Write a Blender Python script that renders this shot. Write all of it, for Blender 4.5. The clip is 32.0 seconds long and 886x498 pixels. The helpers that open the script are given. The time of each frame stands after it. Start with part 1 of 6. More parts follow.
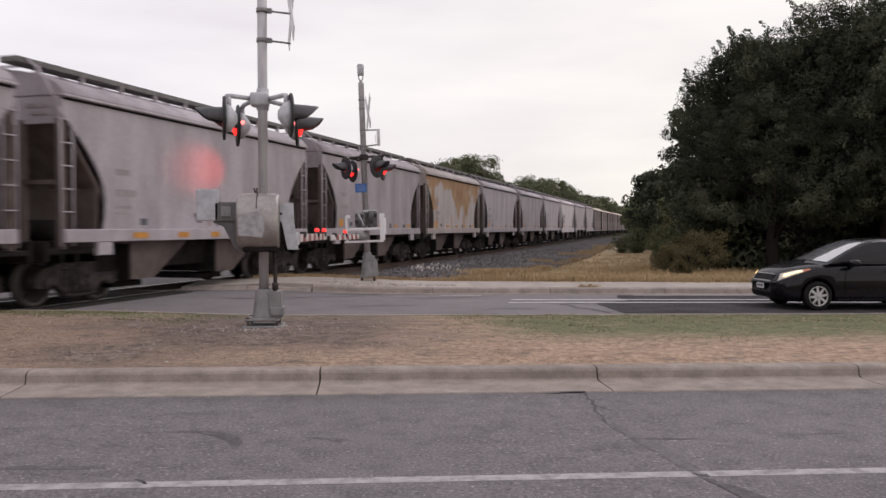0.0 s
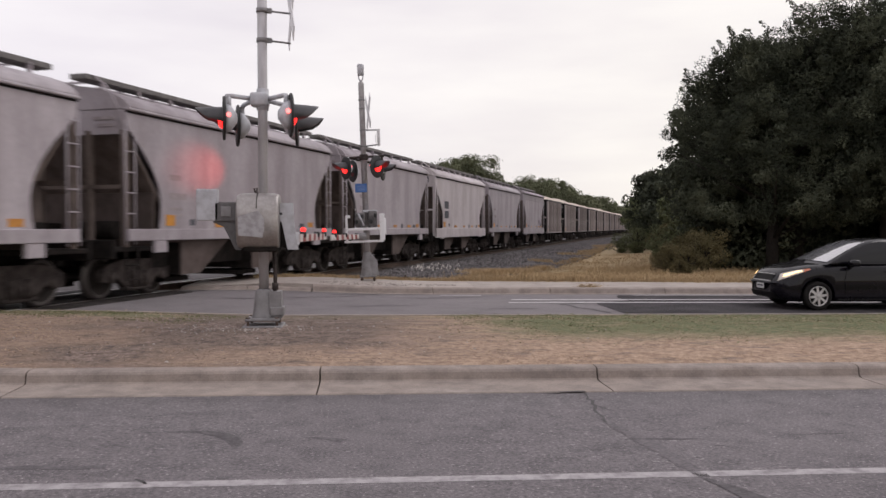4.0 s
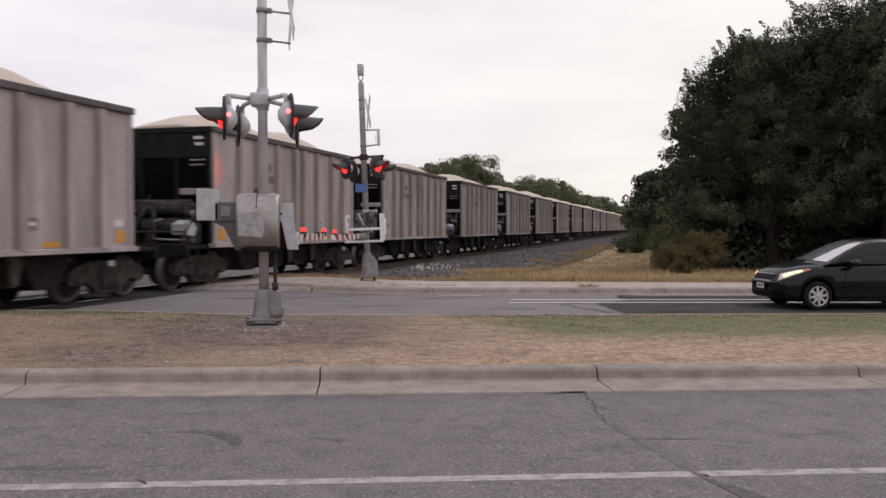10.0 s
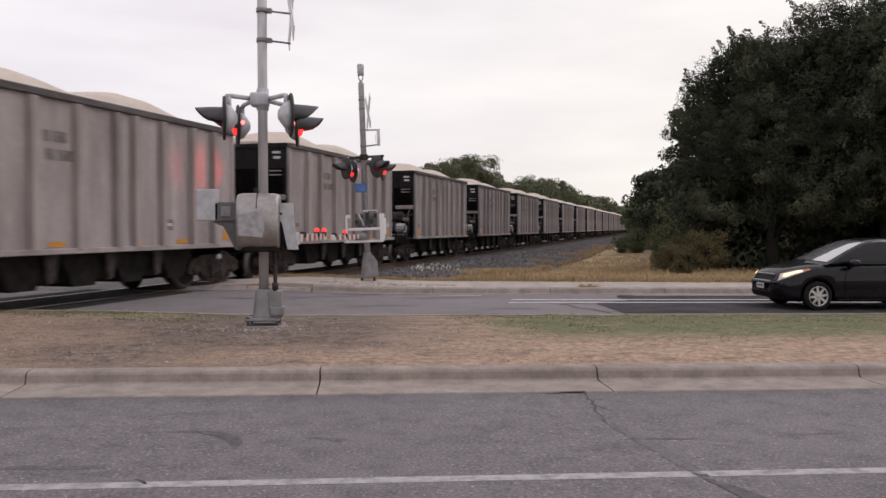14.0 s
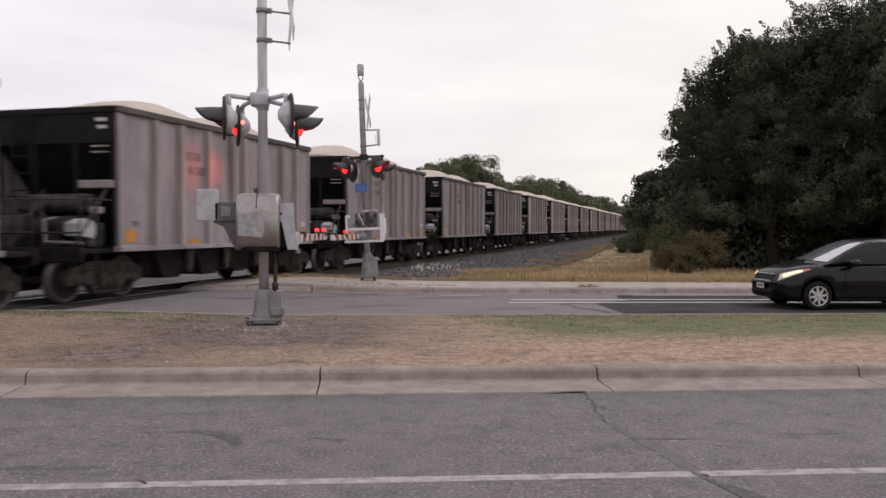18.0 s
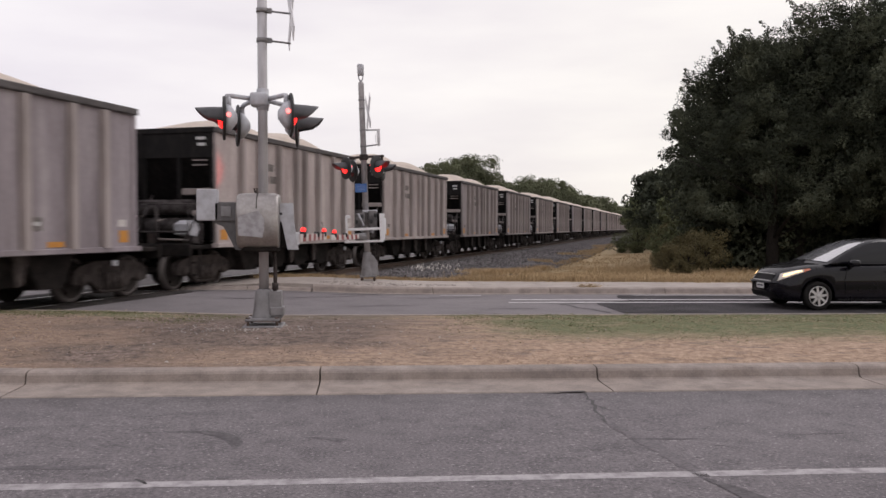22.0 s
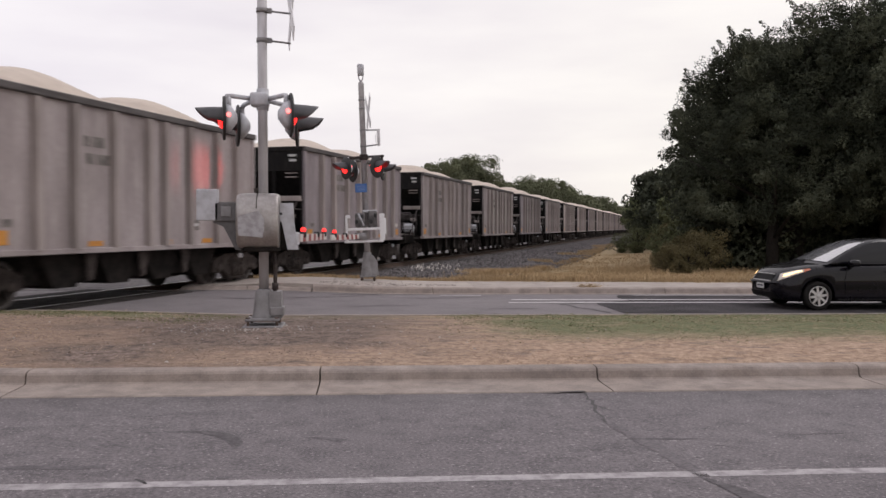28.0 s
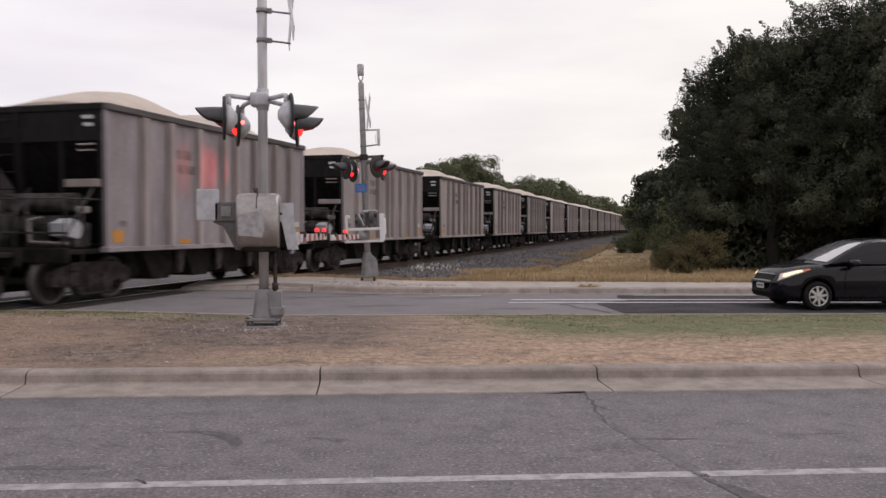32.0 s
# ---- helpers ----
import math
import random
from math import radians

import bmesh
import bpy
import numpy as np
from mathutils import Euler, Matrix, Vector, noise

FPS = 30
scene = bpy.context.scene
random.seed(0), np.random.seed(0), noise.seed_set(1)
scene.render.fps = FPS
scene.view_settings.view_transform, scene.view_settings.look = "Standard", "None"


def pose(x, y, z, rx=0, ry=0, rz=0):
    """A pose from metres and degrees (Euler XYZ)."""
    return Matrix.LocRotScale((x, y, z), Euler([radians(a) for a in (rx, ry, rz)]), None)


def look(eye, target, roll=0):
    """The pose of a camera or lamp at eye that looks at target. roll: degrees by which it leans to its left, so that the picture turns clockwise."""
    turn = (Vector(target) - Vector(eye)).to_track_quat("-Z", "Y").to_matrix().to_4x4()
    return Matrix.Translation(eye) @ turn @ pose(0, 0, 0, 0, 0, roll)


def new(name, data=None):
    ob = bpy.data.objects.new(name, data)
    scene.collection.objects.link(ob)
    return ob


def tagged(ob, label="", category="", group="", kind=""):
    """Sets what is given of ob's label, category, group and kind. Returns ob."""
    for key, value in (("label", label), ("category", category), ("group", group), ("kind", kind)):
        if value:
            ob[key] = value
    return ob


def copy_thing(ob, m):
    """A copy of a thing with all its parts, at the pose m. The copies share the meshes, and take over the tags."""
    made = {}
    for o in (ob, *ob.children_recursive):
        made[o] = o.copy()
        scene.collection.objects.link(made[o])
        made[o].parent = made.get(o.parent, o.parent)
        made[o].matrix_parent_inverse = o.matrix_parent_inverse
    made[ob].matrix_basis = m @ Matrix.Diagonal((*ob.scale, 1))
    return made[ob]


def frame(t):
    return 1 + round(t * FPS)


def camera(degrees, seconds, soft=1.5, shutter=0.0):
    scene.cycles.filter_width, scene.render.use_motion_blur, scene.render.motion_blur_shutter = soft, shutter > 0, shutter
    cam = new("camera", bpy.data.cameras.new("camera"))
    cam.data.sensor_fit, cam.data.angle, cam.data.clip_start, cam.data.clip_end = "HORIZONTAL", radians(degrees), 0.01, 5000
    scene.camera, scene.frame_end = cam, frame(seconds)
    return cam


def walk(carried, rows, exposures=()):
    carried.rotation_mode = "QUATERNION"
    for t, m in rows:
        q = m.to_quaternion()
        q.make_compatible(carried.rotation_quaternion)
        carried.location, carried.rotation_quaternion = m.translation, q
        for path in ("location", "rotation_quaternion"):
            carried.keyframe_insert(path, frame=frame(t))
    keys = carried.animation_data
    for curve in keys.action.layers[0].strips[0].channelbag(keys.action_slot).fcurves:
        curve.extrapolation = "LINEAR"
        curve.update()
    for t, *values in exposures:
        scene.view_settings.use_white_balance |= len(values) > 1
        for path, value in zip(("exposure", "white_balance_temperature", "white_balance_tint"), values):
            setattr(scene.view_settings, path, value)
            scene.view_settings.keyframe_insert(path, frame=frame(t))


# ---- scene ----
# A level crossing in flat country under an overcast sky: x runs along the road, y away from the camera's kerb, z up.
EYE = (0.0, 0.0, 1.66)
YAW, DIP = 5.06, 1.471            # degrees: turn to the right of +y, tilt below the horizon
cam = camera(55.83, 32.0, soft=1.5, shutter=0.45)
AIM = pose(*EYE, 90 - DIP, 0, -YAW)
walk(cam, [(0.0, AIM), (32.0, AIM)])

# ---- light ----
scene.view_settings.exposure = 0.0
world = bpy.data.worlds.new("overcast_sky")
scene.world = world
world.use_nodes = True
wn, wl = world.node_tree.nodes, world.node_tree.links
SUN_UP, SUN_TURN = radians(48), radians(72)
sky = wn.new("ShaderNodeTexSky")
sky.sky_type, sky.sun_disc, sky.sun_elevation, sky.sun_rotation = "NISHITA", False, SUN_UP, SUN_TURN
sky_dim = wn.new("ShaderNodeVectorMath")
sky_dim.operation = "SCALE"
sky_dim.inputs["Scale"].default_value = 0.09
where = wn.new("ShaderNodeTexCoord")
stretch = wn.new("ShaderNodeMapping")
stretch.inputs["Scale"].default_value = (1.6, 1.6, 7.0)
cloud = wn.new("ShaderNodeTexNoise")
cloud.inputs["Scale"].default_value, cloud.inputs["Detail"].default_value = 1.5, 5
cloud_tone = wn.new("ShaderNodeValToRGB")
cloud_tone.color_ramp.elements[0].position, cloud_tone.color_ramp.elements[0].color = 0.32, (0.86, 0.80, 0.868, 1)
cloud_tone.color_ramp.elements[1].position, cloud_tone.color_ramp.elements[1].color = 0.66, (1.04, 0.988, 1.012, 1)
deck = wn.new("ShaderNodeMix")
deck.data_type = "RGBA"
deck.inputs[0].default_value = 0.93
back = wn["Background"]
back.inputs["Strength"].default_value = 1.0
wl.new(sky.outputs["Color"], sky_dim.inputs[0])
wl.new(where.outputs["Generated"], stretch.inputs["Vector"])
wl.new(stretch.outputs["Vector"], cloud.inputs["Vector"])
wl.new(cloud.outputs["Fac"], cloud_tone.inputs["Fac"])
wl.new(sky_dim.outputs["Vector"], deck.inputs["A"])
# the cloud deck is creamier towards the eastern horizon
up = wn.new("ShaderNodeSeparateXYZ")
rise = wn.new("ShaderNodeMapRange")
rise.inputs["From Min"].default_value, rise.inputs["From Max"].default_value = 0.0, 0.7
rise.inputs["To Min"].default_value, rise.inputs["To Max"].default_value = 1.0, 0.0
cream = wn.new("ShaderNodeMix")
cream.data_type, cream.blend_type = "RGBA", "MULTIPLY"
cream.inputs["B"].default_value = (1.035, 1.03, 0.93, 1)
wl.new(where.outputs["Generated"], up.inputs[0])
wl.new(up.outputs["Z"], rise.inputs["Value"])
east = wn.new("ShaderNodeMapRange")
east.inputs["From Min"].default_value, east.inputs["From Max"].default_value = -0.35, 0.35
both = wn.new("ShaderNodeMath")
both.operation = "MULTIPLY"
wl.new(up.outputs["X"], east.inputs["Value"])
wl.new(rise.outputs["Result"], both.inputs[0])
wl.new(east.outputs["Result"], both.inputs[1])
wl.new(both.outputs[0], cream.inputs[0])
wl.new(cloud_tone.outputs["Color"], cream.inputs["A"])
wl.new(cream.outputs["Result"], deck.inputs["B"])
wl.new(deck.outputs["Result"], back.inputs["Color"])
# the far signal's red lamp shines on the passing wagons
beam = new("signal_beam", bpy.data.lights.new("signal_beam", "SPOT"))
beam.data.energy, beam.data.color, beam.data.spot_size, beam.data.spot_blend, beam.data.shadow_soft_size = 620.0, (1.0, 0.04, 0.03), radians(22), 1.0, 0.1
beam.matrix_world = look((-0.98, 22.72, 3.22), (-3.94, 20.32, 3.05))
sun = new("sun", bpy.data.lights.new("sun", "SUN"))
sun.data.energy, sun.data.angle, sun.data.color = 0.7, radians(30), (1.0, 0.95, 0.94)
sun.matrix_world = look((0, 0, 60), (0 - 60 * math.sin(SUN_TURN) / math.tan(SUN_UP), 0 - 60 * math.cos(SUN_TURN) / math.tan(SUN_UP), 0))

# ---- materials ----


def material(name, base, rough=0.7, metal=0.0, spread=0.0, second=None, scale=4.0, mix=(0.4, 0.65), grain=0.0, grain_scale=60.0, bump=0.0,
             bump_scale=40.0, stretch_xyz=None, per_object=0.0, per_island=0.0, coat=0.0, fleck=None, fleck_scale=60.0, third=None, third_scale=0.6, third_mix=(0.5, 0.7)):
    """base: colour; second: blotches of another colour; third: larger patches; grain: fine light and dark; bump: fine relief."""
    m = bpy.data.materials.new(name)
    m.use_nodes = True
    n, l = m.node_tree.nodes, m.node_tree.links
    b = n["Principled BSDF"]
    b.inputs["Roughness"].default_value, b.inputs["Metallic"].default_value = rough, metal
    b.inputs["Coat Weight"].default_value = coat
    at = n.new("ShaderNodeTexCoord")
    vec = at.outputs["Object"]
    if stretch_xyz:
        mp = n.new("ShaderNodeMapping")
        mp.inputs["Scale"].default_value = stretch_xyz
        l.new(vec, mp.inputs["Vector"])
        vec = mp.outputs["Vector"]
    col = n.new("ShaderNodeRGB")
    col.outputs[0].default_value = (*base, 1)
    out = col.outputs[0]

    def blotch(out, colour, size, span, detail=6):
        t = n.new("ShaderNodeTexNoise")
        t.inputs["Scale"].default_value, t.inputs["Detail"].default_value, t.inputs["Roughness"].default_value = size, detail, 0.62
        r = n.new("ShaderNodeMapRange")
        r.inputs["From Min"].default_value, r.inputs["From Max"].default_value = span
        x = n.new("ShaderNodeMix")
        x.data_type = "RGBA"
        x.inputs["B"].default_value = (*colour, 1)
        l.new(vec, t.inputs["Vector"])
        l.new(t.outputs["Fac"], r.inputs["Value"])
        l.new(r.outputs["Result"], x.inputs[0])
        l.new(out, x.inputs["A"])
        return x.outputs["Result"]

    if third:
        out = blotch(out, third, third_scale, third_mix, 4)
    if second:
        out = blotch(out, second, scale, mix)
    if fleck:
        out = blotch(out, fleck, fleck_scale, (0.60, 0.70), 2)

    def vary(out, source, lo, hi):
        r = n.new("ShaderNodeMapRange")
        r.inputs["To Min"].default_value, r.inputs["To Max"].default_value = lo, hi
        x = n.new("ShaderNodeVectorMath")
        x.operation = "SCALE"
        l.new(source, r.inputs["Value"])
        l.new(out, x.inputs[0])
        l.new(r.outputs["Result"], x.inputs["Scale"])
        return x.outputs["Vector"]

    if grain:
        t = n.new("ShaderNodeTexNoise")
        t.inputs["Scale"].default_value, t.inputs["Detail"].default_value = grain_scale, 3
        l.new(at.outputs["Object"], t.inputs["Vector"])
        out = vary(out, t.outputs["Fac"], 1 - 1.6 * grain, 1 + 1.6 * grain)
    if per_object:
        out = vary(out, n.new("ShaderNodeObjectInfo").outputs["Random"], 1 - per_object, 1 + per_object)
    if per_island:
        out = vary(out, n.new("ShaderNodeNewGeometry").outputs["Random Per Island"], 1 - per_island, 1 + per_island)
    l.new(out, b.inputs["Base Color"])
    if bump:
        t = n.new("ShaderNodeTexNoise")
        t.inputs["Scale"].default_value, t.inputs["Detail"].default_value = bump_scale, 4
        u = n.new("ShaderNodeBump")
        u.inputs["Strength"].default_value, u.inputs["Distance"].default_value = min(1.0, bump), 0.02
        l.new(at.outputs["Object"], t.inputs["Vector"])
        l.new(t.outputs["Fac"], u.inputs["Height"])
        l.new(u.outputs["Normal"], b.inputs["Normal"])
    return m


def glow(name, colour, strength):
    m = bpy.data.materials.new(name)
    m.use_nodes = True
    b = m.node_tree.nodes["Principled BSDF"]
    b.inputs["Base Color"].default_value = (*colour, 1)
    b.inputs["Emission Color"].default_value = (*colour, 1)
    b.inputs["Emission Strength"].default_value = strength
    return m


ASPHALT = material("worn_asphalt", (0.160, 0.144, 0.152), 0.9, second=(0.108, 0.098, 0.105), scale=3.0, mix=(0.46, 0.72), grain=0.55, grain_scale=42,
                   bump=0.5, bump_scale=90, fleck=(0.30, 0.275, 0.28), fleck_scale=34, third=(0.188, 0.171, 0.178), third_scale=0.35, third_mix=(0.45, 0.7))
ASPHALT_PALE = material("pale_asphalt", (0.19, 0.172, 0.178), 0.9, second=(0.145, 0.131, 0.137), scale=1.2, mix=(0.45, 0.75), grain=0.16, grain_scale=60,
                        bump=0.4, bump_scale=80, third=(0.22, 0.2, 0.203), third_scale=0.3)
ASPHALT_NEW = material("dark_asphalt", (0.036, 0.033, 0.036), 0.9, second=(0.062, 0.057, 0.06), scale=1.5, grain=0.18, bump=0.4, bump_scale=80)
ASPHALT_NEW.node_tree.nodes["Principled BSDF"].inputs["Specular IOR Level"].default_value = 0.2
TAR = material("crack_tar", (0.055, 0.05, 0.052), 0.7, grain=0.2, grain_scale=30)
FAINT_MARK = material("faint_tyre_mark", (0.094, 0.085, 0.091), 0.9, second=(0.132, 0.12, 0.127), scale=9, mix=(0.40, 0.60), grain=0.4, grain_scale=42)
WORN_TAR = material("worn_tar", (0.122, 0.110, 0.117), 0.9, second=(0.15, 0.136, 0.143), scale=8, mix=(0.4, 0.62), grain=0.45, grain_scale=42)
RUBBER_MARK = material("tyre_mark", (0.070, 0.063, 0.068), 0.85, second=(0.118, 0.107, 0.113), scale=7, mix=(0.42, 0.62), grain=0.4, grain_scale=42)
LINE_PAINT = material("road_paint", (0.40, 0.375, 0.385), 0.8, second=(0.19, 0.172, 0.18), scale=9, mix=(0.42, 0.72), grain=0.12)
CONCRETE = material("kerb_concrete", (0.325, 0.272, 0.240), 0.9, second=(0.225, 0.19, 0.172), scale=3.5, grain=0.14, grain_scale=45, bump=0.35, bump_scale=60,
                    per_object=0.05, third=(0.37, 0.32, 0.292), third_scale=0.7)
FAR_PAINT = material("fresh_road_paint", (0.66, 0.63, 0.64), 0.8, second=(0.4, 0.37, 0.37), scale=7, mix=(0.5, 0.75))
CONCRETE_PALE = material("pale_concrete", (0.42, 0.37, 0.335), 0.9, second=(0.33, 0.29, 0.26), scale=1.6, grain=0.12, grain_scale=40, bump=0.3, per_object=0.04)
STEEL_RAIL = material("worn_rail_steel", (0.42, 0.40, 0.39), 0.32, 1.0, second=(0.3, 0.27, 0.25), scale=5)
RUST = material("rail_rust", (0.115, 0.075, 0.055), 0.85, second=(0.07, 0.05, 0.042), scale=7, grain=0.15)
TIE = material("sleeper_wood", (0.085, 0.068, 0.058), 0.95, second=(0.13, 0.11, 0.1), scale=5, stretch_xyz=(1, 6, 6), bump=0.4)
BALLAST = material("ballast", (0.10, 0.092, 0.093), 0.95, second=(0.16, 0.147, 0.146), scale=9, mix=(0.45, 0.6), grain=0.3, grain_scale=26, bump=1.0, bump_scale=14)
STONE = material("ballast_stone", (0.135, 0.124, 0.125), 0.92, per_island=0.55, grain=0.1)
PEBBLE = material("pale_gravel", (0.40, 0.36, 0.335), 0.9, per_island=0.35)
GALV = material("galvanised_steel", (0.27, 0.262, 0.268), 0.6, 0.25, second=(0.20, 0.192, 0.196), scale=6, mix=(0.4, 0.65), grain=0.06, per_object=0.04)
ALU = material("dull_aluminium", (0.38, 0.365, 0.37), 0.55, 0.3, second=(0.29, 0.272, 0.272), scale=9, grain=0.06)
GREY_PAINT = material("grey_paint", (0.50, 0.505, 0.54), 0.5, second=(0.38, 0.375, 0.40), scale=8, grain=0.05)
WHITE_PAINT = material("white_paint", (0.74, 0.73, 0.745), 0.5, second=(0.48, 0.46, 0.45), scale=9, mix=(0.55, 0.75))
BLACK_PAINT = material("black_paint", (0.018, 0.018, 0.019), 0.55, second=(0.03, 0.029, 0.03), scale=10)
RED_STRIPE = material("red_reflective", (0.26, 0.035, 0.035), 0.5, second=(0.2, 0.03, 0.03), scale=12)
WHITE_STRIPE = material("white_reflective", (0.62, 0.58, 0.56), 0.5, second=(0.5, 0.46, 0.44), scale=12)
BLUE_SIGN = material("blue_sign", (0.045, 0.12, 0.36), 0.5, second=(0.06, 0.16, 0.40), scale=12)
LENS_RED = material("red_lens", (0.16, 0.012, 0.012), 0.25)
BULB = glow("lit_signal_red", (1.0, 0.022, 0.02), 2.6)
PEEP = glow("lit_peep_red", (1.0, 0.16, 0.15), 3.0)
CAST_GREY = material("dark_cast_metal", (0.13, 0.125, 0.128), 0.6, second=(0.085, 0.08, 0.082), scale=9, grain=0.08)
SCUFFED = material("scuffed_sheet", (0.41, 0.40, 0.42), 0.6, second=(0.30, 0.285, 0.295), scale=11, mix=(0.4, 0.6))
YELLOW = material("yellow_reflector", (0.60, 0.27, 0.045), 0.5, second=(0.45, 0.2, 0.05), scale=8)
BLUE_TEXT = material("pale_blue_lettering", (0.16, 0.24, 0.46), 0.6)
SIGN_TEXT = material("pale_lettering", (0.55, 0.54, 0.54), 0.6)

# ---- shaping ----


class Shape:
    """Collects rounded boxes, prisms, tubes and turned forms into one mesh."""

    def __init__(self):
        self.v, self.f, self.s = [], [], []

    def add(self, verts, faces, smooth=False, m=None):
        o = len(self.v)
        self.v += [tuple(m @ Vector(p)) if m is not None else tuple(p) for p in verts]
        self.f += [tuple(i + o for i in q) for q in faces]
        self.s += [smooth] * len(faces)
        return self

    def box(self, x0, x1, y0, y1, z0, z1, b=0.0, m=None):
        if b <= 0:
            v = [(x, y, z) for x in (x0, x1) for y in (y0, y1) for z in (z0, z1)]
            return self.add(v, [(0, 1, 3, 2), (4, 6, 7, 5), (0, 4, 5, 1), (2, 3, 7, 6), (0, 2, 6, 4), (1, 5, 7, 3)], False, m)
        b = min(b, (x1 - x0) / 2.01, (y1 - y0) / 2.01, (z1 - z0) / 2.01)
        bm = bmesh.new()
        bmesh.ops.create_cube(bm, size=1.0)
        for w in bm.verts:
            w.co = Vector(((x0, x1)[w.co.x > 0], (y0, y1)[w.co.y > 0], (z0, z1)[w.co.z > 0]))
        bmesh.ops.bevel(bm, geom=bm.edges[:], offset=b, segments=2 if b > 0.03 else 1, profile=0.5, affect="EDGES")
        bm.verts.index_update()
        self.add([w.co[:] for w in bm.verts], [[w.index for w in q.verts] for q in bm.faces], b > 0.03, m)
        bm.free()
        return self

    def prism(self, poly, a, b, axis="y", m=None, smooth=False):
        """A polygon of (x, z) drawn out along y from a to b (axis y), of (y, z) along x, or of (x, y) along z."""
        put = {"y": lambda p, d: (p[0], d, p[1]), "x": lambda p, d: (d, p[0], p[1]), "z": lambda p, d: (p[0], p[1], d)}[axis]
        n = len(poly)
        v = [put(p, a) for p in poly] + [put(p, b) for p in poly]
        self.add(v, [(i, (i + 1) % n, n + (i + 1) % n, n + i) for i in range(n)], smooth, m)
        return self.add(v, [tuple(range(n))[::-1], tuple(range(n, 2 * n))], False, m)

    def tube(self, pts, r, n=10, caps=True, m=None):
        pts = [Vector(p) for p in pts]
        rs = r if isinstance(r, (list, tuple)) else [r] * len(pts)
        v, f = [], []
        ref = None
        for i, p in enumerate(pts):
            d = (pts[min(i + 1, len(pts) - 1)] - pts[max(i - 1, 0)]).normalized()
            if ref is None:
                ref = d.orthogonal().normalized()
            ref = (ref - d * ref.dot(d)).normalized()
            w = d.cross(ref)
            v += [p + (ref * math.cos(a) + w * math.sin(a)) * rs[i] for a in (2 * math.pi * k / n for k in range(n))]
        for i in range(len(pts) - 1):
            f += [(i * n + k, i * n + (k + 1) % n, (i + 1) * n + (k + 1) % n, (i + 1) * n + k) for k in range(n)]
        self.add(v, f, True, m)
        if caps:
            e = (len(pts) - 1) * n
            self.add(v, [tuple(range(n))[::-1], tuple(range(e, e + n))], False, m)
        return self

    def lathe(self, prof, n=20, m=None, smooth=True):
        """Turns a profile of (distance along x, radius) about the x axis."""
        v = [(x, r * math.cos(2 * math.pi * k / n), r * math.sin(2 * math.pi * k / n)) for x, r in prof for k in range(n)]
        f = [(i * n + k, i * n + (k + 1) % n, (i + 1) * n + (k + 1) % n, (i + 1) * n + k) for i in range(len(prof) - 1) for k in range(n)]
        self.add(v, f, smooth, m)
        e = (len(prof) - 1) * n
        return self.add(v, [tuple(range(n))[::-1], tuple(range(e, e + n))], False, m)

    def grid(self, rows, smooth=True, m=None):
        """A sheet through rows of points."""
        w = len(rows[0])
        v = [p for r in rows for p in r]
        return self.add(v, [(i * w + j, i * w + j + 1, (i + 1) * w + j + 1, (i + 1) * w + j) for i in range(len(rows) - 1) for j in range(w - 1)], smooth, m)

    def mesh(self, name, mat):
        me = bpy.data.meshes.new(name)
        me.from_pydata(self.v, [], self.f)
        me.polygons.foreach_set("use_smooth", self.s)
        me.materials.append(mat)
        bm = bmesh.new()
        bm.from_mesh(me)
        if len(bm.faces) < 4000:
            bmesh.ops.remove_doubles(bm, verts=bm.verts[:], dist=1e-5)
        bmesh.ops.recalc_face_normals(bm, faces=bm.faces[:])
        bm.to_mesh(me)
        bm.free()
        return me


def part(name, shape, mat, parent, label="", at=None):
    """One mesh under a thing or under a part."""
    ob = new(name, shape.mesh(name, mat) if isinstance(shape, Shape) else shape)
    ob.parent = parent
    if at is not None:
        ob.matrix_basis = at
    return tagged(ob, label)


def thing(name, m, label, category, group="", kind=""):
    """An Empty at a thing's base, to carry its parts."""
    ob = new(name)
    ob.empty_display_size = 0.2
    ob.matrix_basis = m
    return tagged(ob, label, category, group, kind)


def solid(name, shape, mat, label, category, kind="", group=""):
    return tagged(new(name, shape.mesh(name, mat)), label, category, group, kind)


# ---- the lie of the land ----
FALL = -0.007                      # the road falls gently away from the rails
TRACK_TURN = 69.42                 # degrees of the track against the road
TRACK = Vector((math.cos(radians(TRACK_TURN)), math.sin(radians(TRACK_TURN)), 0))
ACROSS = Vector((-TRACK.y, TRACK.x, 0))
TRACK_OFF, RAIL_TOP = 12.36, 0.16  # the track's middle line passes 12.36 m from the eye
MEDIAN_NEAR, MEDIAN_FAR = 9.13, 15.0
WALK_BACK = 23.7


def on_track(s, off=0.0, z=0.0):
    """s metres along the track, off metres beyond its middle, z over the rails."""
    p = TRACK * s + ACROSS * (TRACK_OFF + off)
    return Vector((p.x, p.y, RAIL_TOP + z))


def track_coords(x, y):
    return x * TRACK.x + y * TRACK.y, x * ACROSS.x + y * ACROSS.y - TRACK_OFF


def road_z(x):
    return FALL * max(-14.0, min(45.0, x))


def step(a, b, v):
    u = max(0.0, min(1.0, (v - a) / (b - a)))
    return u * u * (3 - 2 * u)


def rail_blend(x, y):
    """1 on the track, 0 some metres off it: roads climb to the rails."""
    return 1 - step(1.6, 6.0, abs(track_coords(x, y)[1]))


def paved_z(x, y):
    k = rail_blend(x, y)
    return road_z(x) * (1 - k) + (RAIL_TOP - 0.02) * k
# ---- ground, roads, kerbs, median ----


def axis(fine, coarse):
    return sorted(set(fine) | set(coarse))


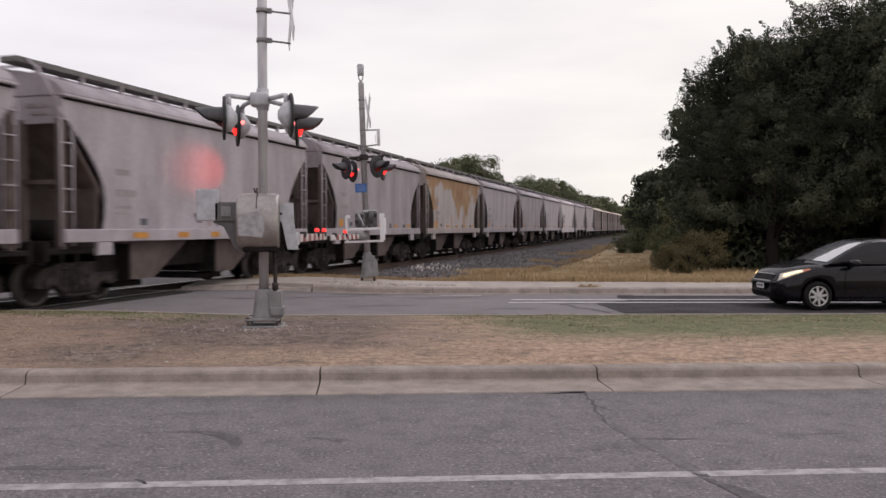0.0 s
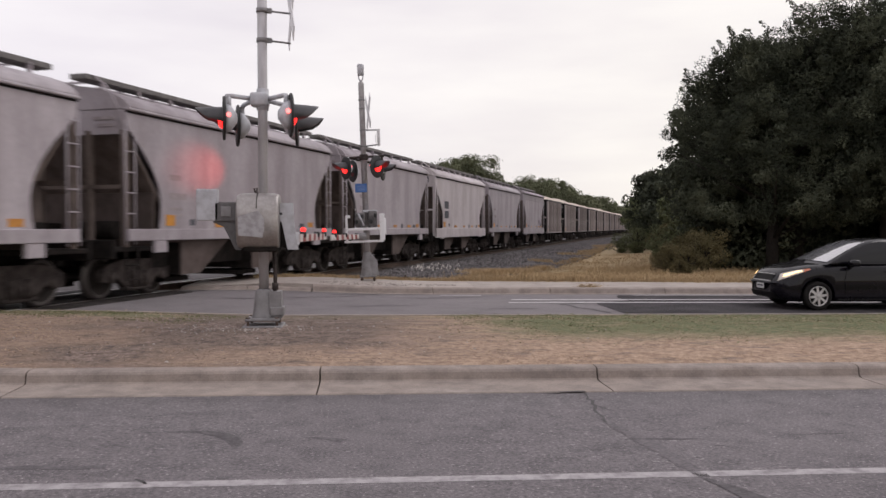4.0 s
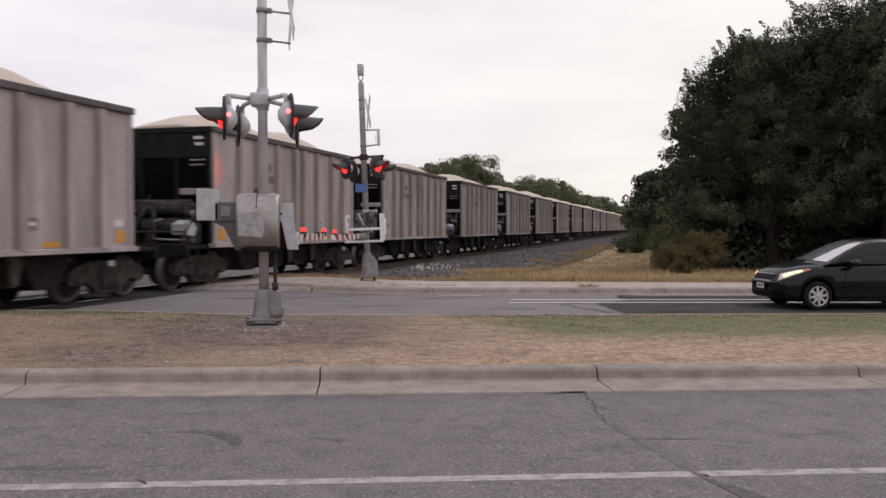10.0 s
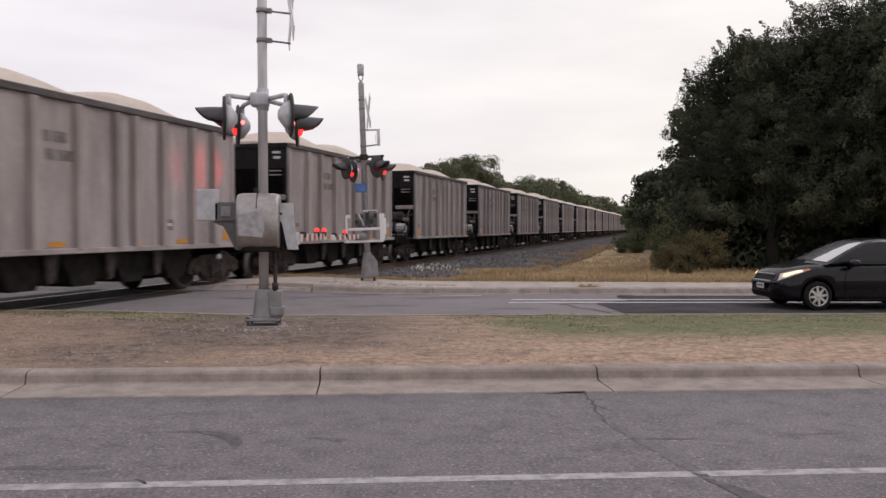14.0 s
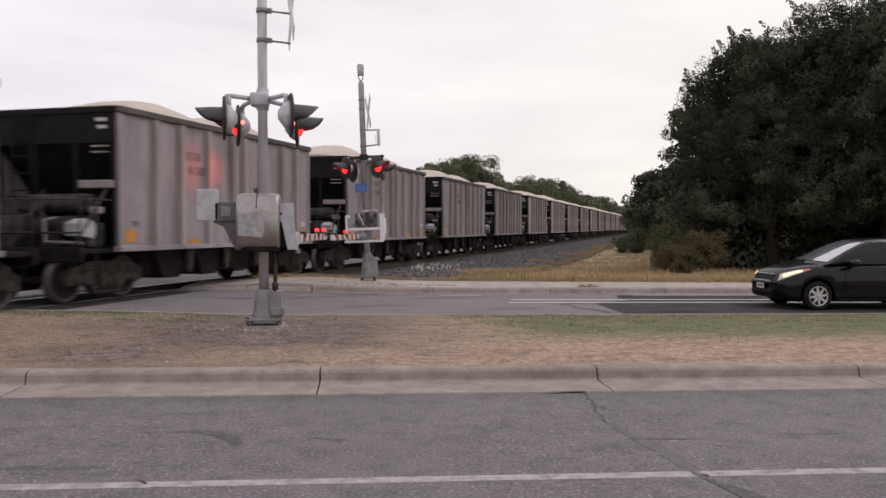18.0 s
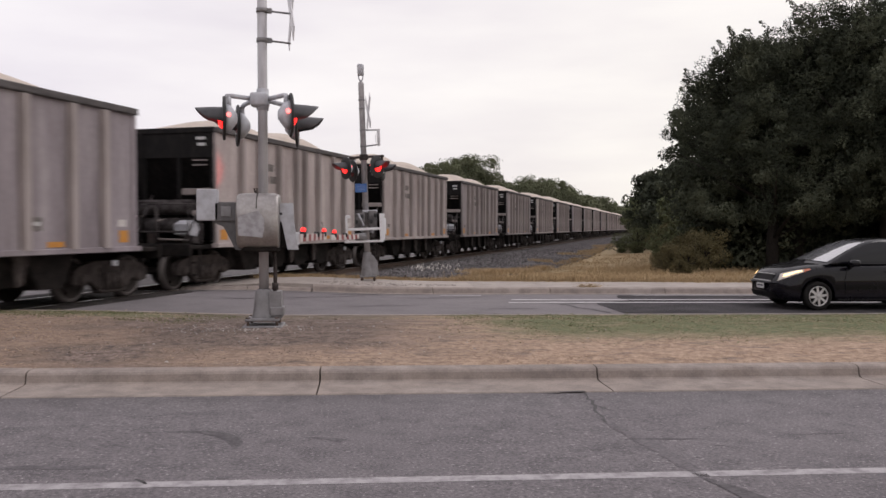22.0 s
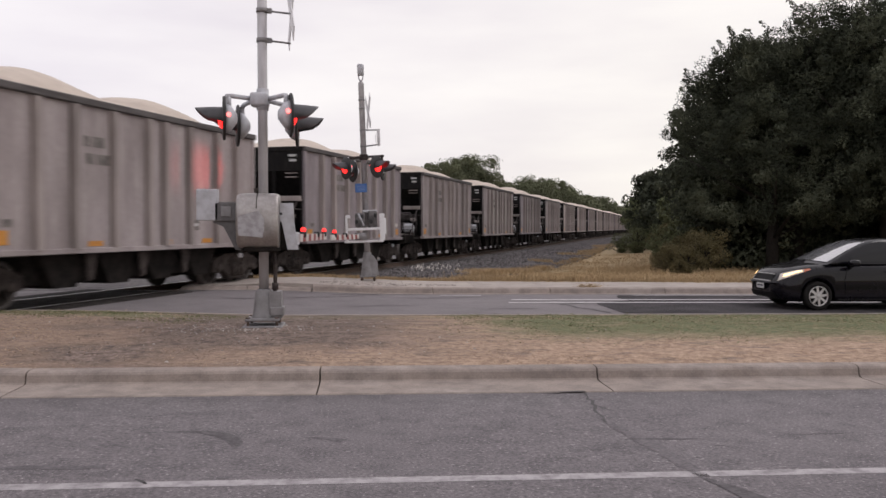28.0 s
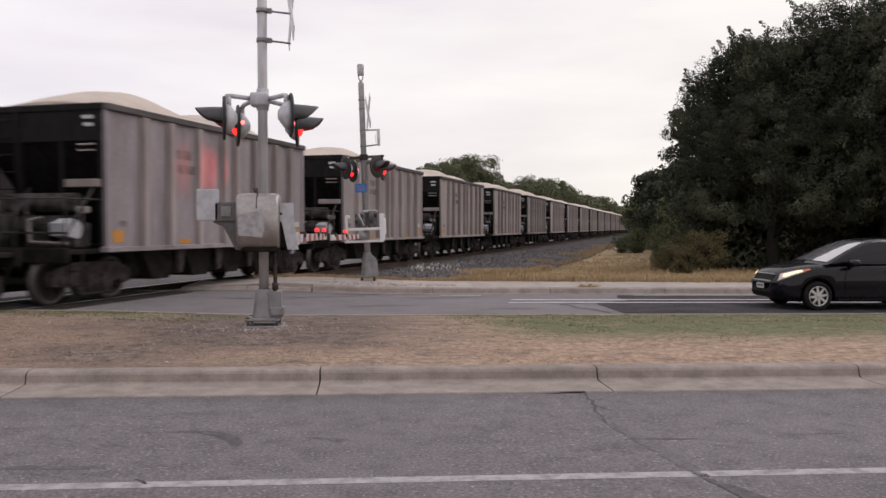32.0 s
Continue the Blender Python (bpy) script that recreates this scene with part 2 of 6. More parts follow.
def ground_z(x, y):
    s, off = track_coords(x, y)
    z = road_z(x) - 0.03
    if y > WALK_BACK - 1.2:
        z = road_z(x) + 0.12 - 0.30 * step(26.0, 34.0, y) * (1 - step(12, 24, x)) + 0.05 * noise.noise((x * 0.25, y * 0.25, 3)) + 0.02 * noise.noise((x * 1.1, y * 1.1, 7))
    if -4 < y < MEDIAN_FAR + 6.5:
        z -= 0.12
    k = 1 - step(2.4, 4.6, abs(off)) if off > 0 or y < 20 else 1 - step(3.0, 6.6, abs(off))
    return z * (1 - k) + min(z, -0.55) * k


def build_ground():
    xs = axis([i * 1.5 for i in range(-20, 44)], [-3000, -1500, -700, -300, -150, -80, -50, 90, 130, 200, 400, 800, 1600, 3000])
    ys = axis([i * 1.5 for i in range(-6, 60)], [-2500, -1000, -300, -100, -40, 110, 140, 190, 260, 400, 700, 1300, 2200, 4000])
    g = Shape().grid([[(x, y, ground_z(x, y)) for x in xs] for y in ys])
    solid("ground", g, DRY_FIELD, "dry straw-coloured grass field beside the railway", "ground", "structure")


DRY_FIELD = material("dry_grass_field", (0.36, 0.275, 0.16), 0.95, second=(0.30, 0.225, 0.125), scale=1.3, mix=(0.4, 0.65), grain=0.25, grain_scale=16, bump=0.8,
                     bump_scale=18, third=(0.24, 0.215, 0.10), third_scale=0.12, third_mix=(0.5, 0.7))


def turf_material():
    """Bare soil, dry turf and green turf, each in its own part of the median."""
    m = material("median_turf", (0.168, 0.126, 0.104), 0.97, second=(0.098, 0.070, 0.056), scale=5.5, mix=(0.45, 0.64), grain=0.7, grain_scale=20, bump=1.0, bump_scale=22,
                 third=(0.235, 0.177, 0.15), third_scale=1.6, third_mix=(0.50, 0.62))
    n, l = m.node_tree.nodes, m.node_tree.links
    b = n["Principled BSDF"]
    soil = b.inputs["Base Color"].links[0].from_socket
    at = n.new("ShaderNodeTexCoord").outputs["Object"]
    xyz = n.new("ShaderNodeSeparateXYZ")
    l.new(at, xyz.inputs[0])

    def tex(scale, detail, squash=None):
        t = n.new("ShaderNodeTexNoise")
        t.inputs["Scale"].default_value, t.inputs["Detail"].default_value, t.inputs["Roughness"].default_value = scale, detail, 0.6
        if squash:
            q = n.new("ShaderNodeMapping")
            q.inputs["Scale"].default_value = squash
            l.new(at, q.inputs["Vector"])
            l.new(q.outputs["Vector"], t.inputs["Vector"])
        else:
            l.new(at, t.inputs["Vector"])
        return t.outputs["Fac"]

    def math_node(op, a, c, clamp=False):
        x = n.new("ShaderNodeMath")
        x.operation, x.use_clamp = op, clamp
        for k, v in enumerate((a, c)):
            if isinstance(v, float):
                x.inputs[k].default_value = v
            else:
                l.new(v, x.inputs[k])
        return x.outputs[0]

    def ramp(v, lo, hi):
        r = n.new("ShaderNodeMapRange")
        r.interpolation_type = "SMOOTHSTEP"
        r.inputs["From Min"].default_value, r.inputs["From Max"].default_value = lo, hi
        l.new(v, r.inputs["Value"])
        return r.outputs["Result"]

    def blend(f, a, colours):
        c = n.new("ShaderNodeMix")
        c.data_type = "RGBA"
        c.inputs["A"].default_value, c.inputs["B"].default_value = (*colours[0], 1), (*colours[1], 1)
        l.new(ramp(tex(11.0, 7), 0.34, 0.66), c.inputs[0])
        x = n.new("ShaderNodeMix")
        x.data_type = "RGBA"
        l.new(f, x.inputs[0])
        l.new(a, x.inputs["A"])
        l.new(c.outputs["Result"], x.inputs["B"])
        return x.outputs["Result"]

    wob = math_node("MULTIPLY", math_node("SUBTRACT", tex(0.9, 4, (0.5, 1, 1)), 0.5), 5.0)
    patch = math_node("MULTIPLY", math_node("SUBTRACT", tex(3.2, 5, (0.6, 1, 1)), 0.5), 1.6)
    # dry straw turf: along the kerb and over the whole width away from the mast
    east = ramp(math_node("ADD", xyz.outputs["X"], wob), -0.1, 1.8)
    front = ramp(math_node("ADD", math_node("MULTIPLY", xyz.outputs["Y"], -1.0), patch), -10.6, -9.7)
    west = ramp(math_node("ADD", math_node("MULTIPLY", xyz.outputs["X"], -1.0), wob), 2.9, 4.2)
    dry = math_node("MULTIPLY", math_node("MAXIMUM", math_node("MAXIMUM", east, math_node("MULTIPLY", west, 0.55)), math_node("MULTIPLY", front, math_node("MULTIPLY", ramp(math_node("ADD", xyz.outputs["X"], wob), -3.0, -1.2), 0.8))), ramp(tex(4.0, 6, (0.6, 1.0, 1.0)), 0.27, 0.48))
    out = blend(dry, soil, ((0.25, 0.168, 0.118), (0.45, 0.325, 0.235)))
    green = math_node("MULTIPLY", ramp(math_node("ADD", xyz.outputs["X"], wob), 0.9, 2.6), ramp(math_node("ADD", xyz.outputs["Y"], patch), 10.3, 11.9))
    back = math_node("MULTIPLY", ramp(math_node("ADD", xyz.outputs["Y"], patch), 13.0, 13.8), math_node("ADD", math_node("MULTIPLY", west, 0.6), 0.25))
    out = blend(math_node("MULTIPLY", math_node("MAXIMUM", green, back), ramp(tex(2.6, 6, (0.45, 1.2, 1.0)), 0.22, 0.46)), out, ((0.090, 0.106, 0.047), (0.175, 0.172, 0.087)))
    l.new(out, b.inputs["Base Color"])
    return m


DIRT = turf_material()


def slab(name, x0, x1, y0, y1, top, thick, mat, label, category, nx=60, ny=8, lift=0.0):
    """A paved sheet with thickness, whose top follows top(x, y)."""
    g = Shape()
    xs = [x0 + (x1 - x0) * i / nx for i in range(nx + 1)]
    ys = [y0 + (y1 - y0) * j / ny for j in range(ny + 1)]
    g.grid([[(x, y, top(x, y) + lift) for x in xs] for y in ys])
    for y in (y0, y1):
        g.grid([[(x, y, top(x, y) + lift) for x in xs], [(x, y, top(x, y) - thick) for x in xs]])
    return solid(name, g, mat, label, category, "structure")


def strip(name, pts, widths, mat, label, lift=0.0018, top=None):
    """A thin band along points on the road: a line, a crack, a tyre mark."""
    top = top or paved_z
    g = Shape()
    left, right = [], []
    for i, (x, y) in enumerate(pts):
        a, b = pts[max(i - 1, 0)], pts[min(i + 1, len(pts) - 1)]
        d = Vector((b[0] - a[0], b[1] - a[1], 0)).normalized()
        w = (widths[i] if isinstance(widths, (list, tuple)) else widths) / 2
        for side, k in ((left, 1), (right, -1)):
            px, py = x - d.y * w * k, y + d.x * w * k
            side.append((px, py, top(px, py) + lift))
    g.grid([left, right], False)
    return solid(name, g, mat, label, "road marking", "structure")


def jag(a, b, n, r, rng):
    return [(a[0] + (b[0] - a[0]) * i / n + (rng.uniform(-r, r) if 0 < i < n else 0), a[1] + (b[1] - a[1]) * i / n + (rng.uniform(-r, r) if 0 < i < n else 0)) for i in range(n + 1)]


def build_roads():
    slab("road_1", -60, 90, -4.5, 8.32, paved_z, 0.25, ASPHALT, "worn grey asphalt carriageway with cracks and tyre marks", "road", 150, 14)
    slab("road_2", -60, 90, 15.15, 20.86, paved_z, 0.25, ASPHALT_PALE, "pale worn asphalt carriageway leading up to the rails", "road", 150, 8)
    # newer, darker surfacing where the car waits
    g = Shape()
    xs = [5.0 + i for i in range(0, 80)]
    edge = lambda y: 4.75 + 0.12 * (y - 16.0) + 0.12 * math.sin(y * 3.1) + (0.9 if y > 18.9 else 0.0)
    rows = []
    for j in range(10):
        y = 16.05 + 4.35 * j / 9
        rows.append([(max(x, edge(y)), y, paved_z(x, y) + 0.006) for x in xs])
    g.grid(rows)
    solid("road_patch", g, ASPHALT_NEW, "newer dark asphalt surfacing on the far carriageway", "road", "structure")
    line = [(-60 + i * 1.5, 5.47) for i in range(101)]
    strip("edge_line", line, 0.125, LINE_PAINT, "worn white line along the near carriageway")
    for y, x0, x1 in ((18.42, 3.1, 60), (19.15, 3.3, 60), (20.45, 6.6, 40)):
        strip("lane_line", [(x0 + i, y) for i in range(int(x1 - x0))], 0.15 if y < 20 else 0.09, FAR_PAINT, "worn white lane line on the far carriageway", 0.011)
    strip("stop_bar", [(1.75, 20.45), (2.75, 20.35)], 0.22, LINE_PAINT, "worn scrap of white road paint", 0.008)
    rng = random.Random(4)
    # cracks and repairs, from the kerb across the lane
    path = jag((2.19, 8.31), (2.11, 7.75), 5, 0.03, rng) + jag((2.11, 7.75), (2.05, 7.32), 5, 0.03, rng)[1:] + jag((2.05, 7.32), (2.03, 6.99), 4, 0.02, rng)[1:]
    strip("road_crack", path, [0.036 if 3 < i < 8 else 0.018 + 0.010 * (i % 2) for i in range(len(path))], TAR, "open crack in the asphalt")
    strip("road_crack", jag((2.10, 7.70), (2.20, 7.45), 4, 0.02, rng), 0.016, TAR, "short side crack in the asphalt", 0.0024)
    strip("road_crack", jag((1.74, 8.265), (2.19, 8.305), 6, 0.008, rng), [0.01, 0.02, 0.03, 0.04, 0.04, 0.05, 0.04], TAR, "open crack along the gutter", 0.013)
    strip("tar_repair", [(2.04 + 0.05 * math.sin(q * 2.6) + 0.17 * q + rng.uniform(-0.02, 0.02), 7.0 - 1.6 * q) for q in [i / 26 for i in range(27)]], [rng.uniform(0.05, 0.17) for i in range(27)], WORN_TAR, "faint worn tar along the crack")
    strip("road_crack", jag((2.03, 6.99), (2.06, 6.52), 5, 0.03, rng) + jag((2.06, 6.52), (2.14, 6.20), 4, 0.03, rng)[1:] + jag((2.14, 6.20), (2.21, 5.40), 7, 0.025, rng)[1:], [0.016, 0.008] * 8 + [0.008], WORN_TAR, "fine crack in the asphalt", 0.0026)
    strip("tar_repair", [(2.23, 5.36), (2.31, 5.18), (2.37, 4.97), (2.42, 4.75), (2.46, 4.4)], [0.04, 0.10, 0.15, 0.19, 0.2], RUBBER_MARK, "dark tar repair in the asphalt", 0.004)
    arc = [(-1.82, 6.85), (-1.61, 6.87), (-1.43, 6.87), (-1.30, 6.83), (-1.17, 6.75), (-1.06, 6.60), (-1.0, 6.42), (-1.02, 6.27)]
    arc = [tuple(a[k] * (1 - q) + b[k] * q for k in (0, 1)) for a, b in zip(arc, arc[1:]) for q in (0, 0.25, 0.5, 0.75)]
    strip("tyre_mark", arc, [0.03 + 0.11 * math.sin(math.pi * min(1.0, (i / 27) ** 1.6)) for i in range(28)], FAINT_MARK, "curved soft tyre mark")
    strip("tyre_mark", arc[8:26], [0.02 + 0.10 * math.sin(math.pi * i / 17) for i in range(18)], RUBBER_MARK, "curved soft tyre mark", 0.0028)
    strip("tyre_mark", [(-0.50 + 0.03 * i, 6.62 - 0.0013 * i * i) for i in range(11)], [0.03 + 0.008 * i for i in range(11)], FAINT_MARK, "short faint tyre mark")
    strip("tyre_mark", [(-2.51 + 0.1 * i, 5.90 + 0.02 * math.sin(i)) for i in range(8)], 0.09, FAINT_MARK, "faint straight tyre mark")
    strip("tyre_mark", [(-1.53, 5.60), (-1.48, 5.55), (-1.43, 5.48)], [0.02, 0.035, 0.02], TAR, "small dark chip in the asphalt")
    strip("tyre_mark", [(3.39 + 0.06 * i, 6.48 + 0.002 * i) for i in range(9)], 0.02, RUBBER_MARK, "short dark tyre mark")
    strip("tyre_mark", [(2.01 + 0.1 * i, 6.41 + 0.01 * math.sin(i)) for i in range(7)], 0.035, FAINT_MARK, "faint straight tyre mark", 0.003)
    strip("tyre_mark", [(2.63, 6.21), (2.72, 6.17), (2.82, 6.13)], 0.03, FAINT_MARK, "faint straight tyre mark")
    # a seam of darker asphalt by the rails on the far carriageway
    strip("road_crack", jag((-7.6, 16.6), (-3.9, 20.6), 12, 0.08, rng), [0.05 + 0.10 * (i % 3) / 2 for i in range(13)], RUBBER_MARK, "dark seam beside the rails", 0.008)
    strip("road_crack", jag((-6.4, 19.5), (-3.9, 20.7), 8, 0.06, rng), 0.05, TAR, "dark seam beside the rails", 0.009)
    strip("road_crack", jag((-0.9, 20.2), (0.3, 20.75), 8, 0.04, rng), 0.06, RUBBER_MARK, "dark crack on the far carriageway", 0.009)
    strip("road_crack", jag((-1.9, 19.0), (-0.1, 20.2), 10, 0.05, rng), [0.04 + 0.07 * (i % 3) / 2 for i in range(11)], RUBBER_MARK, "dark crack on the far carriageway", 0.007)
    for x, y, n in ((-3.2, 18.6, 9), (0.9, 19.6, 12), (-0.6, 17.6, 10), (2.4, 17.0, 8)):
        strip("tyre_mark", [(x + 0.16 * i, y + 0.02 * i + 0.03 * math.sin(i * 1.7)) for i in range(n)], [0.05 + 0.10 * math.sin(math.pi * i / (n - 1)) for i in range(n)], FAINT_MARK, "faint worn streak on the far carriageway", 0.006)
    strip("road_crack", jag((4.75, 16.1), (4.2, 18.0), 8, 0.06, rng) + jag((4.2, 18.05), (4.9, 18.3), 4, 0.03, rng), 0.07, TAR, "dark joint of two surfacings", 0.010)


def kerb_run(name, profile, xs, label, mat, skew=0.0):
    """Cast kerb pieces side by side, with open joints between them."""
    run = thing(name, pose(0, 0, 0), label, "kerb", kind="structure")
    rng = random.Random(8)
    for a, b in zip(xs, xs[1:]):
        g = Shape()
        n = max(2, int((b - a) / 1.6))
        rows = []
        for i in range(n + 1):
            x = a + 0.008 + (b - a - 0.016) * i / n
            rows.append([(x, y, paved_z(x, y) + z) for y, z in profile])
        g.grid(rows, False)
        for r, flip in ((rows[0], 0), (rows[-1], 1)):
            g.add(r + [(r[-1][0], r[-1][1], r[-1][2] - 0.3), (r[0][0], r[0][1], r[0][2] - 0.3)], [tuple(range(len(r) + 2))])
        part("kerb_piece", g, mat, run)
    return run


def build_kerbs():
    near = [(8.30, 0.0), (8.31, 0.012), (8.80, 0.018), (8.875, 0.024), (8.90, 0.038), (8.914, 0.112), (8.932, 0.137), (8.965, 0.15), (9.13, 0.152), (9.14, 0.02)]
    xs = [-3.52 + 3.0 * k for k in range(-12, 26)]
    kerb_run("kerb_1", near, xs, "pale concrete kerb and gutter with open joints", CONCRETE)
    back = [(15.20, 0.0), (15.19, 0.012), (14.98, 0.02), (14.90, 0.10), (14.86, 0.118), (14.72, 0.12), (14.70, 0.0)]
    kerb_run("kerb_2", back[::-1], [-6.0 + 3.0 * k for k in range(0, 22)], "low concrete kerb at the back of the median", CONCRETE)
    far = [(20.80, 0.0), (20.81, 0.012), (20.92, 0.018), (20.96, 0.12), (21.00, 0.15), (21.24, 0.155), (21.25, 0.0)]
    kerb_run("kerb_3", far, [-1.40 + 3.0 * k for k in range(0, 22)], "concrete kerb along the far pavement", CONCRETE)
    low = [(20.80, 0.0), (20.81, 0.01), (20.92, 0.015), (20.97, 0.05), (21.02, 0.065), (21.24, 0.07), (21.25, 0.0)]
    kerb_run("kerb_4", low, [-4.6, -3.0, -1.42], "dropped concrete kerb beside the rails", CONCRETE)


def median_z(x, y):
    u = (y - MEDIAN_NEAR) / (14.72 - MEDIAN_NEAR)
    hump = 0.11 * math.sin(math.pi * max(0.0, min(1.0, u))) * (0.55 + 0.45 * (1 - step(-1.0, 6.0, x)))
    return paved_z(x, y) + 0.145 - 0.03 * u + hump + 0.012 * noise.noise((x * 1.3, y * 1.3, 1)) + 0.006 * noise.noise((x * 5, y * 5, 2))


def build_median():
    g = Shape()
    xs = axis([-8 + 0.22 * i for i in range(90)], [-8.0 + i for i in range(0, 66)])
    ys = [MEDIAN_NEAR + (14.72 - MEDIAN_NEAR) * j / 26 for j in range(27)]
    g.grid([[(x, y, median_z(x, y) if 0 < j < 26 else min(median_z(x, y), paved_z(x, y) + (0.146 if j == 0 else 0.11))) for x in xs] for j, y in enumerate(ys)])
    solid("median", g, DIRT, "bare brown soil and mown dry turf of the central reservation", "ground", "structure")
    # the rounded nose of the median by the rails is bare concrete
    slab("median_nose", -9.0, -8.0, 9.2, 14.7, paved_z, 0.2, CONCRETE, "concrete end of the central reservation", "kerb", 4, 4, 0.1)


def pavement_z(x, y):
    k = 1 - step(-4.2, -1.8, x)
    return paved_z(x, y) + 0.155 * (1 - k) + 0.07 * k


def build_pavement():
    run = thing("pavement", pose(0, 0, 0), "pale concrete pavement behind the far kerb", "pavement", kind="structure")
    xs = [-4.6 + 1.83 * k for k in range(0, 34)]
    for a, b in zip(xs, xs[1:]):
        g = Shape()
        rows = [[(x, y, pavement_z(x, y)) for y in (21.26, 22.4, WALK_BACK - 0.045 * max(0, x))] for x in (a + 0.006, (a + b) / 2, b - 0.006)]
        g.grid(rows, False)
        lo = [(p[0], p[1], p[2] - 0.12) for p in rows[0]]
        g.grid([rows[0], lo], False)
        lo = [(p[0], p[1], p[2] - 0.12) for p in rows[-1]]
        g.grid([rows[-1], lo], False)
        g.grid([[r[0] for r in rows], [(r[0][0], r[0][1], r[0][2] - 0.12) for r in rows]], False)
        g.grid([[r[-1] for r in rows], [(r[-1][0], r[-1][1], r[-1][2] - 0.12) for r in rows]], False)
        part("paving_slab", g, CONCRETE_PALE, run)


# ---- track ----


def build_track():
    S0, S1 = -260.0, 620.0
    bed = Shape()
    rows = []
    ss = axis([i * 1.2 for i in range(-5, 84)], [-260, -200, -150, -100, -60, -30, -15, 110, 130, 160, 200, 260, 330, 420, 520, 620])
    offs = [-7.4, -6.8, -6.2, -5.6, -5.0, -4.4, -3.8, -3.2, -2.6, -2.2, -1.9, -1.4, -0.7, 0.0, 0.7, 1.4, 1.9, 2.6, 3.4, 4.6, 6.5, 9.0, 12.0]
    for s in ss:
        row = []
        for o in offs:
            p = on_track(s, o)
            k = max(0.0, min(1.0, (abs(o) - 1.9) / (4.9 if o < 0 else 2.5)))
            edge = on_track(s, -6.9 if o < 0 else max(4.6, o))
            low = ground_z(edge.x, edge.y) + 0.03 + 0.12 * noise.noise((p.x * 0.5, p.y * 0.5, 9))
            z = (RAIL_TOP - 0.19) * (1 - k) + low * k + 0.04 * noise.noise((p.x * 2, p.y * 2, 5)) - (0.25 if o < -7 else 0)
            if o < -2.3 and p.y < 26.5:
                z -= 0.5 * step(0, 1, (26.5 - p.y) / 1.2)
            if -4.6 < p.y < 21.0 and abs(o) > 0:
                z = min(z, paved_z(p.x, p.y) - 0.06)
            row.append((p.x, p.y, z))
        rows.append(row)
    bed.grid(rows)
    solid("ballast_bed", bed, BALLAST, "grey crushed-stone ballast under the railway track", "ballast", "structure")
    # rails
    prof = [(-0.07, -0.18), (0.07, -0.18), (0.07, -0.168), (0.012, -0.15), (0.012, -0.045), (0.036, -0.034), (0.036, -0.004), (0.03, 0.0), (-0.03, 0.0), (-0.036, -0.004), (-0.036, -0.034),
            (-0.012, -0.045), (-0.012, -0.15), (-0.07, -0.168)]
    for off in (-0.75, 0.75):
        rail = thing("rail", pose(*on_track(0, off), 0, 0, TRACK_TURN), "steel rail with a bright worn head and rusty web", "rail", "rails of the track", "structure")
        part("rail_web", Shape().prism([(y, z - 0.003) for y, z in prof], S0, S1, "x"), RUST, rail)
        part("rail_head", Shape().box(S0, S1, -0.031, 0.031, -0.012, 0.001), STEEL_RAIL, rail, "bright worn rail head")
    # sleepers
    ties = thing("track_sleepers", pose(*on_track(0), 0, 0, TRACK_TURN), "dark creosoted timber sleepers in the ballast", "sleeper", kind="structure")
    tie = Shape().box(-0.115, 0.115, -1.3, 1.3, -0.35, -0.18, 0.012).mesh("sleeper", TIE)
    for i in range(-16, 120):
        s = i * 0.52
        p = on_track(s)
        if -4.6 < p.y < 21.0:
            continue
        part("sleeper", tie, None, ties, at=pose(s, random.Random(i).uniform(-0.03, 0.03), 0, 0, 0, random.Random(i).uniform(-0.7, 0.7)))
    far = Shape()
    for i in range(120, 700):
        far.box(i * 0.52 - 0.115, i * 0.52 + 0.115, -1.3, 1.3, -0.35, -0.18)
    part("far_sleepers", far, TIE, ties)["kind"] = "stuff"
    # crossing boards between and beside the rails
    deck = thing("crossing_deck", pose(*on_track(0), 0, 0, TRACK_TURN), "dark timber and asphalt crossing panels between the rails", "crossing panel", kind="structure")
    for s0 in [-9.5 + 2.44 * i for i in range(13)]:
        if not -6.5 < on_track(s0 + 1.2).y < 20.6:
            continue
        for o0, o1 in ((-1.45, -0.80), (-0.65, -0.01), (0.01, 0.65), (0.80, 1.45)):
            part("crossing_panel", Shape().box(s0 + 0.01, s0 + 2.43, o0, o1, -0.2, -0.003, 0.012), DECK, deck)


DECK = material("crossing_timber", (0.030, 0.026, 0.025), 0.9, second=(0.055, 0.048, 0.045), scale=4, grain=0.2, bump=0.4)
DECK.node_tree.nodes["Principled BSDF"].inputs["Specular IOR Level"].default_value = 0.12


build_ground()
build_roads()
build_kerbs()
build_median()
build_pavement()
build_track()
# ---- the train ----
PITCH = 12.26                      # from one open wagon to the next
OPEN_LEN = 9.11                    # body length


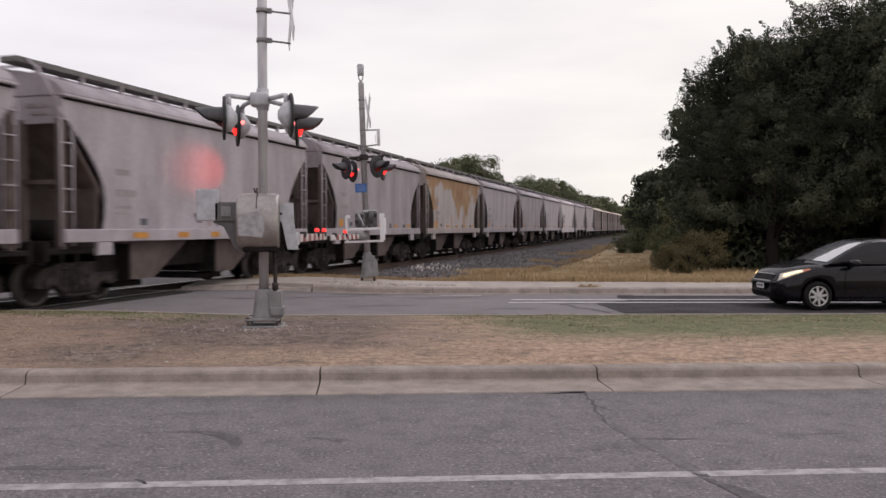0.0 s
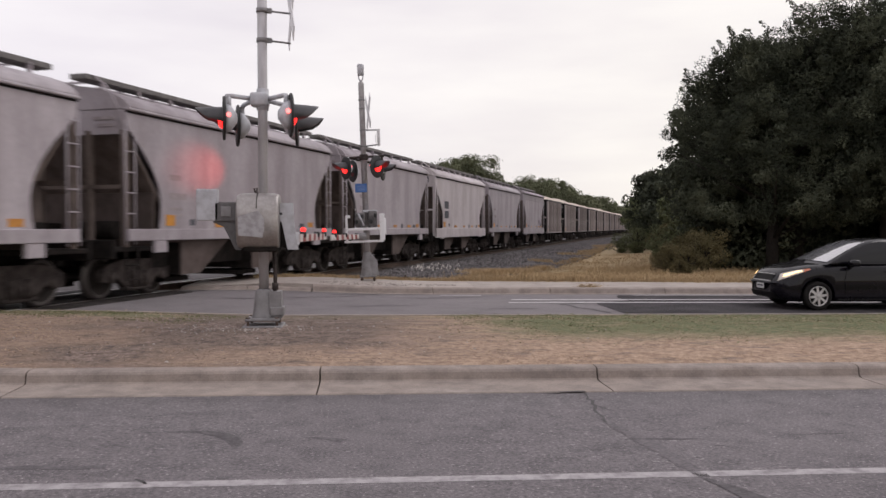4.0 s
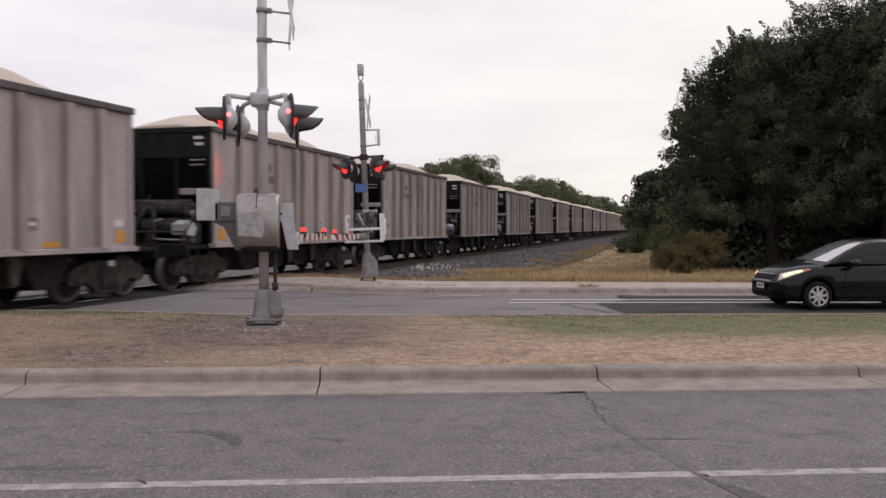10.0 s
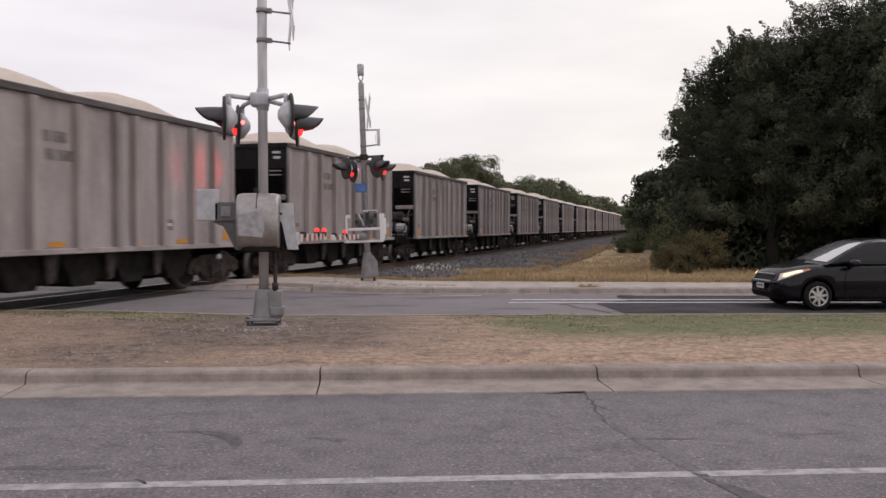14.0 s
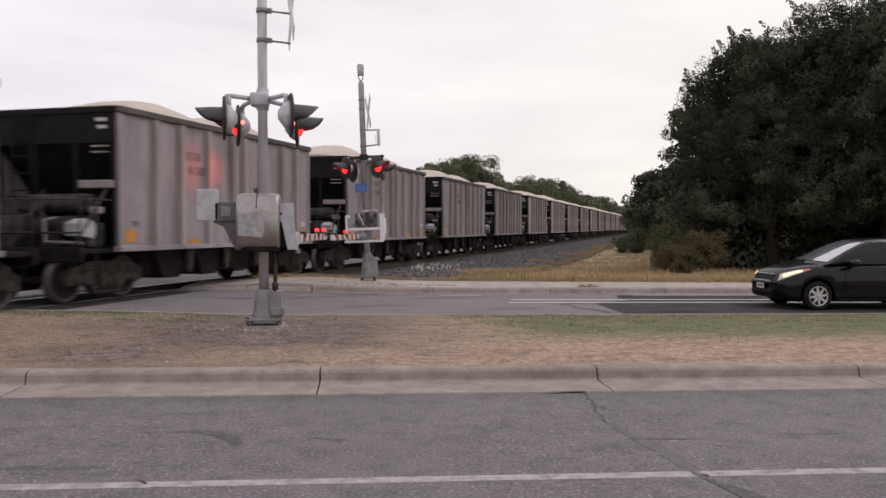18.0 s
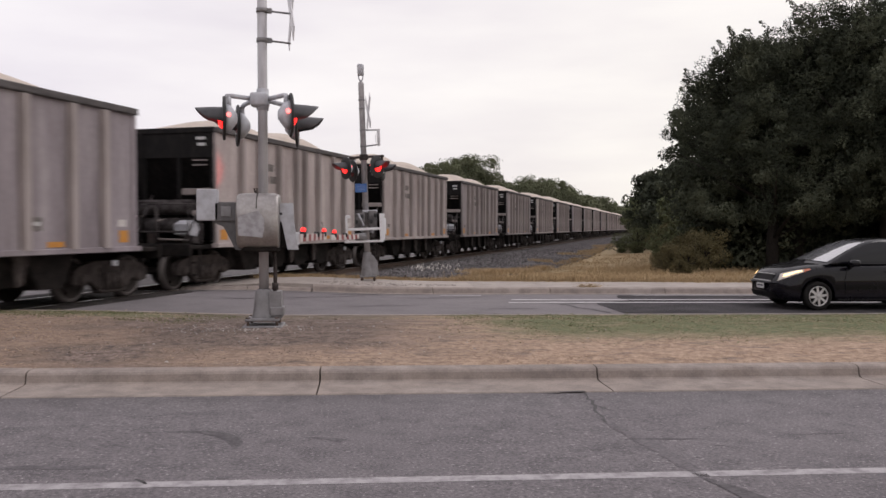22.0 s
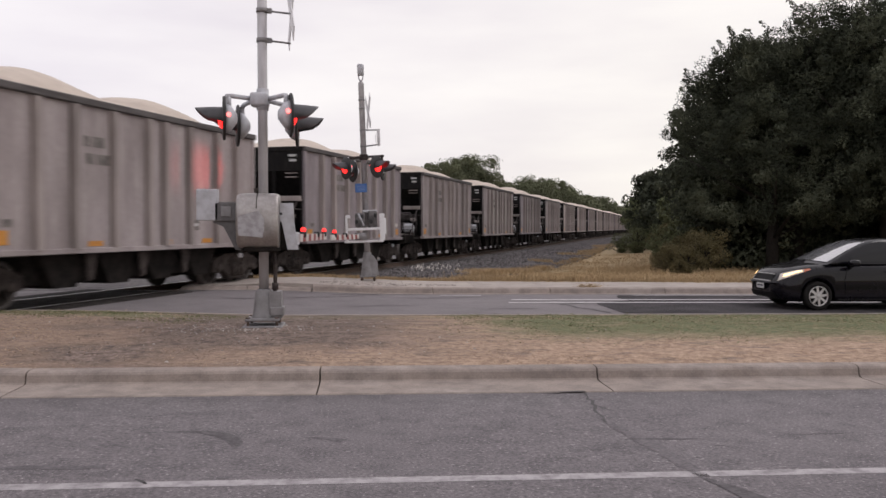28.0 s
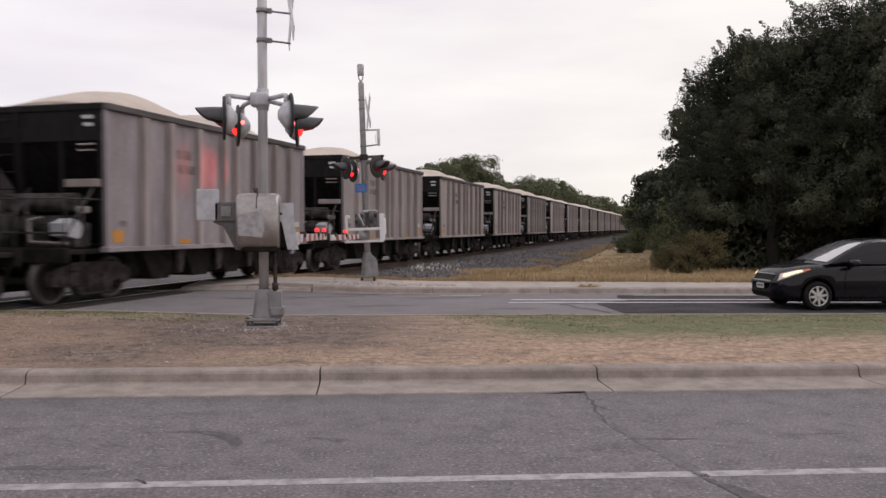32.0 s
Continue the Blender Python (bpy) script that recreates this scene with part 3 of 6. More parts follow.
def rusty_side_paint():
    """Pale paint with broad rust patches above the middle and narrow rust runs below it."""
    m = wagon_paint("rust_patched_side", (0.50, 0.45, 0.435), (0.40, 0.352, 0.335), streaks=False)
    n, l = m.node_tree.nodes, m.node_tree.links
    b = n["Principled BSDF"]
    out = b.inputs["Base Color"].links[0].from_socket
    at = n.new("ShaderNodeTexCoord").outputs["Object"]
    xyz = n.new("ShaderNodeSeparateXYZ")
    l.new(at, xyz.inputs[0])

    def patches(squash, detail, middle, climb, lo, hi):
        q = n.new("ShaderNodeMapping")
        q.inputs["Scale"].default_value = squash
        t = n.new("ShaderNodeTexNoise")
        t.inputs["Scale"].default_value, t.inputs["Detail"].default_value, t.inputs["Roughness"].default_value = 1.0, detail, 0.5
        h = n.new("ShaderNodeMath")
        h.operation = "MULTIPLY_ADD"
        h.inputs[1].default_value, h.inputs[2].default_value = climb, -climb * middle
        a = n.new("ShaderNodeMath")
        a.operation = "ADD"
        r = n.new("ShaderNodeMapRange")
        r.interpolation_type = "SMOOTHSTEP"
        r.inputs["From Min"].default_value, r.inputs["From Max"].default_value = lo, hi
        l.new(at, q.inputs["Vector"])
        l.new(q.outputs["Vector"], t.inputs["Vector"])
        l.new(xyz.outputs["Z"], h.inputs[0])
        l.new(t.outputs["Fac"], a.inputs[0])
        l.new(h.outputs[0], a.inputs[1])
        l.new(a.outputs[0], r.inputs["Value"])
        return r.outputs["Result"]

    def lay(out, mask, colour, tone):
        c = n.new("ShaderNodeMix")
        c.data_type = "RGBA"
        c.inputs["A"].default_value, c.inputs["B"].default_value = (*colour, 1), (*tone, 1)
        l.new(patches((1.6, 1.6, 1.1), 5, 0, 0, 0.35, 0.65), c.inputs[0])
        x = n.new("ShaderNodeMix")
        x.data_type = "RGBA"
        l.new(mask, x.inputs[0])
        l.new(out, x.inputs["A"])
        l.new(c.outputs["Result"], x.inputs["B"])
        return x.outputs["Result"]

    out = lay(out, patches((0.62, 0.62, 0.5), 2.0, 2.65, 0.12, 0.455, 0.535), (0.31, 0.168, 0.08), (0.40, 0.262, 0.155))
    out = lay(out, patches((1.9, 1.9, 0.35), 3, 2.0, -0.06, 0.60, 0.68), (0.36, 0.20, 0.085), (0.42, 0.29, 0.17))
    l.new(out, b.inputs["Base Color"])
    return m


def wagon_paint(name, base, dirt, stripe=None, streaks=True):
    """Weathered paint, streaked downward by dust and rain."""
    base, dirt = [(r, g, b * 1.035) for r, g, b in (base, dirt)]
    return material(name, base, 0.8, second=dirt, scale=1.1, mix=(0.40, 0.62), grain=0.10, grain_scale=11, stretch_xyz=(1.5, 1.5, 0.32) if streaks else (1.1, 1.1, 0.34), third=stripe,
                    third_scale=1.7, third_mix=(0.50, 0.64), bump=0.08, bump_scale=9, per_object=0.05)


OPEN_PAINTS = [wagon_paint("beige_grey_wagon", (0.365, 0.318, 0.308), (0.27, 0.231, 0.222), (0.44, 0.395, 0.385)),
               wagon_paint("mid_grey_wagon", (0.34, 0.301, 0.30), (0.24, 0.21, 0.209), (0.56, 0.525, 0.52)),
               wagon_paint("dusty_wagon", (0.45, 0.388, 0.362), (0.345, 0.292, 0.272), (0.53, 0.475, 0.45)),
               wagon_paint("mauve_grey_wagon", (0.315, 0.275, 0.283), (0.225, 0.193, 0.198), (0.40, 0.357, 0.365))]
# dusty colour, with the shade on the posts' sides put into it
POST_DUST_SHADE = material("dusty_shaded_post", (0.335, 0.292, 0.28), 0.85, second=(0.235, 0.203, 0.194), scale=1.4, stretch_xyz=(2, 2, 0.5), grain=0.1, per_object=0.2)
WAGON_BLACK = material("wagon_black", (0.014, 0.013, 0.0135), 0.8, second=(0.028, 0.025, 0.024), scale=3, mix=(0.45, 0.75), stretch_xyz=(2, 2, 0.7), grain=0.1)
UNDERFRAME = material("grime_and_shade_black", (0.014, 0.0125, 0.012), 0.9, second=(0.030, 0.025, 0.023), scale=4, grain=0.15, grain_scale=20)
BOGIE_STEEL = material("bogie_steel", (0.072, 0.060, 0.056), 0.85, second=(0.030, 0.025, 0.024), scale=6, grain=0.12, per_object=0.1)
WHEEL_STEEL = material("wheel_steel", (0.042, 0.036, 0.034), 0.75, 0.1, second=(0.045, 0.038, 0.035), scale=5, grain=0.1)
DUSTY_STEEL = material("dusty_steel", (0.085, 0.075, 0.075), 0.85, second=(0.028, 0.024, 0.024), scale=4, mix=(0.42, 0.6), grain=0.15)
WHEEL_TREAD = material("wheel_tread", (0.12, 0.105, 0.10), 0.5, 0.6)
SAND = material("heaped_sand", (0.56, 0.485, 0.42), 0.95, second=(0.47, 0.40, 0.345), scale=1.6, grain=0.09, grain_scale=14, bump=0.25, bump_scale=10)
HOPPER_PAINTS = [wagon_paint("pale_grey_hopper", (0.44, 0.40, 0.414), (0.34, 0.304, 0.314), streaks=False),
                 wagon_paint("white_hopper", (0.60, 0.55, 0.55), (0.49, 0.44, 0.435), streaks=False),
                 wagon_paint("rusty_hopper", (0.45, 0.40, 0.385), (0.37, 0.32, 0.295), streaks=False),
                 wagon_paint("ash_grey_hopper", (0.40, 0.362, 0.376), (0.305, 0.271, 0.278), streaks=False)]
RUSTY_SIDE = rusty_side_paint()
BAY_BROWN = material("hopper_bay_brown", (0.125, 0.10, 0.093), 0.88, second=(0.075, 0.06, 0.055), scale=1.8, grain=0.1, per_object=0.15)
SPRAY_PLUM = material("faded_plum_spray", (0.15, 0.115, 0.14), 0.85, second=(0.30, 0.255, 0.27), scale=3.5, mix=(0.45, 0.7))
SPRAY_PINK = material("faded_pink_spray", (0.33, 0.235, 0.25), 0.85, second=(0.37, 0.31, 0.315), scale=3.5)
SPRAY_LILAC = material("faded_lilac_spray", (0.24, 0.20, 0.26), 0.85, second=(0.33, 0.295, 0.325), scale=3.5)
SPRAY_DARK = material("faded_dark_spray", (0.09, 0.07, 0.08), 0.85, second=(0.2, 0.165, 0.175), scale=4)
HOPPER_BROWN = material("brown_hopper_end", (0.165, 0.133, 0.12), 0.85, second=(0.10, 0.08, 0.072), scale=2.2, grain=0.12)
TOP_RAIL = material("grimy_top_rail", (0.105, 0.095, 0.095), 0.8, second=(0.06, 0.053, 0.053), scale=3, stretch_xyz=(0.5, 2, 2), grain=0.1)
ROOF_GREY = material("roof_walkway_grey", (0.13, 0.122, 0.12), 0.7, 0.2, second=(0.2, 0.19, 0.185), scale=6)
WASHED_MARK = material("washed_lettering", (0.27, 0.235, 0.242), 0.85, second=(0.36, 0.32, 0.328), scale=7, mix=(0.4, 0.65))
DARK_MARK = material("dark_stencil", (0.085, 0.085, 0.10), 0.8)
FADED_MARK = material("faded_lettering", (0.125, 0.113, 0.108), 0.85, second=(0.22, 0.197, 0.185), scale=6, mix=(0.4, 0.6))

for grimy in (WAGON_BLACK, UNDERFRAME, BOGIE_STEEL, WHEEL_STEEL, DUSTY_STEEL, BAY_BROWN, HOPPER_BROWN):
    grimy.node_tree.nodes["Principled BSDF"].inputs["Specular IOR Level"].default_value = 0.1


def wheelset_mesh():
    r = 0.457
    g = Shape()
    for side in (-1, 1):
        # flange inside, tread outside
        prof = [(0.66, 0.10), (0.665, 0.40), (0.672, r + 0.028), (0.69, r + 0.026), (0.705, r), (0.80, r - 0.006), (0.81, r - 0.02), (0.805, r - 0.085), (0.765, r - 0.11),
                (0.755, 0.20), (0.785, 0.15), (0.83, 0.13), (0.84, 0.0)]
        g.lathe([(x * side, q) for x, q in prof], 28)
    g.lathe([(-0.66, 0.085), (0.66, 0.085)], 12)
    # lightening dimples that show the wheel turning
    for side in (-1, 1):
        for k in range(3):
            a = 2 * math.pi * k / 3
            g.box(-0.035, 0.035, -0.03, 0.03, -0.02, 0.02, 0, Matrix.Translation((0.775 * side, 0.28 * math.cos(a), 0.28 * math.sin(a))))
    turn = Matrix.Rotation(radians(90), 4, "Z")
    g.v = [tuple(turn @ Vector(p)) for p in g.v]
    me = g.mesh("wheelset", WHEEL_STEEL)
    me.materials.append(WHEEL_TREAD)
    for f in me.polygons:
        c = f.center
        if 0.70 < abs(c.y) < 0.815 and math.hypot(c.x, c.z) > 0.40:
            f.material_index = 1
    return me


def side_frame_mesh():
    """Cast frame that carries two axle boxes and the spring nest."""
    outer = [(-1.16, 0.38), (-1.16, 0.62), (-0.98, 0.72), (-0.55, 0.82), (0.55, 0.82), (0.98, 0.72), (1.16, 0.62), (1.16, 0.38), (1.0, 0.36), (0.78, 0.36), (0.72, 0.44), (0.50, 0.30),
             (0.36, 0.17), (-0.36, 0.17), (-0.50, 0.30), (-0.72, 0.44), (-0.78, 0.36), (-1.0, 0.36)]
    g = Shape().prism(outer, -0.09, 0.09, "y")
    for s in (-1, 1):
        g.lathe([(-0.10, 0.12), (0.12, 0.12), (0.14, 0.10), (0.15, 0.0)], 14, Matrix.Translation((0.89 * s, 0, 0.457)) @ Matrix.Rotation(radians(-90), 4, "Z"))
        g.box(0.36 * s - 0.05, 0.36 * s + 0.05, -0.12, 0.12, 0.25, 0.70, 0.02)
    for k in (-0.2, 0.0, 0.2):
        g.tube([(k, -0.10, 0.22), (k, -0.10, 0.58)], 0.085, 10)
    g.box(-0.42, 0.42, -0.14, 0.10, 0.16, 0.23, 0.02)
    return g.mesh("side_frame", BOGIE_STEEL)


WHEELSET, SIDE_FRAME = wheelset_mesh(), side_frame_mesh()
BOLSTER = Shape().box(-0.2, 0.2, -1.05, 1.05, 0.42, 0.72, 0.04).mesh("bolster", BOGIE_STEEL)
BRAKE = Shape().box(-0.05, 0.05, -0.9, 0.9, 0.38, 0.46, 0.02, Matrix.Translation((0.38, 0, 0))).box(-0.05, 0.05, -0.9, 0.9, 0.38, 0.46, 0.02, Matrix.Translation((-0.38, 0, 0))).mesh("brake_beam", UNDERFRAME)


def bogie(wagon, x):
    b = part("bogie", BOLSTER, None, wagon, "cast steel bogie", pose(x, 0, 0))
    for dx in (-0.89, 0.89):
        w = part("wheelset", WHEELSET, None, b, "worn steel wheelset", pose(dx, 0, 0.457))
        w["spin"] = 1
    for s in (-1, 1):
        part("side_frame", SIDE_FRAME, None, b, "", pose(0, 1.0 * s, 0, 0, 0, 180 if s > 0 else 0))
    part("brake_beam", BRAKE, None, b)


def coupler(wagon, x, way):
    g = Shape()
    g.box(0, 0.42, -0.08, 0.08, 0.76, 0.94, 0.02)
    g.box(0.36, 0.56, -0.16, 0.15, 0.72, 0.98, 0.05)
    g.tube([(0.1, 0.3, 0.85), (0.2, 0.28, 0.6), (0.4, 0.2, 0.42), (0.56, 0.12, 0.45)], 0.025, 6)
    part("coupler", g, UNDERFRAME, wagon, "", pose(x, 0, 0, 0, 0, 0 if way > 0 else 180))


def ladder(wagon, x, y0, y1, z0, z1, mat, n, along="y"):
    g = Shape()
    for k in range(2):
        q = (y0, y1)[k]
        a = (x, q, z0) if along == "y" else (q, x, z0)
        b = (x, q, z1) if along == "y" else (q, x, z1)
        g.tube([a, b], 0.022, 6)
    for i in range(n):
        z = z0 + (z1 - z0) * (i + 0.5) / n
        a = (x, y0, z) if along == "y" else (y0, x, z)
        b = (x, y1, z) if along == "y" else (y1, x, z)
        g.tube([a, b], 0.014, 6)
    part("ladder", g, mat, wagon)


POST_AT = [0.13, 0.235, 0.36, 0.485, 0.55, 0.655, 0.785, 0.885]


def open_wagon(paint, label):
    """An open aggregate wagon; x runs from its near end along the track, z from the rail heads."""
    L, B, T = OPEN_LEN, 1.10, 3.96
    w = thing("open_wagon", pose(0, 0, 0), label, "railway wagon", "wagons of the train")
    side = Shape().box(0.0, L, -0.03, 0.03, B, T - 0.12)
    side = side.mesh("side_sheet", paint)
    post = Shape().prism([(-0.085, 0.0), (-0.07, -0.13), (0.07, -0.13), (0.085, 0.0)], B, T - 0.16, "z").mesh("side_post", POST_DUST_SHADE)
    corner = Shape().box(0.0, 0.13, -0.06, 0.035, B - 0.02, T - 0.10, 0.012).mesh("corner_post", paint)
    for s in (-1, 1):
        y = 1.50 * s
        part("side_sheet", side, None, w, "", pose(0, y, 0))
        for f in POST_AT:
            part("side_post", post, None, w, "dusty side post, its side shade put into the colour", pose(f * L, y - 0.03 * -s, 0, 0, 0, 0 if s < 0 else 180))
        for x in (0.0, L - 0.13):
            part("corner_post", corner, None, w, "", pose(x if s < 0 else x + 0.13, y, 0, 0, 0, 0 if s < 0 else 180))
        chord = Shape().box(-0.02, L + 0.02, -0.06, 0.11, T - 0.14, T, 0.02)
        chord.v = [(x, yy * s * 1.0, z) for x, yy, z in chord.v]
        part("top_chord", chord, TOP_RAIL, w, "dark grimy top rail", pose(0, 1.50 * s, 0))
        sill = Shape().box(-0.05, L + 0.05, -0.06, 0.13, B - 0.09, B + 0.015, 0.012)
        sill.v = [(x, yy * s, z) for x, yy, z in sill.v]
        part("side_sill", sill, paint, w, "pale side sill", pose(0, 1.50 * s, 0))
        # lettering and reflectors stay small shapes
        for x0, dx, mat, z0, z1 in ((0.20, 0.34, YELLOW, 1.20, 1.45), (2.55, 0.42, YELLOW, 1.14, 1.24), (5.0, 0.30, YELLOW, 1.14, 1.24), (6.55, 0.42, YELLOW, 1.14, 1.24), (L - 0.55, 0.28, YELLOW, 1.20, 1.44),
                                    (0.42, 0.22, FADED_MARK, 1.52, 1.64), (L - 0.60, 0.26, WHITE_STRIPE, 1.52, 1.66)):
            part("reflector" if mat is YELLOW else "stencil_mark", Shape().box(x0, x0 + dx, -0.004, 0.004, z0, z1), mat, w, "orange reflector" if mat is YELLOW else "", pose(0, 1.537 * s, 0))
    for s in (-1,):
        for x0, x1, z0, z1 in ((2.45, 2.62, 3.05, 3.25), (2.68, 3.05, 3.05, 3.25), (2.5, 2.75, 2.72, 2.92), (2.82, 3.2, 2.72, 2.92)):
            part("stencil_mark", Shape().box(x0, x1, -0.003, 0.003, z0, z1), FADED_MARK, w, "faded lettering", pose(0, -1.534, 0))
        part("data_plate", Shape().box(6.18, 6.42, -0.004, 0.004, 1.44, 1.68), FADED_MARK, w, "dark painted data panel", pose(0, -1.535, 0))
        part("stencil_mark", Shape().box(6.22, 6.36, -0.004, 0.004, 1.53, 1.60), SIGN_TEXT, w, "", pose(0, -1.5395, 0))
    for e in (0, 1):
        flip = pose(0, 0, 0) if e == 0 else pose(L, 0, 0, 0, 0, 180)
        brace = Shape().tube([(-0.94, -1.2, 1.1), (-0.05, -1.3, 2.3)], 0.03, 6).tube([(-0.94, 0.2, 1.1), (-0.05, 0.2, 2.3)], 0.03, 6)
        brace.tube([(-0.96, -0.5, 1.1), (-0.96, -0.5, 2.05)], 0.022, 6).tube([(-0.5, -1.4, 1.1), (-0.5, -1.4, 2.05)], 0.022, 6)
        part("end_brace", brace, DUSTY_STEEL, w, "grimy platform brace", flip)
        pipe = Shape().tube([(-0.75, -1.25, 1.2), (-0.75, -0.4, 1.22), (-0.72, -0.35, 1.65), (-0.3, -0.3, 1.7)], 0.03, 6)
        part("brake_pipe", pipe, POST_DUST_SHADE, w, "dusty brake pipe", flip)
        part("end_panel", Shape().box(0.0, 0.06, -1.47, 1.47, 3.22, T - 0.005, 0.01).box(-0.035, 0.0, -1.5, 1.5, T - 0.13, T + 0.005, 0.01), WAGON_BLACK, w, "black end panel", flip)
        part("slope_sheet", Shape().prism([(0.05, 3.24), (0.11, 3.24), (2.1, 1.18), (2.04, 1.14)], -1.46, 1.46, "y"), WAGON_BLACK, w, "black slope sheet", flip)
        for y in (-1.42, -0.5, 0.5, 1.42):
            part("end_post", Shape().box(0.0, 0.08, y - 0.04, y + 0.04, 1.1, 3.24), WAGON_BLACK, w, "", flip)
        plat = Shape().box(-0.98, 1.2, -1.40, 1.40, 0.98, 1.08, 0.02).box(-1.02, -0.92, -1.45, 1.45, 0.82, 1.12, 0.02)
        part("end_platform", plat, UNDERFRAME, w, "", flip)
        rail = Shape().tube([(-0.96, -1.38, 1.1), (-0.96, -1.38, 2.05), (-0.96, 1.38, 2.05), (-0.96, 1.38, 1.1)], 0.02, 6).tube([(-0.96, -1.38, 2.05), (0.0, -1.42, 2.05)], 0.02, 6)
        rail.tube([(-0.96, -1.38, 1.4), (-0.96, 1.38, 1.4)], 0.02, 6).tube([(-0.96, 0.45, 1.1), (-0.96, 0.45, 2.05)], 0.018, 6)
        part("handrail", rail, DUSTY_STEEL, w, "thin steel handrail", flip)
        gear = Shape().tube([(-0.1, -0.9, 1.55), (-0.1, 0.3, 1.55)], 0.20, 12).box(-0.45, -0.05, 0.45, 1.0, 1.1, 1.75, 0.04).box(-0.5, 0.0, -1.2, -0.95, 1.1, 1.6, 0.03)
        part("brake_gear", gear, DUSTY_STEEL, w, "grimy brake cylinder and tank", flip)
        part("air_tank", Shape().tube([(-0.12, -1.05, 2.0), (-0.12, -1.0, 2.0), (-0.12, 0.75, 2.0), (-0.12, 0.8, 2.0)], [0.12, 0.19, 0.19, 0.12], 14), DUSTY_STEEL, w, "grimy air tank", flip)
        if e == 0:
            part("brake_valve", Shape().prism([(-0.74, 1.34), (-0.42, 1.28), (-0.26, 1.48), (-0.48, 1.68), (-0.76, 1.58)], -1.24, -0.86, "y"), GREY_PAINT, w, "pale control valve", flip)
            for z, ww, mat in ((3.66, 0.26, SIGN_TEXT), (3.51, 0.22, SIGN_TEXT)):
                part("stencil_mark", Shape().box(-0.006, 0.0, -1.26, -1.26 + ww, z, z + 0.07), mat, w, "pale stencil mark", flip)
            for z in (3.14, 3.02):
                part("stencil_mark", Shape().box(-0.012, 0.0, -1.30, -0.90, z, z + 0.035), POST_DUST_SHADE, w, "dim stencil mark", flip)
            part("end_beam", Shape().box(-0.12, 0.02, -1.44, -0.66, 2.30, 2.46, 0.015), POST_DUST_SHADE, w, "dusty grey end beam", flip)
            part("brake_lever", Shape().box(-0.30, -0.12, -1.30, -1.05, 1.78, 1.92, 0.03), POST_DUST_SHADE, w, "dusty brake lever housing", flip)
        bars = Shape().box(-0.05, 0.05, -1.44, -1.36, 0.35, 0.40).box(-0.05, 0.05, -1.44, -1.36, 0.65, 0.69)
        bars.tube([(-0.95, -1.42, 1.0), (-0.95, -1.42, 0.38), (-0.55, -1.42, 0.38), (-0.55, -1.42, 1.0)], 0.018, 6)
        bars.v = [p if abs(p[0]) > 0.06 else (p[0] - 0.75, p[1], p[2]) for p in bars.v]
        part("step", bars, UNDERFRAME, w, "", flip)
        coupler(w, L + 1.02 if e else -1.02, 1 if e else -1)
    part("hand_brake_plate", Shape().box(L - 0.62, L - 0.46, -1.44, -1.38, 0.72, 0.84, 0.02), GREY_PAINT, w, "small pale bracket")
    ladder(w, -0.06, 0.55, 1.0, 2.1, T - 0.1, WAGON_BLACK, 5)
    part("centre_sill", Shape().box(-0.95, L + 0.95, -0.3, 0.3, 0.68, 1.02, 0.02), UNDERFRAME, w)
    # discharge pockets under the floor
    for i, x in enumerate((2.25, 3.85, 5.35, 6.95)):
        p = Shape().prism([(x - 0.72, 1.08), (x + 0.72, 1.08), (x + 0.30, 0.36), (x - 0.30, 0.36)], -1.25, 1.25, "y")
        part("discharge_pocket", p, UNDERFRAME, w)
    # added black block that closes the bright gaps between the pockets
    part("floor_frame", Shape().box(1.45, 7.75, -1.0, 1.0, 0.42, 1.06, 0.03), UNDERFRAME, w)
    for x in (2.95, 4.62, 6.2):
        for s in (-1, 1):
            part("pocket_brace", Shape().prism([(x - 0.34, 1.04), (x + 0.02, 1.04), (x - 0.13, 0.50), (x - 0.27, 0.46)], 1.40 * s - 0.03, 1.40 * s + 0.03, "y"), BOGIE_STEEL, w)
    bogie(w, 0.20)
    bogie(w, L - 0.20)
    return w


def sand_shape(seed):
    rng = random.Random(seed)
    L = OPEN_LEN
    a, b = rng.uniform(0.50, 0.62), rng.uniform(0.42, 0.58)
    xa, xb = rng.uniform(2.2, 2.8), rng.uniform(5.9, 6.6)
    g = Shape()
    nx, ny = 56, 22
    rows = []
    for i in range(nx + 1):
        x = 0.08 + (L - 0.16) * i / nx
        row = []
        for j in range(ny + 1):
            y = -1.46 + 2.92 * j / ny
            d = 0
            for cx, h in ((xa, a), (xb, b)):
                q = abs(x - cx) / 2.7
                d = max(d, (h + 0.14) * (1 - q ** 1.7) * (1 - (abs(y) / 1.5) ** 2.5) if q < 1 else 0)
            mid = 0.46 * (1 - (abs(y) / 1.5) ** 2.5) * max(0.0, 1 - (abs(x - L / 2) / 4.3) ** 3.5)
            z = 3.80 + max(d, mid) + 0.022 * noise.noise((x * 1.7 + seed * 9, y * 1.7, seed))
            row.append((x, y, z))
        rows.append(row)
    g.grid(rows)
    skirt = [rows[0][0], rows[0][-1], rows[-1][-1], rows[-1][0]]
    g.add([(x, y, 3.3) for x, y, z in skirt], [(0, 1, 2, 3)])
    for line in (rows[0], rows[-1], [r[0] for r in rows], [r[-1] for r in rows]):
        g.grid([line, [(x, y, 3.3) for x, y, z in line]], False)
    return g.mesh("sand_load", SAND)


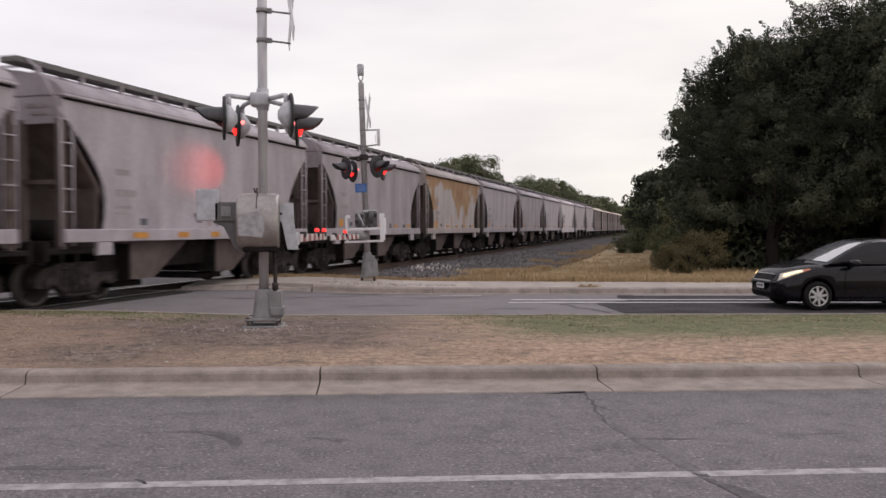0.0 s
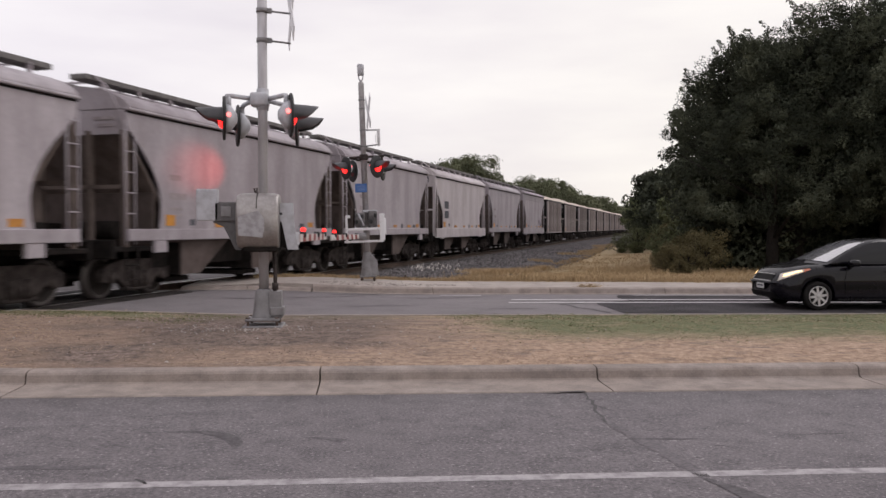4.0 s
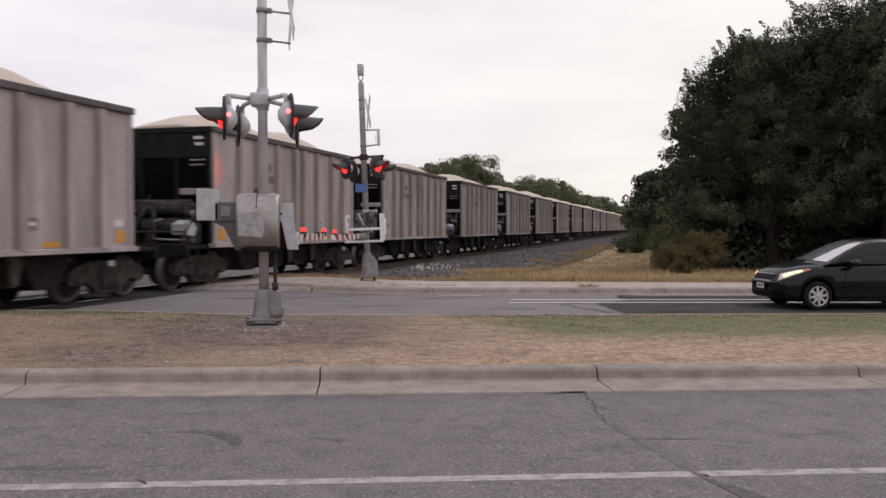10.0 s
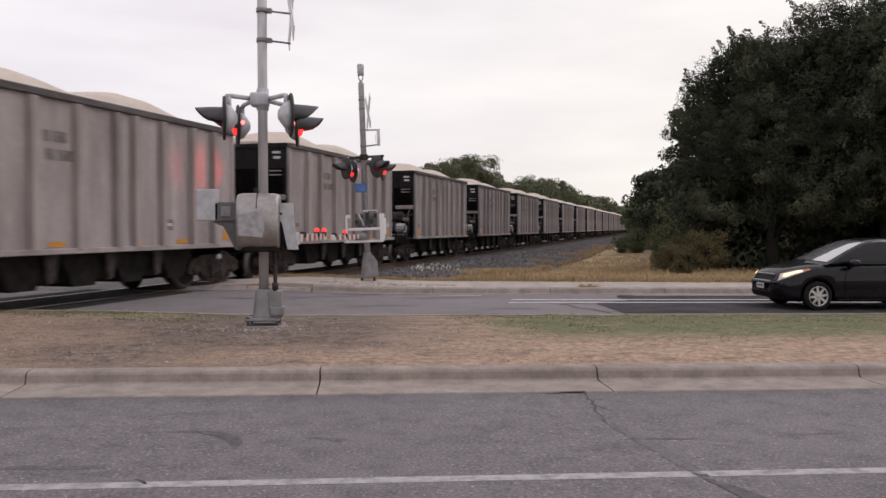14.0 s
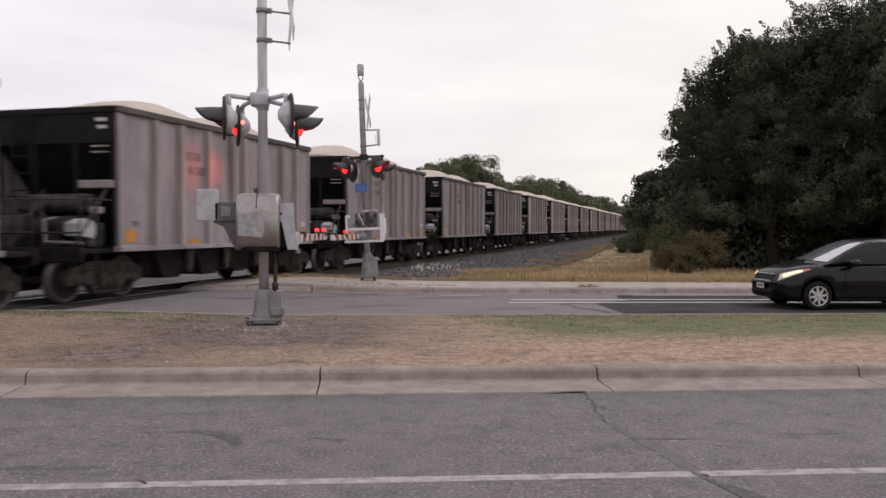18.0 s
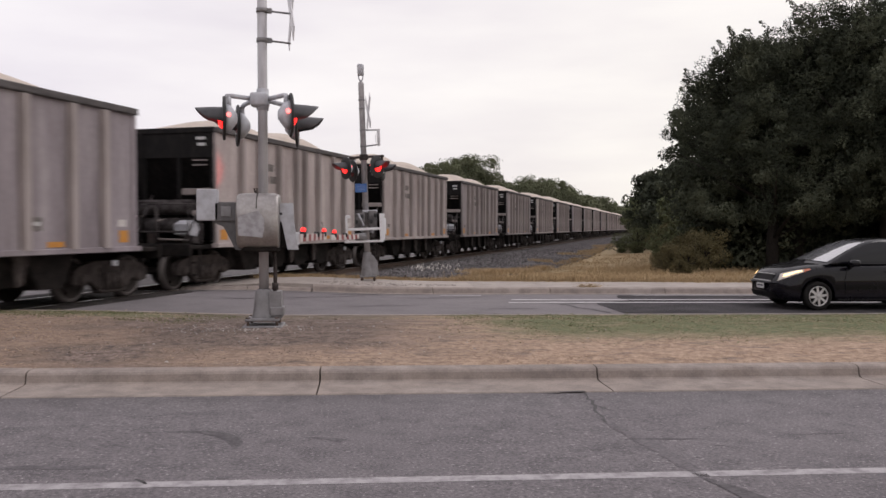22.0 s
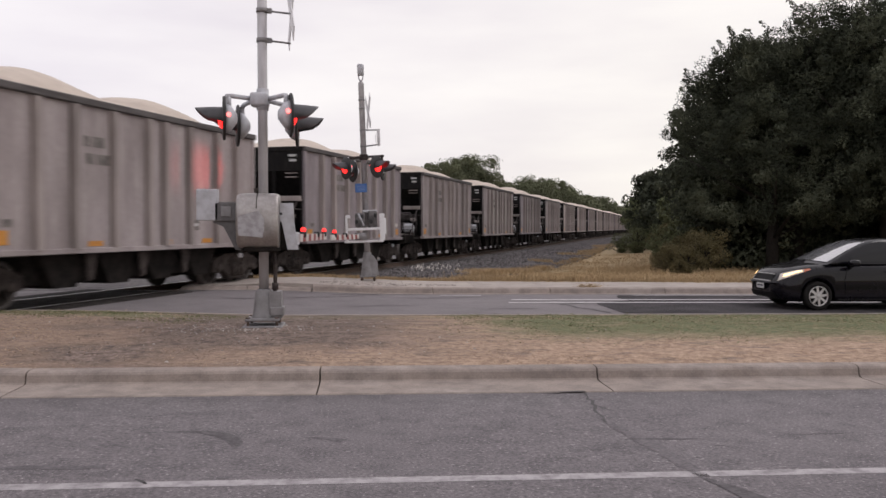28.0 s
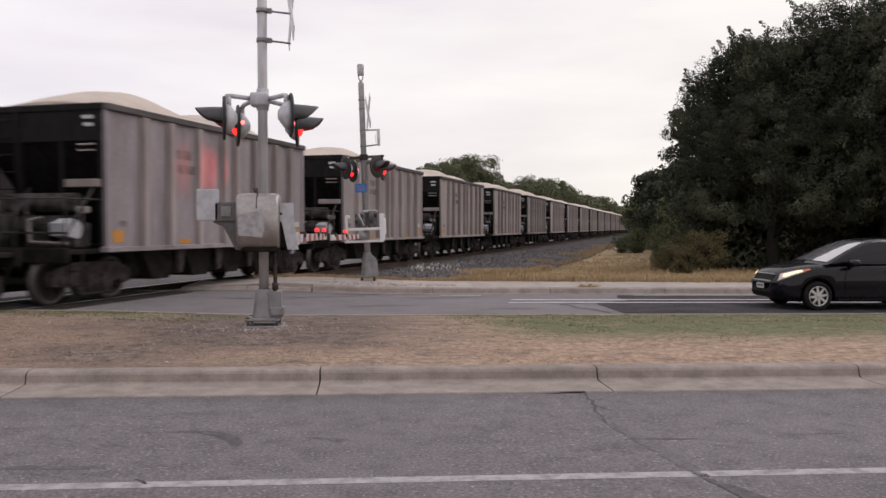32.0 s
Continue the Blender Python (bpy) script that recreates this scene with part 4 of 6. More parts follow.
def hopper_side_outline(L, round_end, T):
    """The side sheet of a covered hopper: its lower corners are cut away in a curve over the bogies."""
    B = 1.28
    if round_end:
        curve = [(0.10, 3.50), (0.34, 3.30), (0.64, 3.02), (0.92, 2.70), (1.12, 2.38), (1.21, 2.05), (1.19, 1.7), (1.08, B)]
    else:
        curve = [(0.10, 3.42), (0.36, 3.12), (0.98, 2.55), (1.22, 2.32), (1.31, 2.1), (1.31, 1.6), (1.22, B)]
    near = [(0.0, T), (0.02, 3.6)] + curve
    return near + [(L - x, z) for x, z in near[::-1]]


def covered_hopper(L, paint, label, round_end=True, ribs=False, panels=False, painted=False):
    w = thing("covered_hopper", pose(0, 0, 0), label, "railway wagon", "wagons of the train")
    T = 4.02 if ribs else 3.90
    out = hopper_side_outline(L, round_end, T)
    for s in (-1, 1):
        g = Shape().prism(out, -0.025, 0.025, "y")
        part("side_sheet", g, RUSTY_SIDE if paint is HOPPER_PAINTS[2] else paint, w, "side sheet with large orange rust patches" if paint is HOPPER_PAINTS[2] else "", pose(0, 1.53 * s, 0))
        part("eave", Shape().box(-0.02, L + 0.02, 1.57 * s - 0.065, 1.57 * s + 0.065, T - 0.005, T + 0.05, 0.015), paint, w)
        # the shadow under the roof edge is put on as a thin black strip
        part("eave_gutter", Shape().box(0.0, L, 1.555 * s - 0.012, 1.555 * s + 0.012, T - 0.05, T - 0.006), UNDERFRAME, w, "dark strip put on as the shadow below the eave")
        part("side_sill", Shape().box(0.0, L, 1.56 * s - 0.05, 1.56 * s + 0.05, 1.02 if panels or ribs else 1.22, 1.47, 0.012), paint, w, "pale side sill")
        for x in (0.9, L - 1.35):
            part("sill_end", Shape().box(x, x + 0.45, 1.55 * s - 0.05, 1.55 * s + 0.05, 0.96, 1.22, 0.012), paint, w)
        if ribs:
            for z in (3.60, 3.72, 3.84):
                part("rib", Shape().box(0.02, L - 0.02, 1.555 * s - 0.02, 1.555 * s + 0.02, z, z + 0.05, 0.008), paint, w)
        for x, dx in ((1.99, 0.5), (3.6, 0.42), (4.98, 0.36), (6.42, 0.38), (8.0, 0.42)) if painted else ():
            part("reflector", Shape().box(x, x + dx, 1.614 * s - 0.004, 1.614 * s + 0.004, 1.28, 1.40), YELLOW, w, "orange reflector")
        for x, dx, z, dz in () if painted else ((1.35, 0.34, 1.54, 0.24), (3.4, 0.50, 1.51, 0.10), (5.2, 0.42, 1.51, 0.10), (7.0, 0.42, 1.51, 0.10), (L - 1.72, 0.34, 1.51, 0.14)):
            part("reflector", Shape().box(x, x + dx, 1.560 * s - 0.005, 1.560 * s + 0.005, z, z + dz), YELLOW, w, "orange reflector")
        for x in (0.12, L - 0.12):
            ladder(w, 1.55 * s, x - 0.16, x + 0.16, 1.15, 3.7, paint, 6, "x")
        if painted and s < 0:
            for i, (x, dx, z1) in enumerate(((4.30, 0.50, 1.95), (4.75, 0.45, 2.10), (5.15, 0.55, 2.28), (5.72, 0.40, 2.0), (6.08, 0.80, 2.28), (6.80, 0.46, 2.18), (7.18, 0.72, 2.26))):
                blob = [(x + dx * (0.5 + 0.5 * math.cos(q) * (0.72 + 0.28 * math.sin(3 * q + i))), 1.50 + (z1 - 1.50) * (0.5 + 0.5 * math.sin(q) * (0.75 + 0.25 * math.cos(2 * q + 2 * i)))) for q in [2 * math.pi * k / 22 for k in range(22)]]
                g = part("painted_shape", Shape().prism(blob, -1.562 - 0.001 * (i % 3), -1.553, "y"), (SPRAY_PLUM, SPRAY_PINK, SPRAY_LILAC)[i % 3], w, "faded spray-painted shape")
                if i in (2, 4, 5, 6):
                    inner = [(x + dx * 0.5 + (px - x - dx * 0.5) * 0.45, 1.50 + (z1 - 1.5) * 0.42 + (pz - 1.50 - (z1 - 1.5) * 0.5) * 0.4) for px, pz in blob]
                    part("painted_shape", Shape().prism(inner, -1.567, -1.558, "y"), SPRAY_DARK if i != 4 else SPRAY_PINK, w, "faded spray-painted shape")
        if not panels and not ribs and s < 0:
            for x1, z0, z1 in ((1.95, 2.55, 2.68), (2.15, 2.12, 2.27), (2.0, 1.88, 1.95), (2.0, 1.75, 1.81)):
                part("stencil_mark", Shape().box(1.5, x1, -1.559, -1.553, z0, z1), WASHED_MARK, w, "washed-out lettering")
        if ribs and s < 0:
            for i, (x, dx, z0, dz) in enumerate(((6.95, 0.55, 1.62, 0.62), (7.35, 0.50, 1.70, 0.55), (7.65, 0.45, 1.56, 0.50))):
                blob = [(x + dx * (0.5 + 0.5 * math.cos(q) * (0.74 + 0.26 * math.sin(3 * q + i))), z0 + dz * (0.5 + 0.5 * math.sin(q) * (0.76 + 0.24 * math.cos(2 * q + 2 * i)))) for q in [2 * math.pi * k / 22 for k in range(22)]]
                part("painted_shape", Shape().prism(blob, -1.562 - 0.001 * i, -1.553, "y"), (SPRAY_PLUM, SPRAY_LILAC, SPRAY_PLUM)[i], w, "faded spray-painted shape")
            part("data_plate", Shape().box(8.0, 8.26, -1.563, -1.553, 1.60, 1.84), DARK_MARK, w, "dark painted data panel")
        if panels and s < 0:
            for z in (1.95, 2.42):
                part("stencil_panel", Shape().box(1.55, 2.30, -1.562, -1.553, z, z + 0.36), DARK_MARK, w, "dark painted panel")
        if s < 0:
            for x, z, dx, dz in ((L * 0.22, 1.55, 0.22, 0.14), (L * 0.78, 1.5, 0.3, 0.12), (L * 0.62, 1.45, 0.2, 0.2)):
                part("stencil_mark", Shape().box(x, x + dx, -1.561, -1.554, z, z + dz), DARK_MARK, w)
    # roof: a shallow arch with hatches and a walkway
    g = Shape()
    crown = 4.46 - T
    half = [(1.60, T + 0.04), (1.585, T + 0.10), (1.50, T + 0.36 * crown), (1.30, T + 0.58 * crown), (1.0, T + 0.76 * crown), (0.6, T + 0.92 * crown)]
    arch = [(-y, z) for y, z in half] + [(0, T + crown)] + half[::-1]
    g.prism(arch, 0.05, L - 0.05, "x", smooth=True)
    part("roof", g, paint, w, "arched dusty roof")
    for s in (-1, 1):
        part("walkway", Shape().box(-0.25, L + 0.25, 0.60 * s - 0.2, 0.60 * s + 0.2, 4.53, 4.64, 0.01), ROOF_GREY, w, "grating walkway")
    for i in range(9):
        x = 0.3 + (L - 0.6) * i / 8
        sup = Shape().box(x - 0.03, x + 0.03, -0.8, -0.72, 4.25, 4.58).box(x - 0.03, x + 0.03, 0.72, 0.8, 4.25, 4.58).box(x - 0.03, x + 0.03, -0.8, 0.8, 4.54, 4.58)
        part("walkway_bracket", sup, paint, w)
    hatch = Shape()
    hatch.box(0.8, L - 0.8, -0.28, 0.28, 4.38, 4.56, 0.05)
    part("hatch", hatch, paint, w, "long roof hatch")
    for e in (0, 1):
        flip = pose(0, 0, 0) if e == 0 else pose(L, 0, 0, 0, 0, 180)
        part("end_panel", Shape().box(0.03, 0.09, -1.5, 1.5, 3.42, T + 0.02).prism([(y, z - 0.0) for y, z in arch], 0.02, 0.06, "x"), paint, w, "", flip)
        part("slope_sheet", Shape().prism([(0.06, 3.46), (0.12, 3.46), (2.0, 1.2), (1.94, 1.16)], -1.48, 1.48, "y"), HOPPER_BROWN, w, "brown slope sheet", flip)
        part("end_bulkhead", Shape().box(1.02, 1.08, -1.46, 1.46, 1.08, 2.26, 0.01), BAY_BROWN, w, "dusty grey-brown bulkhead", flip)
        post = Shape()
        for y in (-1.46, -0.62, 0.62, 1.46):
            post.box(0.0, 0.12, y - 0.06, y + 0.06, 1.1, 3.5)
        post.box(0.0, 0.1, -1.5, 1.5, 2.3, 2.38)
        part("end_frame", post, HOPPER_BROWN if not panels else paint, w, "", flip)
        part("end_platform", Shape().box(-0.35, 1.2, -1.5, 1.5, 1.0, 1.10, 0.02).box(-0.42, -0.32, -1.52, 1.52, 0.86, 1.25, 0.02), UNDERFRAME, w, "", flip)
        part("brake_gear", Shape().tube([(0.7, -0.8, 1.45), (0.7, 0.4, 1.45)], 0.2, 12).box(0.3, 0.7, 0.6, 1.1, 1.1, 1.6, 0.03), UNDERFRAME, w, "", flip)
        rail = Shape().tube([(0.1, -0.74, 4.62), (-0.12, -0.9, 4.60), (-0.2, -1.25, 4.36), (-0.12, -1.5, T - 0.05), (-0.02, -1.55, T - 0.5)], 0.022, 6)
        part("grab_rail", rail, paint, w, "", flip)
        coupler(w, L + 0.35 if e else -0.35, 1 if e else -1)
        step_bars = Shape().tube([(0.0, -1.52, 1.1), (0.0, -1.52, 0.42), (0.4, -1.52, 0.42), (0.4, -1.52, 1.1)], 0.02, 6).tube([(0.0, -1.52, 0.72), (0.4, -1.52, 0.72)], 0.016, 6)
        part("step", step_bars, UNDERFRAME, w, "", flip)
        for z0, z1, y1 in ((3.72, 3.79, -0.75), (3.58, 3.64, -0.85)) if e == 0 and not panels else ():
            part("stencil_mark", Shape().box(0.012, 0.03, -1.25, y1, z0, z1), WASHED_MARK, w, "washed-out lettering", flip)
        if panels and e == 0:
            # the opening's dark inside is put on as a flat dark plate
            part("end_opening", Shape().box(-0.002, 0.028, -1.2, -0.75, 3.62, 3.92), DARK_MARK, w, "dark plate in place of a square opening", flip)
    part("centre_sill", Shape().box(-0.4, L + 0.4, -0.3, 0.3, 0.7, 1.05, 0.02), UNDERFRAME, w)
    # two discharge bays: upright outer edge, sloping inner edge
    for e in (0, 1):
        x = (2.16, 5.52)[e]
        bay = [(x, 1.24), (x + 2.15, 1.24), (x + 0.80, 0.42), (x, 0.42)]
        part("discharge_hopper", Shape().prism(bay, -1.36, 1.36, "y"), UNDERFRAME, w, "black discharge hopper")
        for s in (-1, 1):
            part("bay_side", Shape().prism(bay, 1.39 * s - 0.025, 1.39 * s + 0.025, "y"), BAY_BROWN, w, "grey-brown hopper side")
        c = x + 0.45
        part("outlet_gate", Shape().box(c - 0.5, c + 0.5, -1.0, 1.0, 0.24, 0.36, 0.02), UNDERFRAME, w)
    # added black blocks, so that no light shows through between the bays
    part("brake_rigging", Shape().box(3.2, 7.6, -1.1, 1.1, 0.62, 1.22, 0.03).box(1.45, 2.1, -1.1, 1.1, 0.6, 1.2), UNDERFRAME, w)
    bogie(w, 1.0)
    bogie(w, L - 1.0)
    return w


# near body ends in wagon pitches at the clip's reckoning: hoppers ahead, then the open wagons
OPEN_COUNT = 43
HOPPERS = [(-0.996, 9.91, 3, True, False), (-1.959, 10.35, 0, True, False), (-2.903, 10.39, 1, False, True), (-3.825, 9.93, 0, True, False), (-4.77, 10.45, 3, True, False),
           (-5.745, 10.5, 0, True, False), (-6.69, 10.45, 2, True, False), (-7.63, 10.4, 3, True, False), (-8.585, 10.45, 0, True, False), (-9.53, 10.45, 3, True, False),
           (-10.48, 10.45, 0, True, False)]
HOPPER_LABELS = ["pale dusty grey covered hopper wagon", "clean white covered hopper wagon with dark panels", "white covered hopper wagon with orange rust stains", "ash-grey covered hopper wagon with curved side ends"]
OPEN_LABELS = ["weathered beige-grey open wagon heaped with sand", "mid-grey open wagon with pale streaked side panels", "dusty pale open wagon with black ends", "dark mauve-grey open wagon heaped with sand"]
TRAIN = []                         # (thing, near end in pitches)


def build_train():
    base = [open_wagon(OPEN_PAINTS[i], OPEN_LABELS[i]) for i in range(4)]
    loads = [sand_shape(i + 1) for i in range(4)]
    rng = random.Random(21)
    order = [0, 0, 1, 1, 0, 0, 1, 3, 3, 3, 1, 3, 2, 2, 0, 0, 2, 0, 3, 0, 0, 3] + [rng.choice([0, 0, 1, 2, 3]) for _ in range(OPEN_COUNT - 22)]
    used = set()
    for k in range(OPEN_COUNT):
        m = wagon_pose(k, 0)
        w = copy_thing(base[order[k]], m) if order[k] in used else base[order[k]]
        used.add(order[k])
        w.matrix_basis = m
        TRAIN.append((w, k))
        load = tagged(new("sand_load", loads[k % 4]), "pale beige sand heaped in two mounds in the wagon", "sand heap", "sand loads of the train")
        load.matrix_basis = m
        TRAIN.append((load, k))
    for at, L, paint, rounded, panels in HOPPERS:
        w = covered_hopper(L, HOPPER_PAINTS[paint], HOPPER_LABELS[paint], rounded, at > -1.1, panels, -8.6 < at < -8.5)
        w.matrix_basis = wagon_pose(at, 0)
        TRAIN.append((w, at))


def progress(t):
    """How far the train has come, in wagon pitches: steady at first, then gathering speed."""
    if t <= 14.0:
        return 1.1093 + 0.9159 * (t - 12.0)
    return P_A + P_B * (t - 22.0) + P_C * (t - 22.0) ** 2


P_A, P_B, P_C = 10.2687, 0.92702, 0.000652


def wagon_pose(k, t):
    return pose(*on_track(PITCH * (k - progress(t)) - 2.99), 0, 0, TRACK_TURN)


build_train()
# ---- crossing signals and gates ----
MACHINE_GREY = material("worn_grey_machine", (0.16, 0.15, 0.15), 0.6, 0.2, second=(0.07, 0.065, 0.065), scale=7, grain=0.1)
LAMP_GREY = material("pale_lamp_grey", (0.60, 0.61, 0.65), 0.45, second=(0.46, 0.46, 0.49), scale=9, grain=0.04)
HOOD_BLACK = material("faded_black_hood", (0.05, 0.05, 0.055), 0.45, second=(0.075, 0.073, 0.078), scale=6)
MAST_ALU = material("mast_aluminium", (0.50, 0.485, 0.50), 0.5, 0.3, second=(0.40, 0.385, 0.395), scale=3, stretch_xyz=(3, 3, 0.6), grain=0.06)
MACHINE_METAL = material("dull_machine_metal", (0.40, 0.375, 0.365), 0.42, 0.75, second=(0.30, 0.28, 0.27), scale=5, grain=0.12, grain_scale=30, bump=0.1, bump_scale=20)
FLASHERS = []                      # (bulb, phase, first change, period)


def lamp_meshes():
    r = 0.305
    disc = Shape().lathe([(-0.03, r - 0.01), (-0.022, r), (0.0, r), (0.008, r - 0.015), (0.008, 0.15)], 36).mesh("backplate", BLACK_PAINT)
    cone = Shape().lathe([(-0.192, 0.02), (-0.19, 0.055), (-0.182, 0.068), (-0.112, 0.165), (-0.095, 0.178), (-0.028, 0.21)], 30)
    cone = cone.tube([(-0.08, 0, 0.15), (-0.08, 0, 0.30)], 0.03, 8).mesh("signal_lamp", LAMP_GREY)
    hood = Shape()
    rows = []
    for i in range(15):
        a = radians(-25 + 230 * i / 14)
        reach = 0.36 * max(0.0, math.sin(radians(180 * i / 14))) ** 0.45 + 0.02
        rows.append([(0.0, 0.158 * math.cos(a), 0.158 * math.sin(a)), (reach * 0.5, 0.156 * math.cos(a), 0.150 * math.sin(a)), (reach, 0.148 * math.cos(a), 0.135 * math.sin(a))])
    hood.grid(rows)
    hood.grid([[(x, y * 0.97, z * 0.97) for x, y, z in r] for r in rows])
    hood = hood.mesh("hood", HOOD_BLACK)
    lens = Shape().lathe([(0.0, 0.152), (0.010, 0.152), (0.014, 0.13)], 28).mesh("lens", LENS_RED)
    bulb = Shape().lathe([(0.014, 0.145), (0.045, 0.132), (0.066, 0.095), (0.074, 0.03)], 24)
    bulb = bulb.mesh("lit_bulb", BULB)
    peep = Shape().lathe([(-0.02, 0.034), (0.022, 0.028)], 12).mesh("peep_light", PEEP)
    return disc, cone, hood, lens, bulb, peep


LAMP = lamp_meshes()


def signal_lamp(parent, at, phase, start, period, peep_side):
    """A flashing lamp that faces its own +x."""
    disc, cone, hood, lens, bulb, peep = LAMP
    lamp = part("signal_lamp", cone, None, parent, "grey-backed flashing lamp", at)
    part("backplate", disc, None, lamp, "round black backplate")
    part("hood", hood, None, lamp, "black hood")
    part("lens", lens, None, lamp, "dark red lens")
    b = part("lit_bulb", bulb, None, lamp, "glowing red lamp")
    b["back"] = (-0.09, 0, 0)
    FLASHERS.append((b, phase, start, period))
    p = part("peep_light", peep, None, lamp, "small red side light")
    home = pose(-0.065, 0.193 * peep_side, 0.03, 0, 0, 90)
    p.data = p.data.copy()
    p.data.transform(home)
    p["back"] = (0.0, -0.12 * peep_side, 0)
    FLASHERS.append((p, phase, start, period))
    return lamp


def crossbuck(parent, at, size=1.22):
    blade = Shape().box(-0.006, 0.006, -size / 2, size / 2, -0.115, 0.115, 0.0)
    for k, a in enumerate((45, -45)):
        b = part("crossbuck_blade", blade, WHITE_PAINT, parent, "white crossbuck blade", at @ pose(0.014 * k, 0, 0, a, 0, 0))
        for x0, x1 in ((-0.46, -0.06), (0.06, 0.46)):
            part("lettering_bar", Shape().box(0.007, 0.0085, x0, x1, -0.055, 0.055), BLACK_PAINT, b)


def gate_arm(parent, a, b, first_red, seed):
    """A striped boom from a to b in the signal's space."""
    a, b = Vector(a), Vector(b)
    d = b - a
    L = d.length
    ux = d.normalized()
    uy = Vector((0, 0, 1)).cross(ux).normalized()
    uz = ux.cross(uy)
    base = Matrix((ux, uy, uz)).transposed().to_4x4()
    base.translation = a
    arm = part("gate_arm", Shape().box(0, L, -0.018, 0.018, -0.062, 0.062, 0.006), WHITE_STRIPE, parent, "boom striped red and white", base)
    n = int(L / 0.405)
    for i in range(n):
        if (i + first_red) % 2 == 0:
            x = i * 0.405
            for s in (-1, 1):
                part("stripe", Shape().prism([(x, -0.06), (x + 0.36, -0.06), (x + 0.405, 0.06), (x + 0.045, 0.06)], 0.0185 * s, 0.0215 * s, "y"), RED_STRIPE, arm)
    return arm


def gate_light(arm, x, phase, start, period):
    box = part("gate_light", Shape().box(x - 0.052, x + 0.052, -0.05, 0.05, 0.005, 0.10, 0.012), BLACK_PAINT, arm, "small boom lamp")
    b = part("lit_bulb", Shape().tube([(x, 0, 0.102), (x, 0, 0.115), (x, 0, 0.152), (x, 0, 0.166)], [0.036, 0.043, 0.040, 0.02], 14), BULB, arm, "glowing red lamp")
    if phase is not None:
        b["back"] = (0, 0, -0.082)
        FLASHERS.append((b, phase, start, period))


def build_near_signal():
    x0, y0 = -1.50, 12.15
    z0 = median_z(x0, y0)
    s = thing("crossing_signal", pose(x0, y0, z0, 0, -0.1, 0), "grey crossing signal with red lamps and a lowered gate", "crossing signal", "crossing signals")
    t0, per = 0.05, 1.2
    part("foundation_plate", Shape().box(-0.28, 0.28, -0.30, 0.26, -0.03, 0.022, 0.012), GALV, s)
    for bx in (-0.2, 0.2):
        for by in (-0.2, 0.18):
            part("anchor_bolt", Shape().tube([(bx, by, 0.0), (bx, by, 0.115)], 0.02, 8).tube([(bx, by, 0.105), (bx, by, 0.14)], 0.036, 6), RUST, s, "rusty anchor bolt")
    part("base_flange", Shape().box(-0.24, 0.24, -0.24, 0.22, 0.085, 0.125, 0.012), GALV, s)
    base = Shape()
    rows = []
    for z, w, d in ((0.125, 0.165, 0.16), (0.20, 0.145, 0.14), (0.36, 0.125, 0.12), (0.50, 0.115, 0.11), (0.53, 0.085, 0.085)):
        rows.append([(w * math.cos(a) * (1.15 if abs(math.cos(a)) + abs(math.sin(a)) > 1.3 else 1.0), d * math.sin(a) * (1.15 if abs(math.cos(a)) + abs(math.sin(a)) > 1.3 else 1.0), z) for a in [radians(15 * k) for k in range(25)]])
    base.grid(rows)
    part("mast_base", base, GALV, s, "tapered cast base")
    part("junction_case", Shape().prism([(0.09, 0.13), (0.27, 0.13), (0.25, 0.50), (0.09, 0.50)], -0.14, 0.12, "y").box(0.10, 0.29, -0.17, 0.10, 0.16, 0.28, 0.01), GALV, s, "grey junction case")
    part("mast", Shape().tube([(0, 0, 0.5), (0, 0, 5.95)], 0.068, 20), MAST_ALU, s, "tall round aluminium mast")
    part("mast_cap", Shape().tube([(0, 0, 5.95), (0, 0, 6.0)], [0.08, 0.05], 16), GALV, s)
    part("conduit", Shape().tube([(0.16, -0.05, 0.48), (0.17, -0.05, 0.75), (0.15, -0.05, 1.14)], 0.028, 8).tube([(0.165, -0.05, 0.52), (0.165, -0.05, 0.62)], 0.045, 8), BOGIE_STEEL, s, "dark cable conduit")
    # gate machine
    body = Shape()
    rows = []
    for x, k in ((-0.315, 0.86), (-0.31, 0.93), (-0.285, 0.98), (-0.24, 1.0), (-0.03, 1.01), (0.185, 1.0), (0.235, 0.98), (0.26, 0.93), (0.265, 0.86)):
        ring = []
        for i in range(33):
            a = 2 * math.pi * i / 32
            c, q = math.cos(a), math.sin(a)
            ring.append((x, -0.28 + 0.27 * k * math.copysign(abs(c) ** 0.75, c), 1.50 + 0.385 * k * math.copysign(abs(q) ** 0.75, q)))
        rows.append(ring)
    body.grid(rows)
    body.add(rows[0][:-1], [tuple(range(32))]).add(rows[-1][:-1], [tuple(range(32))])
    mech = part("gate_machine", body, MACHINE_METAL, s, "rounded dull metal gate machine")
    part("door_seam", Shape().tube([(-0.03, -0.28 - 0.274 * math.copysign(abs(math.cos(a)) ** 0.75, math.cos(a)), 1.50 + 0.391 * math.sin(a) ** 0.75) for a in [radians(20 + 10 * k) for k in range(8)]], 0.007, 6), BOGIE_STEEL, mech)
    part("cover_sheet", Shape().prism([(-0.27, 1.30), (0.06, 1.27), (0.08, 1.52), (0.0, 1.64), (-0.15, 1.60), (-0.28, 1.56)], -0.556, -0.549, "y"), SCUFFED, mech, "pale scuffed sheet")
    part("lifting_eye", Shape().tube([(-0.07, -0.28, 1.88), (-0.09, -0.28, 1.95), (-0.05, -0.28, 1.96), (-0.06, -0.28, 1.88)], 0.012, 6), BOGIE_STEEL, mech)
    part("machine_foot", Shape().box(-0.24, 0.24, -0.42, 0.05, 1.07, 1.14, 0.02), UNDERFRAME, s)
